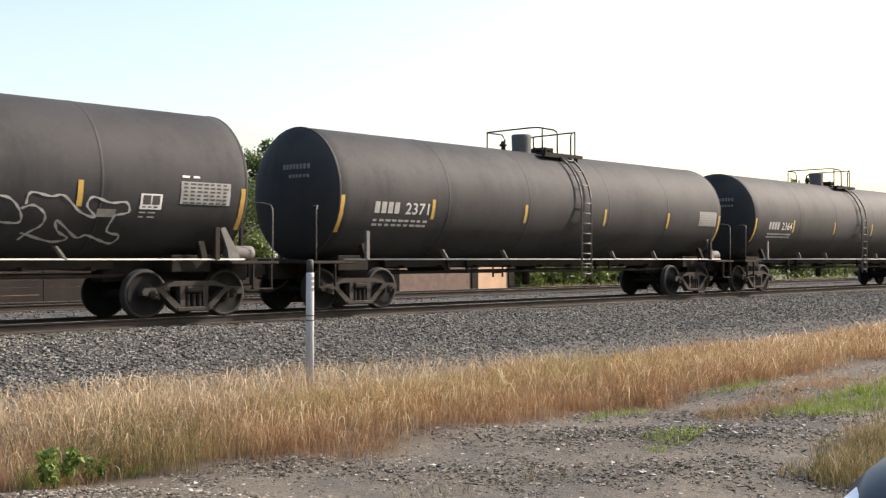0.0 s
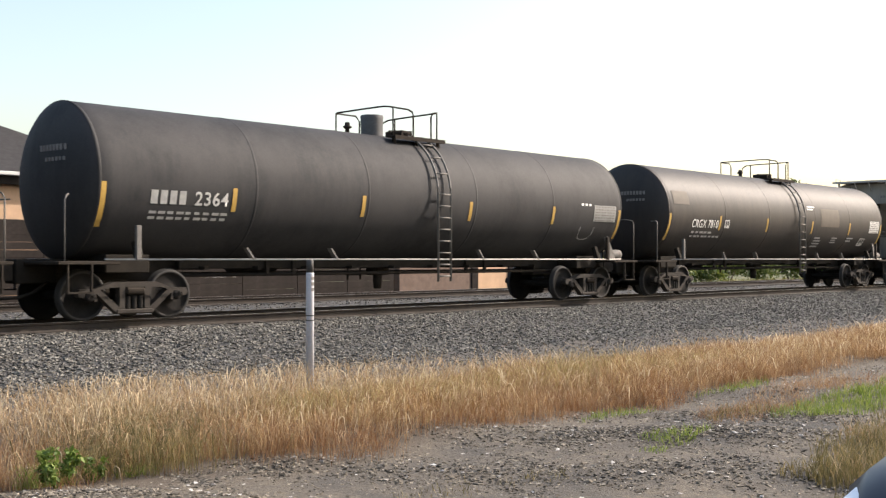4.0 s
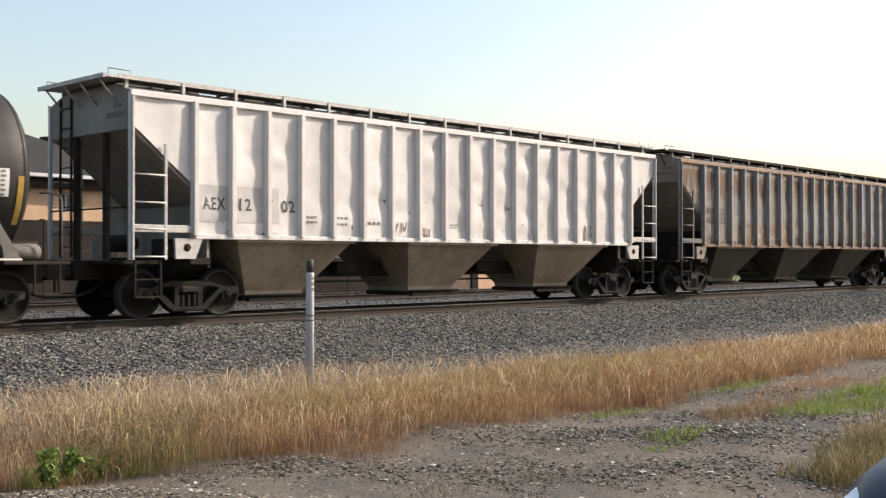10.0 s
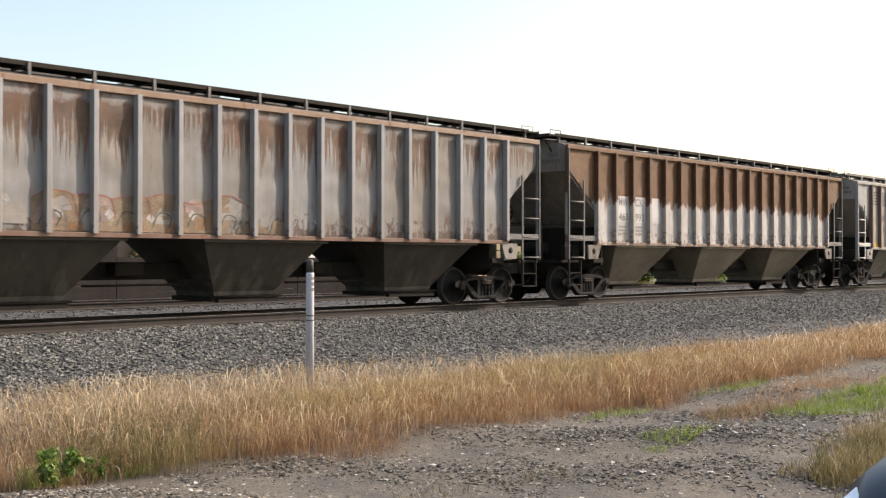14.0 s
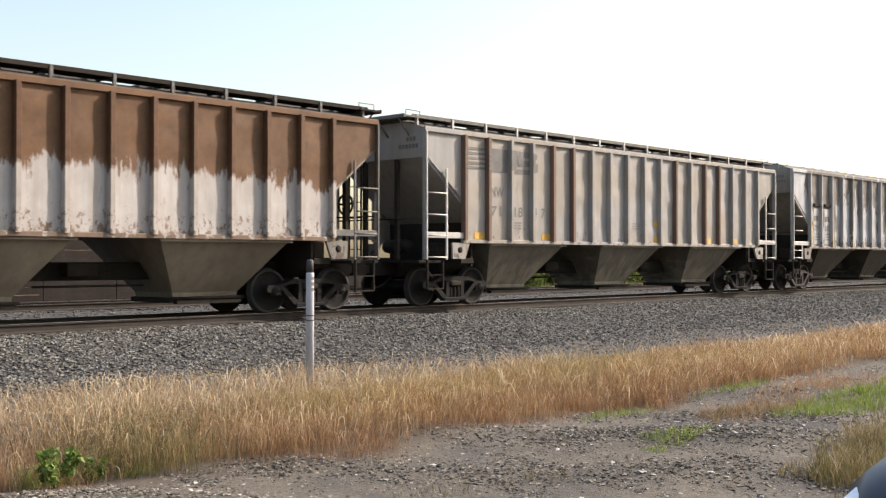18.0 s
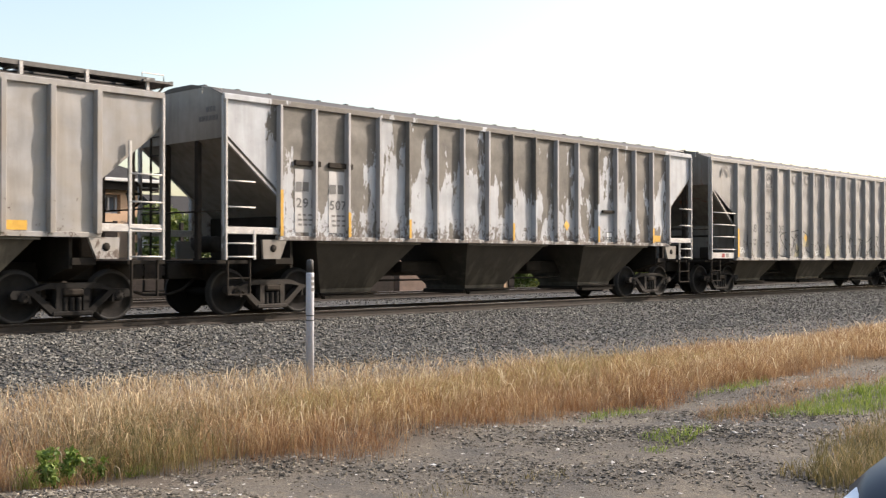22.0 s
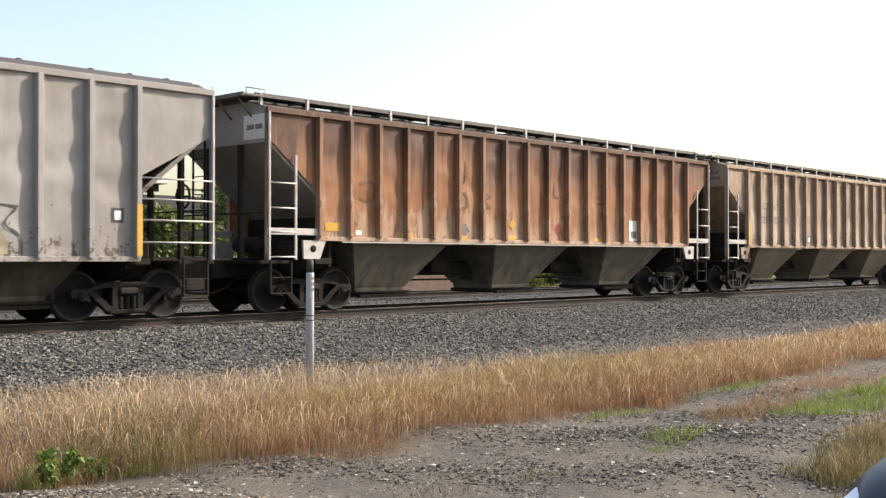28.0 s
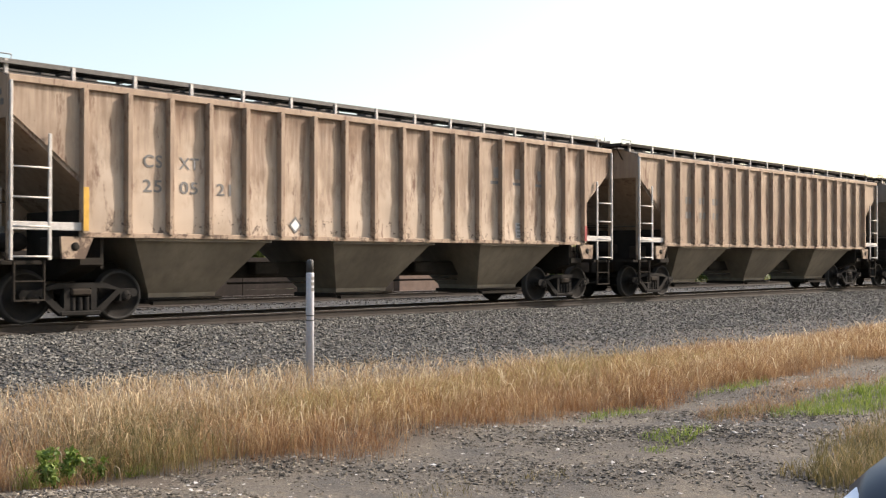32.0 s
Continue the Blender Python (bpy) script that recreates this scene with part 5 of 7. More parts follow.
def marks_e(car):
    end_marks(car, 3.86, M_DKGREY)
    for x0, x1 in ((-7.1, -6.42), (-6.30, -5.60), (-5.5, -5.2)):
        decal(car, x0, x1, 1.82, 2.52, M_PATCHW, "repaint_patch", "grey repainted patch")
    for tx, x, w in (("AEX", -7.0, 0.52), ("12", -6.22, 0.34), ("7", -5.49, 0.14), ("02", -5.14, 0.34)):
        letters(tx, x, 2.06, 0.23, M_BLACK, car, w).location.y = -0.006
    bars(car, -4.5, -4.2, 1.96, 2, 0.04, 0.10, M_GREYP, 3)
    bars(car, -3.68, -3.36, 1.96, 2, 0.04, 0.13, M_GREYP, 3)
    bars(car, -2.8, -2.4, 1.86, 1, 0.06, 0.10, M_GREYP, 3)
    bars(car, -0.2, 0.2, 1.9, 2, 0.03, 0.06, M_GREYW, 1)
    for c in ([(-2.06, 1.92), (-1.98, 1.70), (-1.90, 1.93)], [(-1.80, 1.70), (-1.78, 1.92), (-1.68, 1.74), (-1.62, 1.93)], [(-1.12, 1.62), (-1.04, 1.82)], [(-1.04, 1.62), (-1.12, 1.82)], [(-0.97, 1.62), (-0.96, 1.80)], [(-0.88, 1.62), (-0.87, 1.80)]):
        ribbon(car, c, 0.035, M_OCHRE)
    box_sign(car, 5.35, 5.65, 1.72, 1.98, M_GREYP, M_WHITE)
    for x in (-1.27, 2.12, 5.1):
        decal(car, x - 0.05, x + 0.05, 1.6, 2.0, M_OCHRE, "reflector_strip")


def sprayed_area(car, x0, x1, z0, top, material, name="graffiti_fill"):
    """A sprayed field with a scalloped upper edge, on the skin between posts and over them."""
    m = Mesh()
    xs = np.arange(x0, x1, 0.06)
    vs, nz = [], 5
    for x in xs:
        for k in range(nz):
            v = skin(car, float(x), z0 + (top(float(x)) - z0) * k / (nz - 1))
            vs.append((v[0], v[1] - 0.001, v[2]))
    m.add(vs, [(i * nz + k, (i + 1) * nz + k, (i + 1) * nz + k + 1, i * nz + k + 1) for i in range(len(xs) - 1) for k in range(nz - 1)])
    return part(name, m, material, car, "faded ochre graffiti field")


def marks_f(car):
    end_marks(car, 3.84, M_DKGREY)
    hump = lambda x: 2.12 + 0.16 * abs(math.sin((x + 4.95) * 2.05)) + 0.05 * math.sin(x * 5.0)
    sprayed_area(car, -4.92, -0.9, 1.60, hump, M_OCHRE)
    for x0, x1, z0, z1, mat in ((-4.9, -4.45, 1.72, 2.12, M_PINKFADE), (-4.3, -3.95, 1.62, 1.82, M_ORANGE), (-3.8, -3.3, 1.78, 2.08, M_PINKFADE), (-3.25, -2.75, 1.62, 1.86, M_ORANGE), (-2.6, -2.1, 1.75, 2.10, M_PATCHD),
                                (-2.4, -1.9, 1.60, 1.84, M_ORANGE), (-1.75, -1.25, 1.66, 2.0, M_ORANGE), (-1.2, -0.4, 1.86, 2.24, M_PATCHD), (-0.8, 0.0, 1.62, 1.82, M_OCHRE), (-4.75, -4.2, 1.95, 2.22, M_PATCHD), (-4.0, -3.4, 2.0, 2.26, M_PINKFADE), (-2.15, -1.5, 1.98, 2.24, M_PINKFADE), (-5.6, -4.95, 1.7, 2.15, M_PATCHD), (-4.1, -3.8, 1.62, 2.0, M_PATCHD), (0.0, 0.5, 1.6, 1.95, M_OCHRE)):
        c = (x0 + x1) / 2
        lobed = lambda x, c=c, r=(x1 - x0) / 2, z0=z0, z1=z1: z0 + (z1 - z0) * math.sqrt(max(0.02, 1 - ((x - c) / r) ** 2)) * (0.85 + 0.15 * math.sin(x * 17))
        sprayed_area(car, x0, x1, z0, lobed, mat).location.y = -0.002
    for k in range(6):
        a = -4.9 + 0.72 * k
        ribbon(car, [(a, hump(a) - 0.02), (a + 0.2, hump(a + 0.2) + 0.01), (a + 0.45, hump(a + 0.45) + 0.01), (a + 0.72, hump(a + 0.72) - 0.03), (a + 0.8, 1.85)], 0.03, M_REDLINE).location.y = -0.004
        ribbon(car, [(a + 0.1, 1.7), (a + 0.25, 1.95), (a + 0.5, 1.88), (a + 0.42, 1.68)], 0.03, M_SPRAY).location.y = -0.004
        ribbon(car, [(a + 0.55, 1.66), (a + 0.62, 1.82), (a + 0.5, 1.98), (a + 0.66, 2.06)], 0.025, M_DKGREY).location.y = -0.004
    for tx, x, w, z in (("MW", -6.95, 0.46, 2.52), ("CX", -6.2, 0.36, 2.52), ("462", -6.95, 0.46, 2.23), ("002", -6.2, 0.46, 2.23)):
        letters(tx, x, z, 0.21, M_BLACK, car, w)
    bars(car, -6.9, -6.5, 2.05, 2, 0.05, 0.11, M_GREYP, 3)
    for x, z in ((-5.37, 2.1), (-4.42, 1.9), (-3.5, 1.9), (-2.68, 1.85), (-1.8, 1.93), (1.2, 1.9)):
        diamond(car, x, z, 0.09, M_TORN, "torn pale placard")


def marks_g(car):
    end_marks(car, 3.84, M_DKGREY)
    for x0, x1 in ((-6.30, -5.62), (-5.45, -4.78), (-4.6, -4.02)):
        decal(car, x0, x1, 2.15, 2.88, M_PATCHW, "repaint_patch", "grey repainted patch")
    for tx, x, w, z in (("MW", -6.12, 0.46, 2.62), ("CX", -5.30, 0.36, 2.62), ("460", -6.12, 0.46, 2.20), ("993", -5.30, 0.46, 2.20)):
        letters(tx, x, z, 0.21, M_GREYP, car, w).location.y = -0.006
    bars(car, -6.1, -5.7, 2.0, 3, 0.05, 0.1, M_GREYP, 3)
    bars(car, -5.3, -4.9, 2.0, 3, 0.05, 0.1, M_GREYP, 3)


def marks_h(car):
    end_marks(car, 3.84, M_DKGREY)
    for k in range(5):
        z = 3.27 + k * 0.115
        decal(car, -7.12, -6.42, z, z + 0.062, M_DKGREY, "logo_bar", step=0.3)
        post_mark(car, -6.353, z, z + 0.062, M_DKGREY)
    slant_block(car, -6.28, -5.62, 3.24, 3.81, 0.14, M_DKGREY)
    slant_block(car, -5.98, -5.58, 3.24, 3.81, -0.10, M_DKGREY)
    post_mark(car, -5.506, 3.30, 3.81, M_DKGREY)
    slant_block(car, -5.44, -5.24, 3.24, 3.81, 0.12, M_DKGREY)
    for x0, x1, z0, z1 in ((-5.12, -4.74, 3.66, 3.80), (-5.18, -4.98, 3.50, 3.70), (-5.14, -4.72, 3.44, 3.58), (-4.58, -4.38, 3.32, 3.54), (-5.20, -4.72, 3.24, 3.36), (-4.58, -4.40, 3.64, 3.78)):
        slant_block(car, x0, x1, z0, z1, 0.05, M_DKGREY)
    post_mark(car, -4.659, 3.28, 3.78, M_DKGREY)
    for tx, x, w, z in (("NW", -6.22, 0.5, 2.64), ("71", -6.21, 0.40, 2.17), ("18", -5.38, 0.40, 2.17), ("4", -4.59, 0.18, 2.17), ("7", -4.26, 0.18, 2.17)):
        letters(tx, x, z, 0.24, M_DKGREY, car, w)
    bars(car, -5.35, -5.0, 2.0, 3, 0.04, 0.07, M_GREYP, 2)
    bars(car, -0.1, 0.3, 2.1, 3, 0.03, 0.07, M_GREYP, 3)
    diamond(car, 1.12, 2.12, 0.12, M_YELLOW, "small yellow placard")
    for x in (-6.8, -4.2, 1.0, 3.9, 5.6):
        decal(car, x, x + 0.36, 1.60, 1.76, M_YELLOW, "reflector_patch", "faded yellow patch")


def marks_i(car):
    end_marks(car, 3.98, M_DKGREY)
    for x0, x1 in ((-6.8, -6.12), (-5.9, -5.24)):
        part("ladder_slot", Mesh().box((x0, -1.56, 3.02), (x1, -1.50, 3.13), 0.01), M_IRON, car, "dark step slot in the side")
        decal(car, x0 + 0.02, x1 - 0.12, 1.66, 2.95, M_PATCHW, "repaint_patch", "chalky white patch")
    bars(car, -6.75, -6.4, 2.5, 1, 0.19, 1, M_DKGREY, 2, 0.006)
    bars(car, -5.86, -5.44, 2.48, 1, 0.19, 1, M_DKGREY, 2, 0.006)
    letters("291", -6.75, 2.17, 0.19, M_DKGREY, car, 0.44).location.y = -0.006
    letters("507", -5.86, 2.15, 0.19, M_DKGREY, car, 0.46).location.y = -0.006
    bars(car, -6.7, -6.3, 2.0, 3, 0.04, 0.1, M_GREYP, 3, 0.006)
    bars(car, -5.8, -5.4, 2.0, 3, 0.04, 0.1, M_GREYP, 3, 0.006)
    for x, z in ((-7.2, 2.5), (-5.4, 2.1), (-3.6, 2.0), (0.0, 2.0), (3.6, 2.0), (6.3, 2.0)):
        part("reflector_strip", Mesh().box((x - 0.036, -1.638, 1.58), (x + 0.036, -1.632, z)), M_YELLOW, car, "yellow reflective strip")
    diamond(car, 2.3, 2.0, 0.13, M_YELLOW, "yellow placard")
    decal(car, 6.5, 6.85, 1.62, 1.80, M_YELLOW, "reflector_patch")
    part("ladder_slot", Mesh().box((3.9, -1.56, 2.38), (4.45, -1.50, 2.46), 0.01), M_IRON, car)
    box_sign(car, 4.1, 4.4, 1.66, 1.86, M_DKGREY, M_WHITE)


def marks_j(car):
    ring(car, -4.57, 3.80, 0.16, 0.24, M_DKGREY)
    ring(car, -4.57, 3.80, 0.05, 0.11, M_DKGREY, a0=0, a1=200)
    decal(car, -4.8, -4.34, 3.53, 3.60, M_DKGREY, "logo_bar")
    bars(car, -4.85, -4.32, 3.38, 1, 0.10, 1, M_GREYP, 6)
    ring(car, -7.55, 3.82, 0.16, 0.26, M_GREYP, a0=-20, a1=200)
    ring(car, -2.67, 3.90, 0.11, 0.17, M_GREYP, "owner_mark_block", 50, 310)
    ring(car, -1.73, 3.93, 0.12, 0.18, M_GREYP, "owner_mark_block")
    for x in (-0.85, 0.04, 0.95, 1.87, 2.76):
        for dx in ((-0.13, 0.06) if x < 1.5 else (-0.03,)):
            decal(car, x + dx, x + dx + 0.07, 3.72, 4.10, M_GREYP, "owner_mark_block", step=0.2)
    for tx, x, w, z in (("CR", -4.89, 0.48, 2.45), ("88", -5.9, 0.44, 2.01), ("83", -4.89, 0.48, 2.01), ("05", -3.95, 0.44, 2.01)):
        letters(tx, x, z, 0.26, M_DKGREY, car, w)
    bars(car, -5.8, -5.45, 1.72, 2, 0.06, 0.14, M_GREYP, 2)
    bars(car, -4.85, -4.5, 1.65, 2, 0.06, 0.12, M_GREYP, 1)
    for c in ([(-4.08, 2.06), (-4.12, 1.58), (-3.8, 1.25), (-3.26, 1.22), (-3.13, 1.35), (-3.43, 1.53), (-3.76, 1.88), (-3.5, 2.01), (-2.76, 2.08), (-2.2, 2.17)],
              [(-3.18, 1.9), (-2.76, 1.85), (-2.84, 1.47), (-3.13, 1.35), (-3.18, 1.9)], [(-2.58, 1.98), (-2.23, 1.86), (-2.32, 1.48), (-2.58, 1.35), (-2.66, 1.7), (-2.58, 1.98)],
              [(-1.95, 2.1), (-1.6, 1.9), (-1.75, 1.5), (-1.4, 1.35), (-1.2, 1.7)], [(2.69, 1.89), (3.23, 1.83), (3.6, 1.79), (4.22, 2.0), (4.73, 1.98)], [(3.0, 1.78), (2.76, 1.39), (2.69, 1.19)],
              [(3.6, 1.19), (3.67, 1.39), (4.09, 1.52), (4.34, 1.4), (4.34, 1.19)], [(4.7, 1.95), (4.5, 1.7), (4.75, 1.5), (4.8, 1.2)], [(-6.0, 2.0), (-6.1, 1.6), (-5.9, 1.25)]):
        ribbon(car, c, 0.045, M_SPRAY)
    for x0, x1, z0, z1, mat in ((-4.2, -3.75, 1.30, 2.0, M_YFADE), (-3.9, -3.4, 1.25, 1.62, M_GREYFADE), (-3.2, -2.75, 1.22, 1.55, M_GREYFADE), (-2.7, -2.2, 1.20, 1.72, M_YFADE), (-2.05, -1.5, 1.55, 2.02, M_YFADE), (-1.7, -1.3, 1.22, 1.6, M_GREYFADE),
                                (-0.2, 0.25, 1.22, 1.7, M_YFADE), (0.5, 0.75, 1.3, 1.9, M_GREYFADE), (1.4, 1.75, 1.25, 1.75, M_YFADE), (2.3, 2.6, 1.3, 2.0, M_YFADE), (3.1, 3.5, 1.22, 1.7, M_GREYFADE), (4.2, 4.6, 1.2, 1.66, M_YFADE)):
        c = (x0 + x1) / 2
        lobed = lambda x, c=c, r=(x1 - x0) / 2, z0=z0, z1=z1: z0 + (z1 - z0) * math.sqrt(max(0.02, 1 - ((x - c) / r) ** 2)) * (0.85 + 0.15 * math.sin(x * 19))
        sprayed_area(car, x0, x1, z0, lobed, mat)
    for c in ([(-3.55, 2.05), (-3.3, 1.75), (-3.05, 2.0), (-3.1, 1.6), (-2.85, 1.45)], [(-2.75, 1.72), (-2.5, 1.9), (-2.3, 1.6), (-2.55, 1.4), (-2.75, 1.72)], [(-0.9, 1.3), (-0.8, 1.75), (-0.6, 1.45), (-0.45, 1.8)],
              [(0.4, 1.3), (0.5, 1.85), (0.75, 1.95), (0.8, 1.5)], [(1.0, 1.9), (1.3, 1.95), (1.25, 1.4), (1.5, 1.3)], [(1.9, 1.35), (2.05, 1.9), (2.3, 1.7), (2.2, 1.3)], [(3.0, 1.25), (3.2, 1.85), (3.45, 1.45)], [(3.9, 1.3), (4.0, 1.75), (4.3, 1.85)]):
        ribbon(car, c, 0.04, M_SPRAY)
    for k in range(4):
        ribbon(car, [(-6.75 + 0.1 * k, 1.28), (-6.7 + 0.1 * k, 1.5), (-6.6 + 0.12 * k, 1.3)], 0.03, M_WHITE)
        ribbon(car, [(-1.15 + 0.1 * k, 1.22), (-1.1 + 0.1 * k, 1.42), (-1.0 + 0.12 * k, 1.25)], 0.03, M_WHITE)
    for x in (-6.9, 6.9):
        part("reflector_strip", Mesh().box((x - 0.055, -1.638, 1.18), (x + 0.055, -1.632, 2.1)), M_YELLOW, car, "yellow reflective strip")
    decal(car, -4.1, -3.95, 1.5, 1.85, M_YELLOW, "reflector_patch")
    diamond(car, -1.78, 1.87, 0.14, M_YELLOW, "yellow placard")
    decal(car, 6.42, 6.66, 1.76, 2.02, M_BLACK, "data_box")
    decal(car, 6.47, 6.61, 1.81, 1.97, M_WHITE, "data_box_field", lift=0.004)
    part("sill_plate", Mesh().box((-8.45, -1.56, 1.14), (-7.05, -1.53, 1.32)), M_LIGHTIRON, car, "pale sill plate")
    for x in (-7.85, -7.6):
        part("sill_mark", Mesh().box((x, -1.566, 1.17), (x + 0.18, -1.561, 1.29)), M_REDP if x < -7.7 else M_GREYP, car)


def marks_k(car):
    for c in ([(-3.05, 3.42), (-3.02, 2.98), (-2.68, 2.96), (-2.66, 3.44)], [(-2.10, 3.44), (-2.12, 3.0), (-1.80, 2.98)], [(-2.95, 2.66), (-2.66, 2.64), (-2.64, 2.34), (-2.96, 2.34), (-2.95, 2.66)], [(-2.02, 2.70), (-1.78, 2.62), (-2.04, 2.50), (-1.78, 2.38), (-2.04, 2.32)],
              [(-6.02, 2.75), (-5.66, 2.75), (-5.66, 2.40), (-6.02, 2.42)], [(2.60, 3.10), (2.86, 3.10), (2.86, 2.78), (2.60, 2.80)], [(2.62, 2.60), (2.90, 2.58), (2.88, 2.20)], [(0.8, 3.12), (0.78, 2.76), (1.04, 2.74)]):
        ribbon(car, c, 0.09, M_SHADOWTAG)
    for x0, x1, z0, z1 in ((-7.0, -6.6, 1.70, 1.88), (-4.8, -4.42, 1.58, 1.70), (-1.2, -0.8, 1.6, 1.7), (2.5, 2.95, 1.6, 1.68), (-3.0, -2.6, 1.6, 1.66)):
        decal(car, x0, x1, z0, z1, M_YELLOW, "reflector_patch", "yellow patch")
    decal(car, -3.0, -2.62, 1.68, 1.95, M_DKGREY, "data_box")
    diamond(car, 0.93, 1.89, 0.16, M_REDP, "red placard")
    diamond(car, -0.93, 1.98, 0.13, M_YELLOW, "yellow placard")
    decal(car, 4.2, 4.6, 1.62, 2.2, M_WHITE, "data_box")
    decal(car, 4.28, 4.56, 1.7, 1.9, M_DKGREY, "data_box_field", lift=0.004)
    decal(car, -6.15, -5.98, 1.63, 1.73, M_WHITE, "data_box")
    # sunlit bottom flange of the sill, its brightness painted as pale steel
    part("sunlit_sill_edge", Mesh().box((-6.6, -1.590, 1.462), (7.1, -1.574, 1.486)), M_LIGHTIRON, car, "sunlit flange edge under the side sill, painted pale")
    part("end_sign", Mesh().box((-8.515, -1.44, 3.52), (-8.505, -0.75, 4.02)), M_WHITE, car, "white end sign")
    for y in (-1.38, -1.10):
        part("sign_bar", Mesh().box((-8.52, y, 3.72), (-8.516, y + 0.24, 3.82)), M_GREYP, car)


def marks_l(car):
    end_marks(car, 3.84, M_DKGREY)
    for tx, x, w in (("CS", -6.05, 0.40), ("XT", -5.28, 0.42)):
        letters(tx, x, 2.78, 0.22, M_DKGREY, car, w)
    for tx, x, w in (("25", -6.05, 0.40), ("05", -5.28, 0.40), ("21", -4.47, 0.34)):
        letters(tx, x, 2.33, 0.22, M_DKGREY, car, w)
    diamond(car, -2.56, 1.80, 0.16, M_DKGREY, "dark-edged placard")
    diamond(car, -2.56, 1.80, 0.11, M_WHITE, "dark-edged placard").location.y = -0.004
    for x0, x1 in ((3.47, 3.9), (4.3, 4.7), (5.2, 5.65)):
        decal(car, x0, x1, 2.95, 3.02, M_DKGREY, "logo_bar")
        decal(car, x0 + 0.1, x1, 3.1, 3.36, M_PATCHD, "logo_block")
    data_panel(car, 4.42, 4.80, 1.65, 2.02, M_PATCHW, M_DKGREY, 4)
    for x, c in ((-7.2, M_YELLOW), (7.2, M_REDP)):
        part("reflector_strip", Mesh().box((x - 0.05, -1.638, 1.6), (x + 0.05, -1.632, 2.35 if x < 0 else 2.0)), c, car)


def marks_m(car):
    for x in (-5.9, -5.1, -4.3):
        bars(car, x, x + 0.4, 2.8, 1, 0.2, 1, M_PATCHD, 2)
        bars(car, x, x + 0.4, 2.35, 1, 0.2, 1, M_PATCHD, 2)


CARS.append((4.75, tank_car("weathered black tank car with white scrawls on its flank", P_TANK, stripes=(-7.90, -5.12, -1.75, 1.70, 4.50, 7.90), extra=marks_a)))
CARS.append((23.12, tank_car("weathered black tank car with a round valve housing", P_TANK, stripes=STRIPES, extra=lambda c: tank_marks(c, "2371"))))
CARS.append((41.40, tank_car("dusty black tank car with yellow reflector strips", P_TANK, stripes=STRIPES, extra=marks_c)))
CARS.append((59.87, tank_car("brownish black tank car with repainted patches", P_TANK2, dome=False, stripes=(-7.90, -4.92, -1.75, 1.70, 4.92, 7.90), extra=marks_d)))
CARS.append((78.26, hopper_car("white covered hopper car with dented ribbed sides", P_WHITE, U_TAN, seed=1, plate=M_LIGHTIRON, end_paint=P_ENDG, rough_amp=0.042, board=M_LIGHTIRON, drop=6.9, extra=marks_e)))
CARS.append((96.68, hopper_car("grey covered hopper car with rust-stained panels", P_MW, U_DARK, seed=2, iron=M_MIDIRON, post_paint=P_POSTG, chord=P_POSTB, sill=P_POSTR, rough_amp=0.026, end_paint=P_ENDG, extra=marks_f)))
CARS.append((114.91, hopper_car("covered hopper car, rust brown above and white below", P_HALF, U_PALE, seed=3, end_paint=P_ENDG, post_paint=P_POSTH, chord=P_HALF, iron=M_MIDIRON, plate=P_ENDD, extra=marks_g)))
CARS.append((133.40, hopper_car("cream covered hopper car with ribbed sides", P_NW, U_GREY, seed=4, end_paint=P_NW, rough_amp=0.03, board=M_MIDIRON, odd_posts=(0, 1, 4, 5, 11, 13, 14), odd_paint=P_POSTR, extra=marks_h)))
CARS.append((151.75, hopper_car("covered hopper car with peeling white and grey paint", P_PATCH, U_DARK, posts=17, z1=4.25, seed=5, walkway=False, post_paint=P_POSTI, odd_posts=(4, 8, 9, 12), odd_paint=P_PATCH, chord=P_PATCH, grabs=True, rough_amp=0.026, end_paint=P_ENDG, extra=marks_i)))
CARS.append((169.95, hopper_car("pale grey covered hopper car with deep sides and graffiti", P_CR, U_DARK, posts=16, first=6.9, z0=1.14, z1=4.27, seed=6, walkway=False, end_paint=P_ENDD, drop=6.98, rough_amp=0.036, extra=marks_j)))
CARS.append((188.25, hopper_car("rust-brown covered hopper car with ribbed sides", P_BROWN, U_GREY, seed=7, post_paint=P_POSTK, chord=P_BROWN, plate=M_LIGHTIRON, end_paint=P_CR, board=M_MIDIRON, rough_amp=0.024, odd_posts=(3, 9, 14), odd_paint=P_BROWN, extra=marks_k)))
CARS.append((206.44, hopper_car("tan covered hopper car with brown streaks", P_TAN, U_PALE, seed=8, post_paint=P_TAN2, end_paint=P_TAN2, board=M_MIDIRON, rough_amp=0.024, extra=marks_l)))
CARS.append((224.80, hopper_car("pale tan covered hopper car with ribbed sides", P_TAN2, U_PALE, seed=9, end_paint=P_TAN2, extra=marks_m)))
CARS.append((243.20, hopper_car("dark brown covered hopper car at the end of the row", P_BROWN, U_GREY, seed=10, end_paint=P_ENDG)))


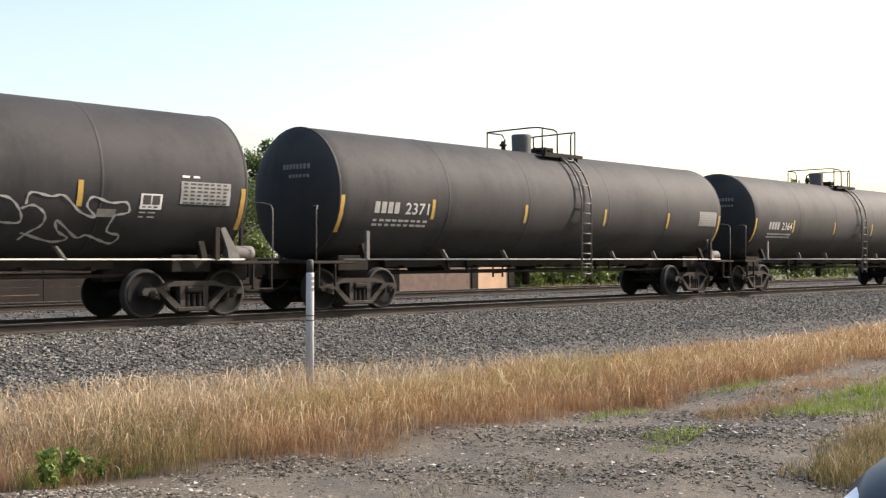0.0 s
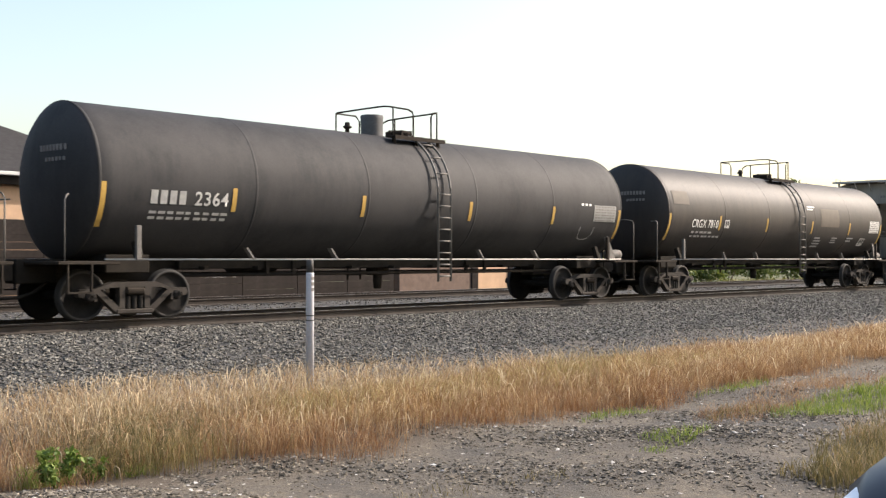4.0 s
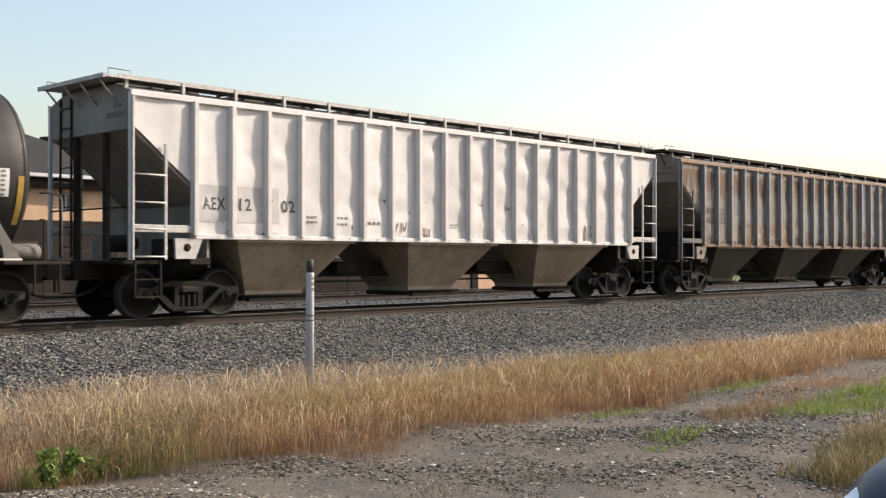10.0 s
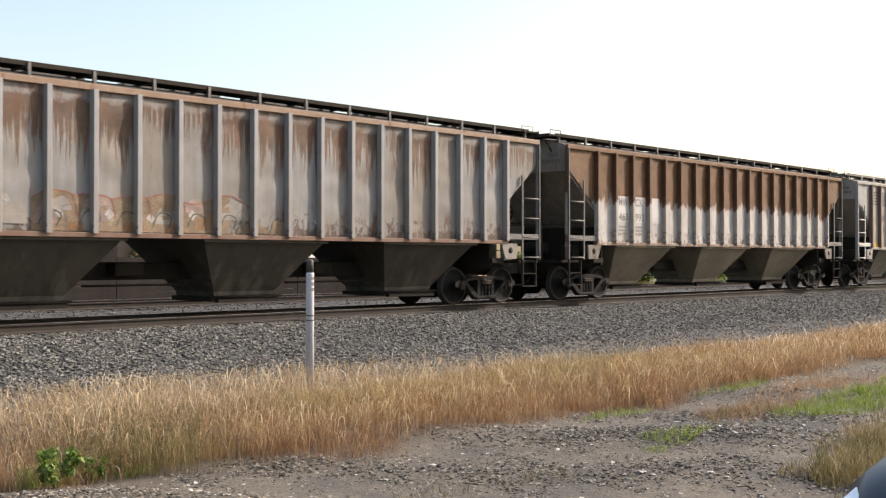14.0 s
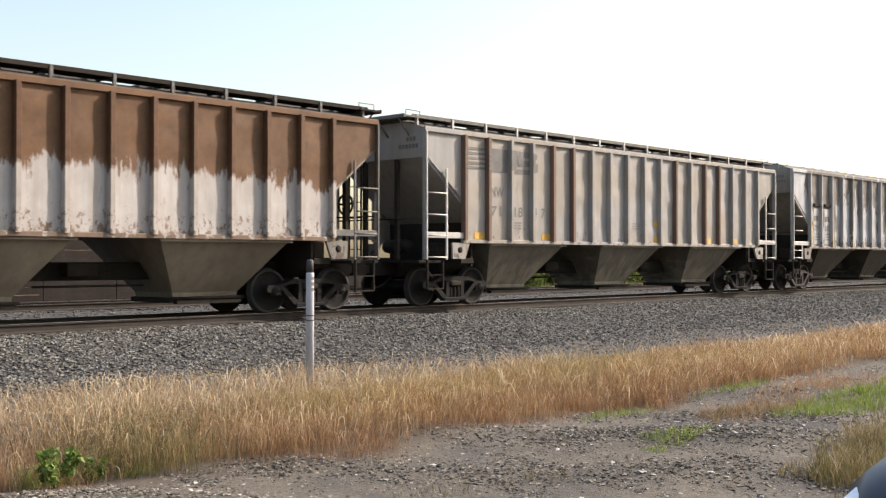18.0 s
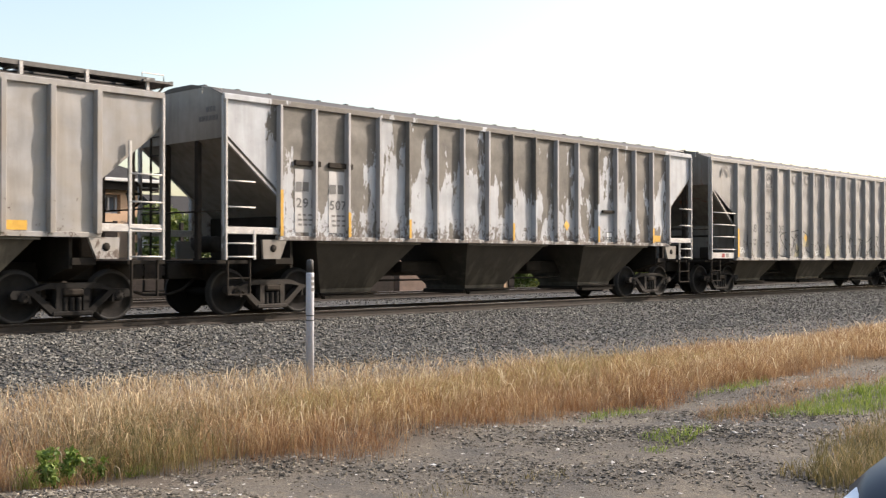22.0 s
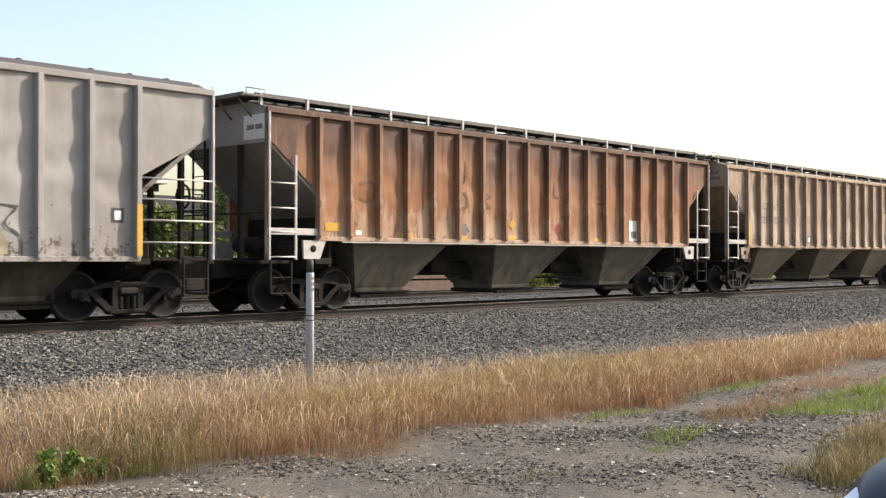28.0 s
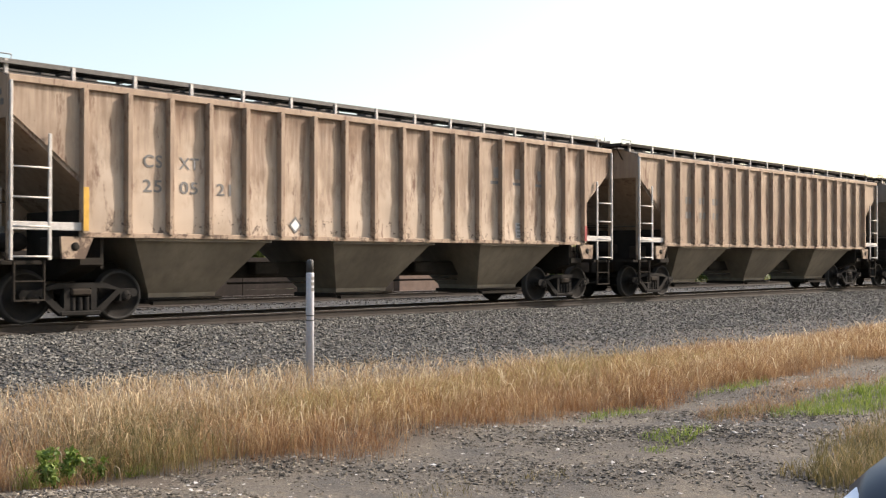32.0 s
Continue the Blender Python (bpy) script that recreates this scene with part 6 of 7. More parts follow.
# ---- the trackside ----
def scatter_stones(name, label, pts, size, mat, flat=0.6):
    """Many angular stones as one joined mesh."""
    n = len(pts)
    octa = np.array([(1, 0, 0), (-1, 0, 0), (0, 1, 0), (0, -1, 0), (0, 0, 1), (0, 0, -1)], float)
    tri = np.array([(0, 2, 4), (2, 1, 4), (1, 3, 4), (3, 0, 4), (2, 0, 5), (1, 2, 5), (3, 1, 5), (0, 3, 5)])
    v = octa[None] * rng.uniform(0.55, 1.15, (n, 6, 1)) * rng.uniform(0.7, 1.25, (n, 1, 3)) * size[:, None, None]
    v += rng.normal(0, 0.16, (n, 6, 3)) * size[:, None, None]
    a = rng.uniform(0, 2 * np.pi, n)
    b = rng.uniform(0, np.pi, n)
    ca, sa, cb, sb = np.cos(a), np.sin(a), np.cos(b), np.sin(b)
    x = v[:, :, 0] * cb[:, None] + v[:, :, 2] * sb[:, None]
    z = -v[:, :, 0] * sb[:, None] + v[:, :, 2] * cb[:, None]
    v = np.stack([x * ca[:, None] - v[:, :, 1] * sa[:, None], x * sa[:, None] + v[:, :, 1] * ca[:, None], z * flat], -1)
    v += pts[:, None, :]
    f = tri[None] + 6 * np.arange(n)[:, None, None]
    tagged(part(name, fast_mesh(name, v.reshape(-1, 3), f.reshape(-1, 3), mat), None), label, "stones", kind="stuff")


def ground_at(x, y):
    lump = 0.035 * np.sin(x * 1.3 + y * 0.7) + 0.03 * np.sin(x * 0.61 - y * 1.9 + 1) + 0.02 * np.sin(x * 3.1 + y * 2.3)
    return ground_z(y) + lump * np.where(np.abs(y) < 7.5, 0.25, 1.0) * np.clip((22 - np.abs(y)) / 5, 0, 1)


def ballast():
    n = 150000
    x = np.where(rng.random(n) < 0.08, rng.uniform(-14, 1, n), 1.0 + 62 * rng.random(n) ** 1.5)
    y = np.where(rng.random(n) < 0.82, rng.uniform(-8.8, -0.84, n), np.where(rng.random(n) < 0.7, rng.uniform(2.0, 6.5, n), rng.uniform(-0.62, 0.62, n)))
    keep = (y > -5.3) | (rng.random(n) < 0.55 + 0.12 * (y + 5.3))
    x, y = x[keep], y[keep]
    s = rng.uniform(0.020, 0.050, len(x)) * np.where(y < -5.5, 0.75, 1.0)
    scatter_stones("ballast_stones", "loose angular grey ballast stones beside the rails", np.stack([x, y, ground_at(x, y) + 0.35 * s], -1), s, M_STONE)
    n = 122000
    x = np.where(rng.random(n) < 0.20, rng.normal(1.0, 4.5, n), 2 + rng.normal(0, 0.8, n) + 30 * rng.random(n) ** 1.8)
    y = np.minimum(rng.uniform(-18.2, -11.4, n), -11.3) - np.abs(rng.normal(0, 0.35, n))
    s = 0.005 + 0.021 * rng.random(n) ** 2.2
    k = rng.random(n) < 0.006
    s[k] = rng.uniform(0.022, 0.042, k.sum())
    scatter_stones("lane_gravel", "pale loose gravel and stones on the dirt lane", np.stack([x, y, ground_at(x, y) + 0.1 * s], -1), s, M_LANESTONE, 0.42)
    # drifts of coarse dark gravel
    for cx, cy, rx, ry, n in DRIFTS:
        r, a = np.abs(rng.normal(0, 0.75, n)), rng.uniform(0, 2 * np.pi, n)
        k = 1 + 0.35 * np.sin(3 * a + cx) + 0.2 * np.sin(7 * a)
        x, y = cx + rx * r * k * np.cos(a), cy + ry * r * k * np.sin(a)
        s = 0.007 + 0.022 * rng.random(n) ** 1.6
        scatter_stones("dark_gravel", "drift of dark broken gravel on the lane", np.stack([x, y, ground_at(x, y) + 0.12 * s], -1), s, M_DARKSTONE, 0.45)


def pale_chips():
    n = 1600
    x = 3 + 14 * rng.random(n) ** 1.3
    y = rng.uniform(-15.8, -11.8, n)
    s = 0.008 + 0.024 * rng.random(n) ** 2.5
    scatter_stones("pale_chips", "pale broken stone chips strewn on the lane", np.stack([x, y, ground_at(x, y) + 0.2 * s], -1), s, M_CHIP, 0.4)


DRIFTS = [(8.6, -13.1, 1.9, 0.7, 2000), (10.4, -13.8, 1.5, 0.5, 1900), (9.0, -13.9, 1.2, 0.5, 1500), (7.0, -13.0, 1.6, 0.6, 900), (8.0, -14.5, 1.9, 0.6, 700), (4.6, -12.1, 1.2, 0.35, 1100), (6.0, -14.0, 1.8, 0.8, 700)]


ballast()
pale_chips()


def blades(name, label, x, y, h, w, mat, lean=0.35, heads=0.0, droop=0.0):
    """Grass blades: thin tapered strips that bend over, some with a seed head."""
    n = len(x)
    a = rng.uniform(0, 2 * np.pi, n)
    ld = rng.uniform(0, 2 * np.pi, n)
    lm = h * lean * rng.uniform(0.1, 1.0, n)
    t = np.array([0.0, 0.4, 0.75, 1.0])
    wd = np.array([1.0, 0.85, 0.6, 0.15])
    hd = rng.random(n) < heads
    tip = np.array([0.0, 0.0, 0.0, 1.0])[None] * (droop * h * np.where(hd, rng.uniform(0.5, 1.2, n), 0.0))[:, None]
    cx = x[:, None] + (np.cos(ld) * lm)[:, None] * t[None] ** 2.2 + np.cos(ld)[:, None] * tip
    cy = y[:, None] + (np.sin(ld) * lm)[:, None] * t[None] ** 2.2 + np.sin(ld)[:, None] * tip
    cz = (ground_at(x, y) - 0.03)[:, None] + h[:, None] * t[None] * (1 - 0.22 * lean * t[None]) - 1.1 * tip
    ww = w[:, None] * np.where(hd[:, None], np.array([0.7, 0.55, 2.4, 0.6])[None], wd[None])
    dx, dy = np.cos(a)[:, None] * ww / 2, np.sin(a)[:, None] * ww / 2
    v = np.stack([np.stack([cx - dx, cy - dy, cz], -1), np.stack([cx + dx, cy + dy, cz], -1)], 2).reshape(n, 8, 3)
    q = np.array([(0, 1, 3, 2), (2, 3, 5, 4), (4, 5, 7, 6)])
    f = q[None] + 8 * np.arange(n)[:, None, None]
    tagged(part(name, fast_mesh(name, v.reshape(-1, 3), f.reshape(-1, 4), mat), None), label, "grass", kind="stuff")


def grasses():
    n = 9000  # a yellow-green run in the strip
    x, y = rng.uniform(6.5, 15, n), rng.normal(-10.4, 0.45, n)
    blades("greenish_grass", "yellow-green blades among the dry grass", x, y, rng.uniform(0.2, 0.5, n), rng.uniform(0.002, 0.0045, n), M_YGREEN, 0.7)
    n = 1500
    x, y = rng.normal(4.7, 0.5, n), rng.normal(-11.1, 0.2, n)
    blades("greenish_grass", "yellow-green blades among the dry grass", x, y, rng.uniform(0.1, 0.34, n), rng.uniform(0.002, 0.0045, n), M_YGREEN, 0.7)
    n = 2600
    ha, hb = rng.uniform(-1.5, 0.9, n), rng.normal(0, 0.36, n)
    x, y = 5.05 + 0.5 * ha + 0.866 * hb, -10.35 + 0.866 * ha - 0.5 * hb
    blades("olive_grass", "thin olive blades in a hollow of the dry grass", x, y, rng.uniform(0.2, 0.55, n), rng.uniform(0.0018, 0.0036, n), M_OLIVE, 0.6, 0.3, 0.12)
    n = 700
    ha, hb = rng.uniform(-1.5, 0.9, n), rng.normal(0, 0.36, n)
    x, y = 5.05 + 0.5 * ha + 0.866 * hb, -10.35 + 0.866 * ha - 0.5 * hb
    blades("pale_grass", "pale bent stalks in a hollow of the dry grass", x, y, rng.uniform(0.25, 0.62, n), rng.uniform(0.0018, 0.0034, n), M_GRASS, 0.7, 0.8, 0.2)
    nc = 5600  # clumps, then stalks that lean out of them
    cx = np.where(rng.random(nc) < 0.07, rng.uniform(-13, 0.5, nc), 0.5 + 62 * rng.random(nc) ** 1.75)
    u = rng.random(nc)
    front = -12.05 + 0.85 * np.exp(-np.maximum(cx - 3.0, 0) / 2.2) + 0.12 * np.sin(cx * 0.9) + 0.15 * np.sin(cx * 2.7 + 1) + 0.12 * rng.normal(0, 1, nc)
    back = -9.3 + 0.25 * np.sin(cx * 0.7 + 2)
    cy = front + (back - front) * u
    ch = rng.uniform(0.26, 0.56, nc) * np.where(u > 0.85, 0.8, 1.0) * np.where(u < 0.08, 0.7, 1.0) * np.where(cx < 5.0, 0.85, 1.0)
    thin = (cx < 7.6) & (u > 0.22 + 0.05 * np.maximum(cx - 3.0, 0)) & (rng.random(nc) < 0.80)
    thin |= (cx < 5.6) & (rng.random(nc) < 0.45)
    # a sparse hollow, longer across the strip than along it
    ha, hb = (cx - 5.05) * 0.5 + (cy + 10.35) * 0.866, (cx - 5.05) * 0.866 - (cy + 10.35) * 0.5
    thin |= ((ha / 2.0) ** 2 + (hb / 0.62) ** 2 < 1.0) & (rng.random(nc) < 0.88)
    cx, cy, ch = cx[~thin], cy[~thin], ch[~thin]
    nc = len(cx)
    n = 210000
    k = rng.integers(0, nc, n)
    x, y = cx[k] + rng.normal(0, 0.11, n) * (1 + np.abs(cx[k]) / 30), cy[k] + rng.normal(0, 0.11, n)
    h = ch[k] * rng.uniform(0.45, 0.95, n)
    blades("dry_grass_strip", "tall dry golden grass in a strip along the lane", x, y, h, rng.uniform(0.0013, 0.0030, n) * (1 + np.abs(x) / 25), M_GRASS, 0.55, 0.25, 0.10)
    n = 13000  # pale stalks with drooping heads above the rest
    k = rng.integers(0, nc, n)
    x, y = cx[k] + rng.normal(0, 0.2, n), cy[k] + rng.normal(0, 0.2, n)
    blades("seed_stalks", "pale drooping seed stalks above the dry grass", x, y, ch[k] * rng.uniform(0.8, 1.15, n), rng.uniform(0.0018, 0.0034, n) * (1 + np.abs(x) / 25), M_STRAW, 0.55, 0.9, 0.16)
    n = 26000  # thinner growth towards the ballast
    x = 1.5 + 26 * rng.random(n) ** 1.2
    y = rng.uniform(-9.8, -6.3, n)
    k = rng.random(n) < np.clip((-6.3 - y) / 3.0, 0.02, 1) * np.clip((15 - x) / 8, 0.06, 1)
    x, y = x[k], y[k]
    blades("thin_dry_grass", "sparse dry grass stalks at the edge of the ballast", x, y, rng.uniform(0.15, 0.52, len(x)), rng.uniform(0.002, 0.0045, len(x)), M_STRAW, 0.9, 0.6)
    n = 4200  # tall thin growth where the strip widens towards the ballast
    cx, cy = rng.uniform(1.5, 9.5, 420), rng.uniform(-10.6, -7.6, 420)
    k = rng.integers(0, 420, n)
    x, y = cx[k] + rng.normal(0, 0.14, n), cy[k] + rng.normal(0, 0.14, n)
    blades("tall_thin_grass", "tall thin grey-gold grass stalks with drooping seed heads", x, y, rng.uniform(0.3, 0.72, n) * np.clip(1.25 - (y + 10.6) / 7.0, 0.6, 1.2), rng.uniform(0.0016, 0.0034, n), M_STRAW, 0.5, 0.75, 0.2)

    def patch(name, label, cx, cy, rx, ry, n, h0, h1, mat, lean=0.6, w=(0.004, 0.009)):
        r, a = np.sqrt(rng.random(n)), rng.uniform(0, 2 * np.pi, n)
        k = 1 + 0.3 * np.sin(3 * a + cx)
        x, y = cx + rx * r * k * np.cos(a), cy + ry * r * k * np.sin(a)
        blades(name, label, x, y, rng.uniform(h0, h1, n), rng.uniform(*w, n), mat, lean)
    for p in GREEN_SPOTS:
        patch("green_grass_patch", "low bright green weeds on the lane", *p, M_GREEN)
    for p in DRY_SPOTS:
        patch("dry_weed_patch", "scrubby dry weeds between the lane and the grass", *p, M_STRAW if p[0] < 9.9 else M_GRASS, 0.8, (0.002, 0.004))
    for p in OLIVE_SPOTS:
        patch("olive_grass_patch", "olive and straw-coloured grass beside the parked car", *p, M_OLIVE)


GREEN_SPOTS = [(3.75, -11.25, 0.22, 0.18, 320, 0.06, 0.26), (4.4, -11.45, 0.15, 0.12, 90, 0.05, 0.16), (8.35, -13.75, 0.38, 0.22, 420, 0.04, 0.12), (7.8, -13.88, 0.14, 0.10, 120, 0.04, 0.10),
               (11.3, -13.75, 0.8, 0.35, 900, 0.05, 0.16), (12.6, -13.75, 1.2, 0.40, 1700, 0.06, 0.18), (15.0, -13.7, 1.6, 0.45, 1500, 0.06, 0.2), (9.6, -12.25, 0.6, 0.15, 260, 0.05, 0.14), (12.2, -12.3, 0.8, 0.16, 300, 0.05, 0.15)]
DRY_SPOTS = [(11.2, -13.3, 1.0, 0.35, 520, 0.06, 0.22), (13.4, -13.1, 1.4, 0.35, 700, 0.08, 0.26), (9.9, -13.5, 0.5, 0.3, 260, 0.05, 0.18), (10.3, -13.2, 0.6, 0.3, 300, 0.06, 0.2), (11.4, -13.1, 0.8, 0.3, 320, 0.06, 0.22), (9.7, -14.9, 0.5, 0.2, 160, 0.08, 0.3), (12.8, -12.9, 1.2, 0.3, 450, 0.08, 0.22), (8.2, -15.5, 0.6, 0.3, 150, 0.1, 0.34)]
OLIVE_SPOTS = [(8.3, -15.75, 0.9, 0.45, 1900, 0.08, 0.26), (7.4, -15.9, 0.5, 0.25, 400, 0.06, 0.18), (10.2, -15.1, 1.2, 0.5, 1300, 0.06, 0.2), (12.6, -15.0, 1.6, 0.8, 1800, 0.08, 0.24), (5.6, -13.5, 0.4, 0.25, 130, 0.04, 0.11), (9.0, -15.35, 1.1, 0.4, 1700, 0.08, 0.28), (8.0, -15.3, 0.5, 0.25, 500, 0.06, 0.2), (5.3, -13.7, 0.3, 0.15, 60, 0.03, 0.09),
               (6.4, -13.75, 0.35, 0.2, 110, 0.04, 0.10), (10.5, -13.3, 0.7, 0.3, 420, 0.05, 0.15)]
grasses()


def marker_post():
    p = tagged(new("marker_post"), "white trackside marker post with a black tip", "marker post")
    p.location = (8.65, -8.35, float(ground_at(np.array([8.65]), np.array([-8.35]))[0]) - 0.02)
    part("post", Mesh().lathe([(0.0, 0.0), (0.05, 0.0), (0.05, 1.55), (0.046, 1.57), (0.0, 1.57)], "z", 18), M_POST, p)
    part("cap", Mesh().lathe([(0.0, 1.565), (0.043, 1.565), (0.043, 1.715), (0.034, 1.73), (0.0, 1.735)], "z", 18), M_BLACK, p, "black tip")
    for z in (0.97, 1.03):
        part("band", Mesh().lathe([(0.0505, z), (0.053, z + 0.003), (0.053, z + 0.012), (0.0505, z + 0.015)], "z", 18), M_BLACK, p, "dark strap")
    for z in (1.36, 1.43, 1.50):
        part("mark", Mesh().box((-0.022, -0.0525, z - 0.02), (0.022, -0.049, z + 0.02)), M_GREYP, p)


marker_post()

# fence, low wall and buildings behind the tracks
M_FENCE = plain("weathered_brown_planks", (0.030, 0.0245, 0.022), 0.9, 0, 0.3, 2.5, (0.022, 0.019, 0.017), 0.5, spec=0.1)
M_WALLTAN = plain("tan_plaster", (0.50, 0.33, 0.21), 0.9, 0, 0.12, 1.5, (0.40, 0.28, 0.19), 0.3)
M_WALLSHADE = plain("shaded_wall_brown", (0.13, 0.098, 0.082), 0.9, 0, 0.25, 3, (0.20, 0.13, 0.10), 0.5, spec=0.2)
M_ROOF = plain("grey_shingle", (0.040, 0.039, 0.040), 0.95, 0, 0.2, 5, (0.03, 0.029, 0.028), 0.5, spec=0.1)
M_TRIM = plain("white_trim", (0.48, 0.475, 0.46), 0.6, 0, 0.08, 3)
M_GLASS, _nt, _b = base("window_glass", 0.06)
_b.inputs["Base Color"].default_value = (0.16, 0.17, 0.18, 1)
_b.inputs["IOR"].default_value = 1.5
M_LAMP, _nt, _b = base("headlamp_lens", 0.08)
_b.inputs["Base Color"].default_value = (0.85, 0.87, 0.9, 1)
M_CARPAINT, _nt, _b = base("slate_blue_paint", 0.4, 0.0)
_b.inputs["Base Color"].default_value = (0.022, 0.026, 0.035, 1)
_b.inputs["Coat Weight"].default_value = 0.15
M_TYRE = plain("tyre_rubber", (0.02, 0.02, 0.02), 0.9)
M_RIM = plain("alloy", (0.45, 0.45, 0.46), 0.35, 0.8, 0.1)


def plank_fence():
    f = tagged(new("plank_fence"), "tall weathered brown plank fence behind the tracks", "fence")
    f.location = (0, 12.0, -0.64)
    bay, n = 2.4, 17
    pm = Mesh().box((-0.06, 0.0, 0.0), (0.06, 0.12, 2.95), 0.01).data("post", M_FENCE)
    planks = [Mesh().box((0.01, -0.03, 0.0), (bay - 0.01, 0.0, 0.221), 0.004).data("plank", M_FENCE)]
    x0 = 29.6 - n * bay
    for i in range(n + 1):
        part("post", pm, None, f, at=(x0 + i * bay, 0, 0))
    for i in range(n):
        top = 13 if i < 12 else 8
        for k in range(top):
            o = part("plank", planks[0], None, f, at=(x0 + i * bay, random.uniform(-0.01, 0.005), 0.03 + k * 0.222))
            o.rotation_euler = (0, random.uniform(-0.004, 0.004), 0)


plank_fence()


def low_wall():
    w = tagged(new("masonry_wall"), "low masonry wall behind the tracks, coloured brown in shade and tan in sun", "wall")
    w.location = (0, 12.0, -0.66)
    # one wall: its shaded stretch is painted dull brown, its sunlit stretch tan
    part("wall_body", Mesh().box((30.0, 0.0, 0.0), (34.2, 0.3, 1.66), 0.01), M_WALLSHADE, w)
    part("wall_body", Mesh().box((34.6, 0.0, 0.0), (36.7, 0.3, 1.60), 0.01), M_WALLTAN, w, "stretch of wall in sunlit tan")
    part("coping", Mesh().box((29.95, -0.04, 1.66), (34.2, 0.34, 1.73), 0.015), M_WALLSHADE, w)
    for x, h in ((30.1, 1.8), (34.4, 1.85), (36.8, 1.7)):
        part("pier", Mesh().box((x - 0.2, -0.06, 0.0), (x + 0.2, 0.36, h), 0.015), M_FENCE if x > 34 else M_WALLSHADE, w)


low_wall()


def house():
    h = tagged(new("house"), "tan single-storey building with a grey hip roof", "house")
    X0, X1, Y0, Y1, Z0, ZE, ZR = -14.0, 19.5, 14.0, 25.0, -0.7, 3.75, 6.7
    wins = [(-9.0, 1.6), (-4.5, 1.6), (1.0, 1.5), (6.1, 1.5), (11.2, 1.3), (16.95, 0.72), (18.45, 0.62)]
    zs, zt = 2.62, 3.25  # sill and head
    xs = [X0] + [e for x, w in wins for e in (x - w / 2, x + w / 2)] + [X1]
    zz = [Z0, zs, zt, ZE]
    wall = bmesh.new()
    grid = [[wall.verts.new((x, Y0, z)) for z in zz] for x in xs]
    for i in range(len(xs) - 1):
        for k in range(3):
            if not (k == 1 and i % 2 == 1):
                wall.faces.new((grid[i][k], grid[i + 1][k], grid[i + 1][k + 1], grid[i][k + 1]))
    wall.normal_update()
    bmesh.ops.solidify(wall, geom=wall.faces[:], thickness=-0.25)
    wme = bpy.data.meshes.new("front_wall")
    wall.to_mesh(wme)
    wall.free()
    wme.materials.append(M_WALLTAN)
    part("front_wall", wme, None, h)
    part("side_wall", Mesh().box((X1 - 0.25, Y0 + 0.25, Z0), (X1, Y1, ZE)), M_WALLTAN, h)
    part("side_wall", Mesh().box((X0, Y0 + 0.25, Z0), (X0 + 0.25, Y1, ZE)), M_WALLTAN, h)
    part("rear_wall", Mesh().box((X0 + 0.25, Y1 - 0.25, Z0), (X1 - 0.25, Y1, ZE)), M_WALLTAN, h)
    part("ledge", Mesh().box((X0, Y0 - 0.04, 2.05), (X1, Y0, 2.12)), M_FENCE, h, "dark band along the wall")
    for x, w in wins:
        fr = Mesh().box((x - w / 2, Y0 - 0.03, zs), (x - w / 2 + 0.08, Y0 + 0.1, zt)).box((x + w / 2 - 0.08, Y0 - 0.03, zs), (x + w / 2, Y0 + 0.1, zt))
        fr.box((x - w / 2, Y0 - 0.03, zt - 0.08), (x + w / 2, Y0 + 0.1, zt)).box((x - w / 2, Y0 - 0.05, zs), (x + w / 2, Y0 + 0.1, zs + 0.08)).box((x - 0.03, Y0 - 0.02, zs), (x + 0.03, Y0 + 0.1, zt))
        win = part("window", fr, M_TRIM, h, "white framed window")
        for q in (-1, 1):
            if x > 16:
                part("shutter", Mesh().box((x + q * (w / 2 + 0.14) - 0.13, Y0 - 0.05, zs - 0.03), (x + q * (w / 2 + 0.14) + 0.13, Y0 - 0.01, zt + 0.03), 0.008), M_FENCE, win, "dark louvred shutter")
            part("pane", Mesh().box((x + min(0, q * w / 2), Y0 + 0.06, zs), (x + max(0, q * w / 2), Y0 + 0.07, zt)), M_GLASS, win)
    E = 0.7
    a, b = (X0 - E, Y0 - E), (X1 + E, Y1 + E)
    ym = (Y0 + Y1) / 2
    d = (b[1] - a[1]) / 2
    rf = Mesh().add([(a[0], a[1], ZE), (b[0], a[1], ZE), (b[0], b[1], ZE), (a[0], b[1], ZE), (a[0] + d, ym, ZR), (b[0] - d, ym, ZR), (a[0], a[1], ZE - 0.1), (b[0], a[1], ZE - 0.1), (b[0], b[1], ZE - 0.1), (a[0], b[1], ZE - 0.1)],
                    [(0, 1, 5, 4), (1, 2, 5), (2, 3, 4, 5), (3, 0, 4), (6, 7, 1, 0), (7, 8, 2, 1), (8, 9, 3, 2), (9, 6, 0, 3), (9, 8, 7, 6)])
    roof = part("roof", rf, M_ROOF, h, "grey shingle hip roof")
    part("vent", Mesh().lathe([(0.0, 0.0), (0.32, 0.0), (0.36, -0.08), (0.36, -0.38), (0.25, -0.45), (0.25, -0.85)], "z", 16, (18.0, 17.2, 5.36)), M_IRON, roof, "dark round roof vent")
    part("gutter", Mesh().box((a[0], a[1] - 0.10, ZE - 0.10), (b[0], a[1], ZE + 0.02), 0.02), M_TRIM, h, "white gutter")
    part("fascia", Mesh().box((a[0] + 0.2, a[1] + 0.12, ZE - 0.36), (b[0] - 0.2, a[1] + 0.2, ZE - 0.1)), M_FENCE, h, "dark fascia board")
    for x in (3.6, 8.2, 11.8):
        part("porch_post", Mesh().box((x - 0.07, a[1] + 0.1, Z0), (x + 0.07, a[1] + 0.24, ZE - 0.42), 0.01), M_FENCE, h)


house()


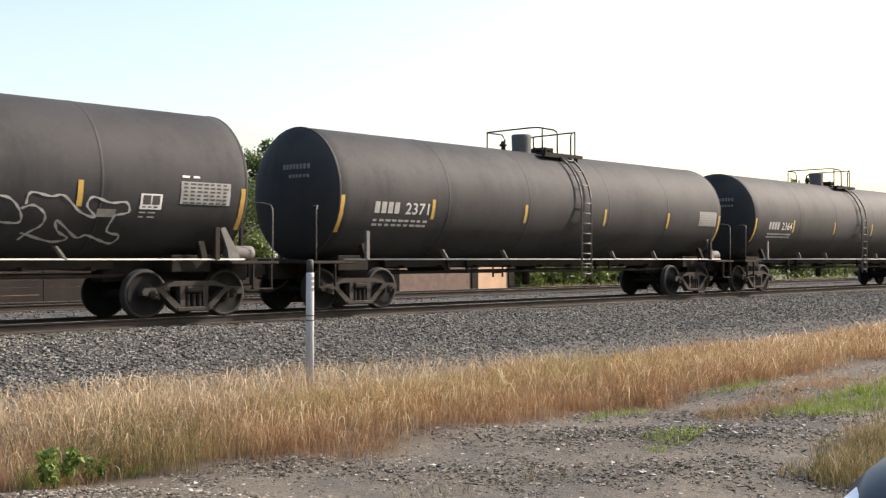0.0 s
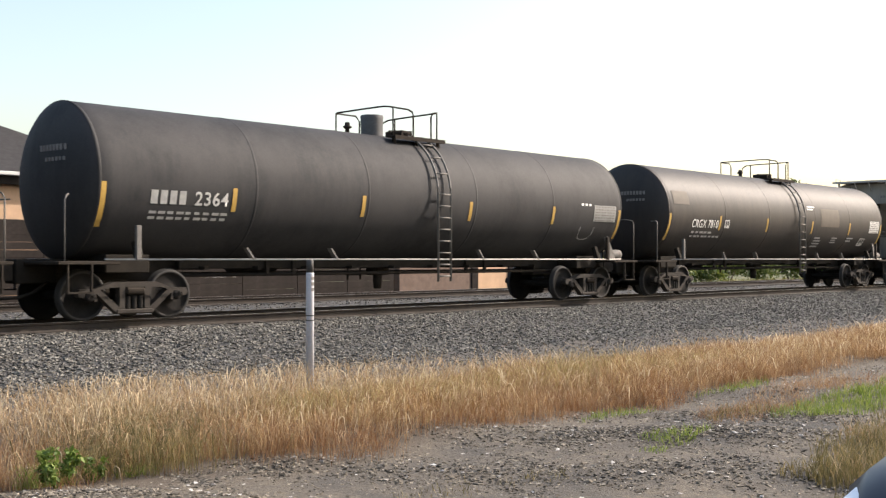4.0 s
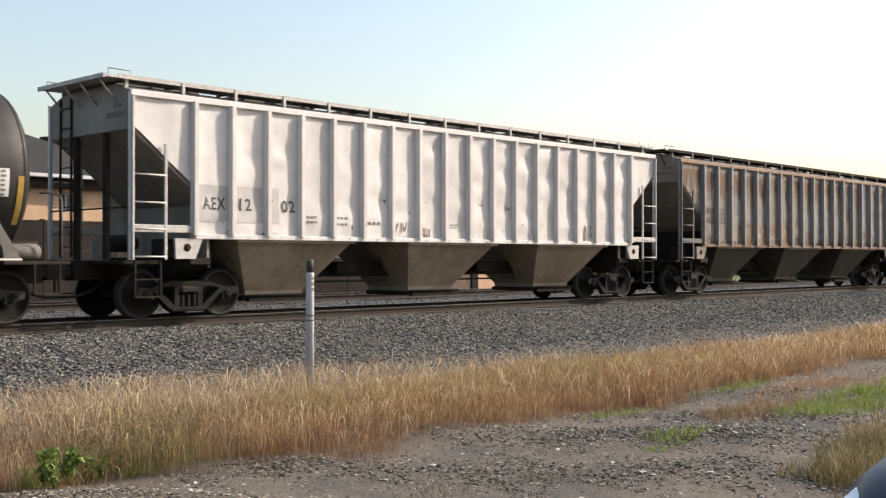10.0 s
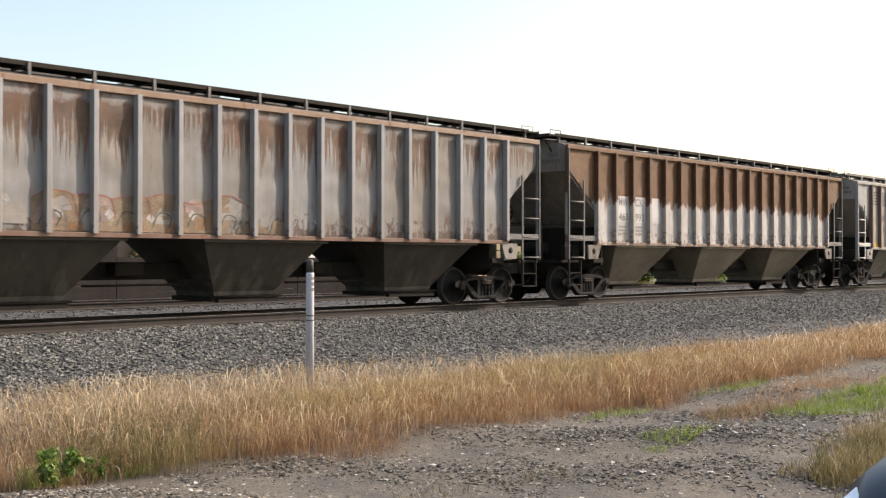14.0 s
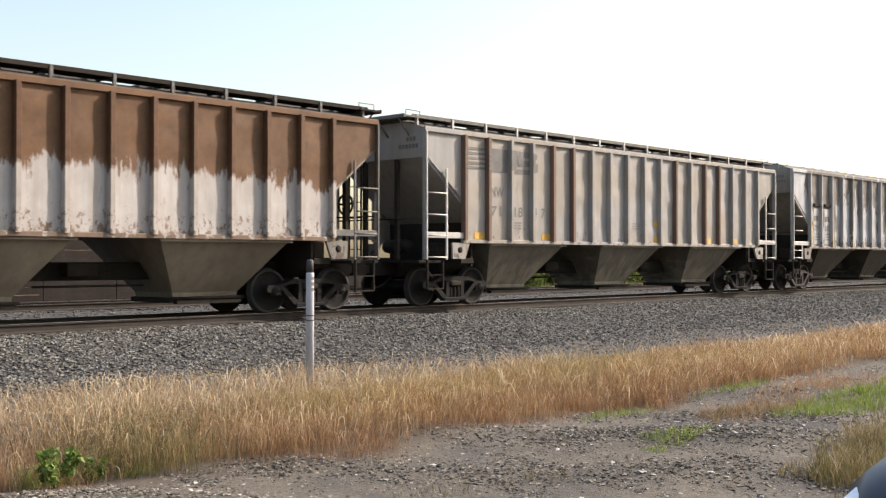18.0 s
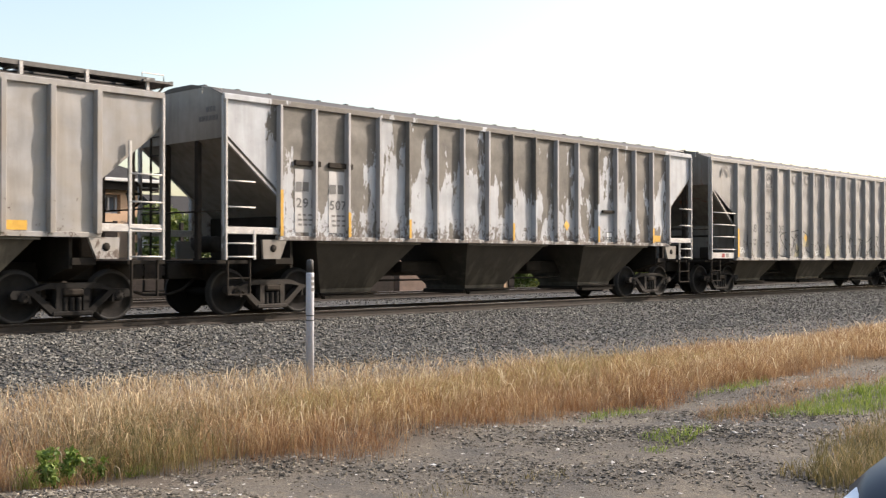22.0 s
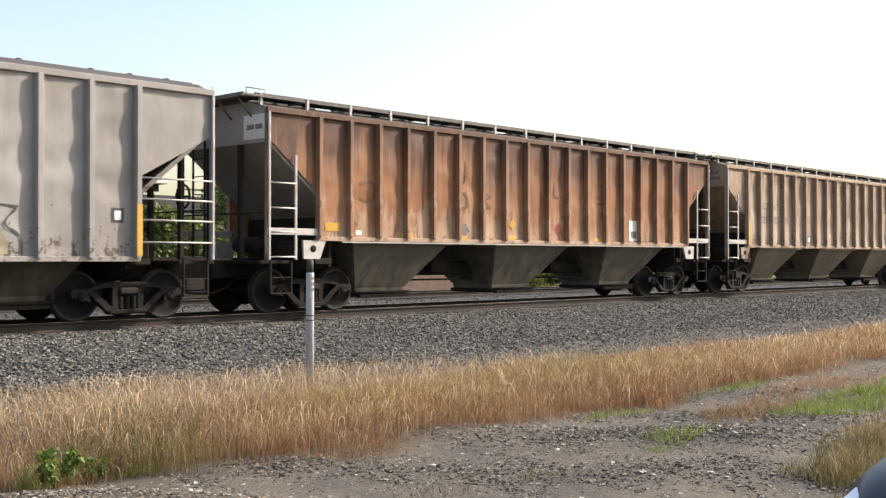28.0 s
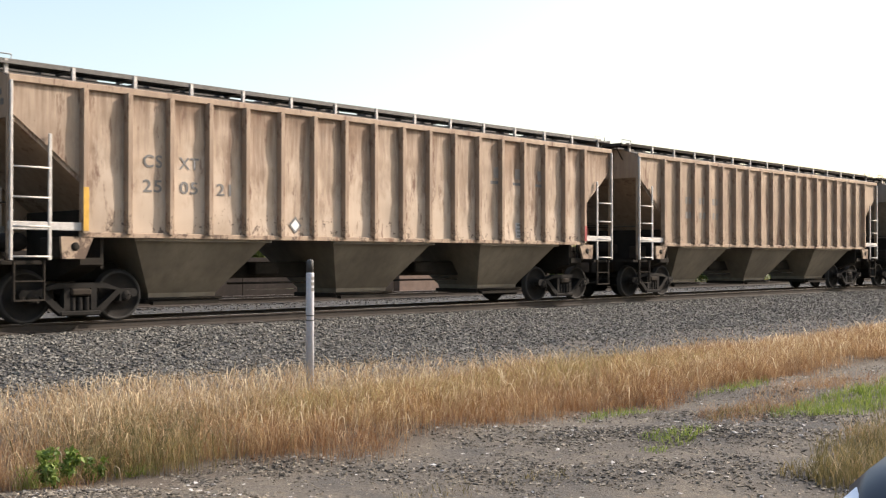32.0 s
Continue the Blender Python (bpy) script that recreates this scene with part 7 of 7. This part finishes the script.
def far_house():
    h = tagged(new("far_house"), "distant low house with a pale blue-grey roof", "house")
    part("wall", Mesh().box((50, 58, -0.8), (64, 68, 3.6)), M_TRIM, h)
    part("roof", Mesh().prism([(57, 3.5), (69, 3.5), (63, 6.6)], "x", 49, 65), M_ROOF, h)
    for x in (53, 57, 61):
        win = part("window", Mesh().box((x - 0.7, 57.94, 1.2), (x + 0.7, 58.0, 2.5)), M_TRIM, h)
        part("pane", Mesh().box((x - 0.6, 57.9, 1.3), (x + 0.6, 57.94, 2.4)), M_GLASS, win)


far_house()


def leaf_cloud(name, centres, radii, n, size, mat, parent=None, flat=0.85):
    """Many small leaves in uneven clumps."""
    k = rng.integers(0, len(centres), n)
    d = rng.normal(0, 1, (n, 3))
    d /= np.linalg.norm(d, axis=1)[:, None]
    r = radii[k] * rng.random(n) ** 0.45
    p = centres[k] + d * r[:, None] * np.array([1, 1, flat])
    u = rng.normal(0, 1, (n, 3))
    u /= np.linalg.norm(u, axis=1)[:, None]
    w = np.cross(u, rng.normal(0, 1, (n, 3)))
    w /= np.linalg.norm(w, axis=1)[:, None]
    s = (size * rng.uniform(0.6, 1.4, n))[:, None]
    v = np.stack([p - u * s, p + w * s * 0.45, p + u * s, p - w * s * 0.45], 1)
    f = np.arange(4 * n).reshape(n, 4)
    return part(name, fast_mesh(name, v.reshape(-1, 3), f, mat), None, parent)


def tree(x, y, height, spread, seed, leaves=7000, mat=None, label="leafy dark green tree behind the fence", size=0.10):
    r = random.Random(seed)
    t = tagged(new("tree"), label, "tree")
    t.location = (x, y, float(ground_z(y)) - 0.05)
    m = Mesh().tube([(0, 0, 0), (0.05, 0.03, height * 0.25), (0.02, 0.1, height * 0.5), (0.1, 0.0, height * 0.8)], [height * 0.032, height * 0.026, height * 0.018, height * 0.006], 10)
    cs, rs = [], []
    for i in range(11):
        a, z = i * 2.4 + r.uniform(-0.4, 0.4), height * r.uniform(0.32, 0.6)
        e = (spread * r.uniform(0.45, 0.9) * math.cos(a), spread * r.uniform(0.45, 0.9) * math.sin(a), z + height * r.uniform(0.10, 0.34))
        m.tube([(0.03, 0.05, z), (e[0] * 0.5, e[1] * 0.5, (z + e[2]) / 2 + 0.1), e], [height * 0.013, height * 0.008, 0.01], 6)
        cs.append(e)
        rs.append(spread * r.uniform(0.28, 0.48))
        cs.append((e[0] * 0.6, e[1] * 0.6, e[2] + spread * 0.25))
        rs.append(spread * r.uniform(0.2, 0.36))
    cs.append((0, 0, height * 0.86))
    rs.append(spread * 0.4)
    part("trunk", m, M_BARK, t)
    leaf_cloud("crown", np.array(cs), np.array(rs), leaves, size, mat or M_LEAF, t)


def shrub(x, y, h, w, n=2300, label="bushy green shrub behind the tracks"):
    t = tagged(new("shrub"), label, "shrub")
    t.location = (x, y, float(ground_z(y)) - 0.03)
    m = Mesh()
    cs, rs = [], []
    for i in range(7):
        a = i * 0.9 + x
        e = (0.4 * w * math.cos(a) * random.uniform(0.3, 1), 0.4 * w * math.sin(a) * random.uniform(0.3, 1), h * random.uniform(0.35, 0.85))
        m.tube([(0, 0, 0), (e[0] * 0.4, e[1] * 0.4, e[2] * 0.5), e], [0.03, 0.02, 0.006], 5)
        cs.append(e)
        rs.append(0.34 * min(w, h) * random.uniform(0.8, 1.3))
    part("stem", m, M_BARK, t)
    leaf_cloud("foliage", np.array(cs), np.array(rs), n, 0.045 + 0.03 * min(w, h), M_BUSH, t)


tree(25.4, 17.0, 5.6, 1.5, 1, 3500, size=0.07)
tree(29.6, 19.0, 7.1, 1.9, 2, 9000, size=0.08)
tree(27.7, 19.4, 7.0, 1.8, 9, 9000, size=0.08)
tree(23.0, 22.0, 4.2, 1.6, 3, 4000, size=0.07)
tree(60.0, 40.0, 9.0, 4.0, 4, 4000, size=0.2)
tree(75.0, 38.0, 10.0, 4.5, 5, 4000, size=0.2)
tree(95.0, 44.0, 9.0, 4.5, 6, 4000, size=0.22)
tree(120.0, 40.0, 10.0, 5.0, 7, 4000, size=0.25)
for _x, _y, _h, _w in ((19.6, 12.9, 4.0, 1.8), (20.9, 12.9, 3.6, 1.6), (22.3, 13.4, 3.4, 1.8), (24.2, 13.2, 2.9, 1.7), (37.9, 12.4, 2.1, 1.9), (39.4, 12.7, 1.9, 2.0), (41.2, 12.3, 2.1, 2.2), (43.4, 12.8, 2.3, 2.2), (45.8, 12.5, 2.0, 2.4), (48.4, 13.2, 2.2, 2.6),
                       (51.3, 12.8, 1.9, 2.6), (54.4, 12.5, 2.2, 2.8), (57.8, 13.0, 2.0, 3.0), (61.5, 13.3, 2.2, 3.2), (65.6, 12.8, 2.3, 3.4), (70.2, 13.2, 2.2, 3.6), (75.4, 13.4, 2.4, 4.0), (81.5, 13.5, 2.5, 4.4), (88.5, 13.5, 2.6, 4.8), (97.0, 14.0, 2.8, 5.4)):
    shrub(_x, _y, _h, _w)


def weed(x, y, h, n, seed):
    """A leafy broad-leaved weed at the grass's edge."""
    r = random.Random(seed)
    t = tagged(new("weed_plant"), "bright green leafy weed at the grass's edge", "plant")
    t.location = (x, y, float(ground_at(np.array([x]), np.array([y]))[0]) - 0.01)
    m = Mesh()
    cs, rs = [], []
    for i in range(8):
        a, q = i * 2.1 + r.uniform(-0.3, 0.3), r.uniform(0.35, 1.0)
        e = (h * 0.42 * q * math.cos(a), h * 0.42 * q * math.sin(a), h * r.uniform(0.35, 0.95))
        m.tube([(0, 0, 0), (e[0] * 0.4, e[1] * 0.4, e[2] * 0.55), e], [0.005, 0.004, 0.002], 5)
        cs += [e, (e[0] * 0.7, e[1] * 0.7, e[2] * 0.65)]
        rs += [h * 0.16, h * 0.14]
    part("stem", m, M_WEED, t)
    leaf_cloud("foliage", np.array(cs), np.array(rs), n, 0.026, M_WEED, t)


WEEDS = [(3.70, -11.55), (4.06, -11.42)]
M_WEED = leaf_mat("weed_leaves", (0.075, 0.13, 0.02), (0.135, 0.21, 0.035), (0.23, 0.29, 0.065), 0.4)
weed(WEEDS[0][0], WEEDS[0][1], 0.33, 680, 3)
weed(WEEDS[1][0], WEEDS[1][1], 0.20, 160, 5)


def verge():
    n = 16000
    x = 36.9 + 65 * rng.random(n) ** 1.25
    y = rng.uniform(10.4, 12.6, n)
    k = np.sin(x * 0.9) + np.sin(x * 0.37 + 1.0) + rng.normal(0, 0.7, n) > 0.2
    for m, label, mat in ((k, "green verge grass behind the second track", M_BUSH), (~k, "dry yellowed verge grass behind the second track", M_YGREEN)):
        q = int(m.sum())
        blades("verge_grass", label, x[m], y[m], rng.uniform(0.25, 0.75, q), rng.uniform(0.015, 0.035, q), mat, 0.5)


verge()


def parked_car():
    """A dark car beside the lane, of which only the front corner comes into view."""
    c = tagged(new("parked_car"), "dark slate-blue parked car with a pale headlamp", "car")
    c.location = (3.995, -17.835, -0.49)

    def section(x, w, z0, z1, n=20, p=3.2):
        out = []
        for i in range(n):
            a = 2 * math.pi * i / n
            ca, sa = math.cos(a), math.sin(a)
            out.append((x, w * math.copysign(abs(ca) ** (2 / p), ca), (z0 + z1) / 2 + (z1 - z0) / 2 * math.copysign(abs(sa) ** (2 / p), sa)))
        return out

    def loft(secs):
        m = Mesh()
        n = len(secs[0])
        m.add([v for s_ in secs for v in s_], [(i * n + k, i * n + (k + 1) % n, (i + 1) * n + (k + 1) % n, (i + 1) * n + k) for i in range(len(secs) - 1) for k in range(n)], True)
        m.add(secs[0], [tuple(range(n))])
        m.add(secs[-1], [tuple(range(n))])
        return m
    part("body", loft([section(0.0, 0.62, 0.32, 0.64), section(0.10, 0.76, 0.24, 0.77), section(0.30, 0.84, 0.20, 0.87), section(0.9, 0.88, 0.18, 0.95), section(1.5, 0.88, 0.18, 0.95), section(3.4, 0.88, 0.18, 0.98), section(4.1, 0.86, 0.2, 0.96), section(4.3, 0.78, 0.3, 0.85)]), M_CARPAINT, c)
    part("cabin", loft([section(1.25, 0.76, 0.85, 0.96), section(1.75, 0.72, 0.85, 1.32), section(2.3, 0.68, 0.85, 1.45), section(3.2, 0.68, 0.85, 1.44), section(3.9, 0.72, 0.85, 1.05)]), M_GLASS, c, "dark window glass")
    part("roof_panel", loft([section(2.0, 0.60, 1.36, 1.45), section(2.4, 0.64, 1.40, 1.48), section(3.2, 0.62, 1.38, 1.46)]), M_CARPAINT, c)
    for s in (-1, 1):
        part("headlamp", loft([section(-0.02 + 0.06, s * 0.0 + 0.10, 0.46, 0.54, 14), section(0.12, 0.13, 0.44, 0.60, 14), section(0.30, 0.10, 0.50, 0.66, 14)]), M_LAMP, c, "pale clear headlamp", (0, s * 0.68, 0.08))
        for x in (0.85, 3.45):
            ty = part("wheel", Mesh().lathe([(0.20, -0.1), (0.29, -0.1), (0.31, -0.07), (0.31, 0.07), (0.29, 0.1), (0.20, 0.1)], "y", 24), M_TYRE, c, at=(x, s * 0.80, 0.31))
            part("rim", Mesh().lathe([(0.0, s * 0.10), (0.05, s * 0.10), (0.07, s * 0.06), (0.18, s * 0.07), (0.21, s * 0.10)], "y", 20), M_RIM, ty)
        part("door_mirror", Mesh().box((1.55, s * 0.9 - 0.08, 0.95), (1.68, s * 0.9 + 0.08, 1.08), 0.03), M_CARPAINT, c)
        part("tail_lamp", Mesh().box((4.22, s * 0.62 - 0.12, 0.68), (4.30, s * 0.62 + 0.12, 0.84), 0.02), plain("red_lens", (0.35, 0.02, 0.02), 0.2), c)


parked_car()


# ---- the running of the train ----
SPEED = [(0, 5.95), (4, 5.96), (20, 5.96), (24, 5.93), (28, 5.87), (32, 5.84)]


def travel(t):
    """Metres run by the train since the clip's start."""
    tt = np.linspace(0, t, 200)
    v = np.interp(tt, [s[0] for s in SPEED], [s[1] for s in SPEED])
    return float(np.sum((v[1:] + v[:-1]) / 2) * (t / 199)) if t > 0 else 0.0


def motions():
    times = [i / 10 for i in range(321)]
    run = [travel(t) for t in times]
    for x0, car in CARS:
        walk(car, [(times[i], pose(x0 - run[i], 0, 0)) for i in range(0, 321, 20)])
    for n, (w, x) in enumerate(SPIN):
        a = n * 47.0
        walk(w, [(t, Matrix.Translation((x, 0, WR)) @ Matrix.Rotation(-s / WR + a, 4, "Y")) for t, s in zip(times, run)])


motions()
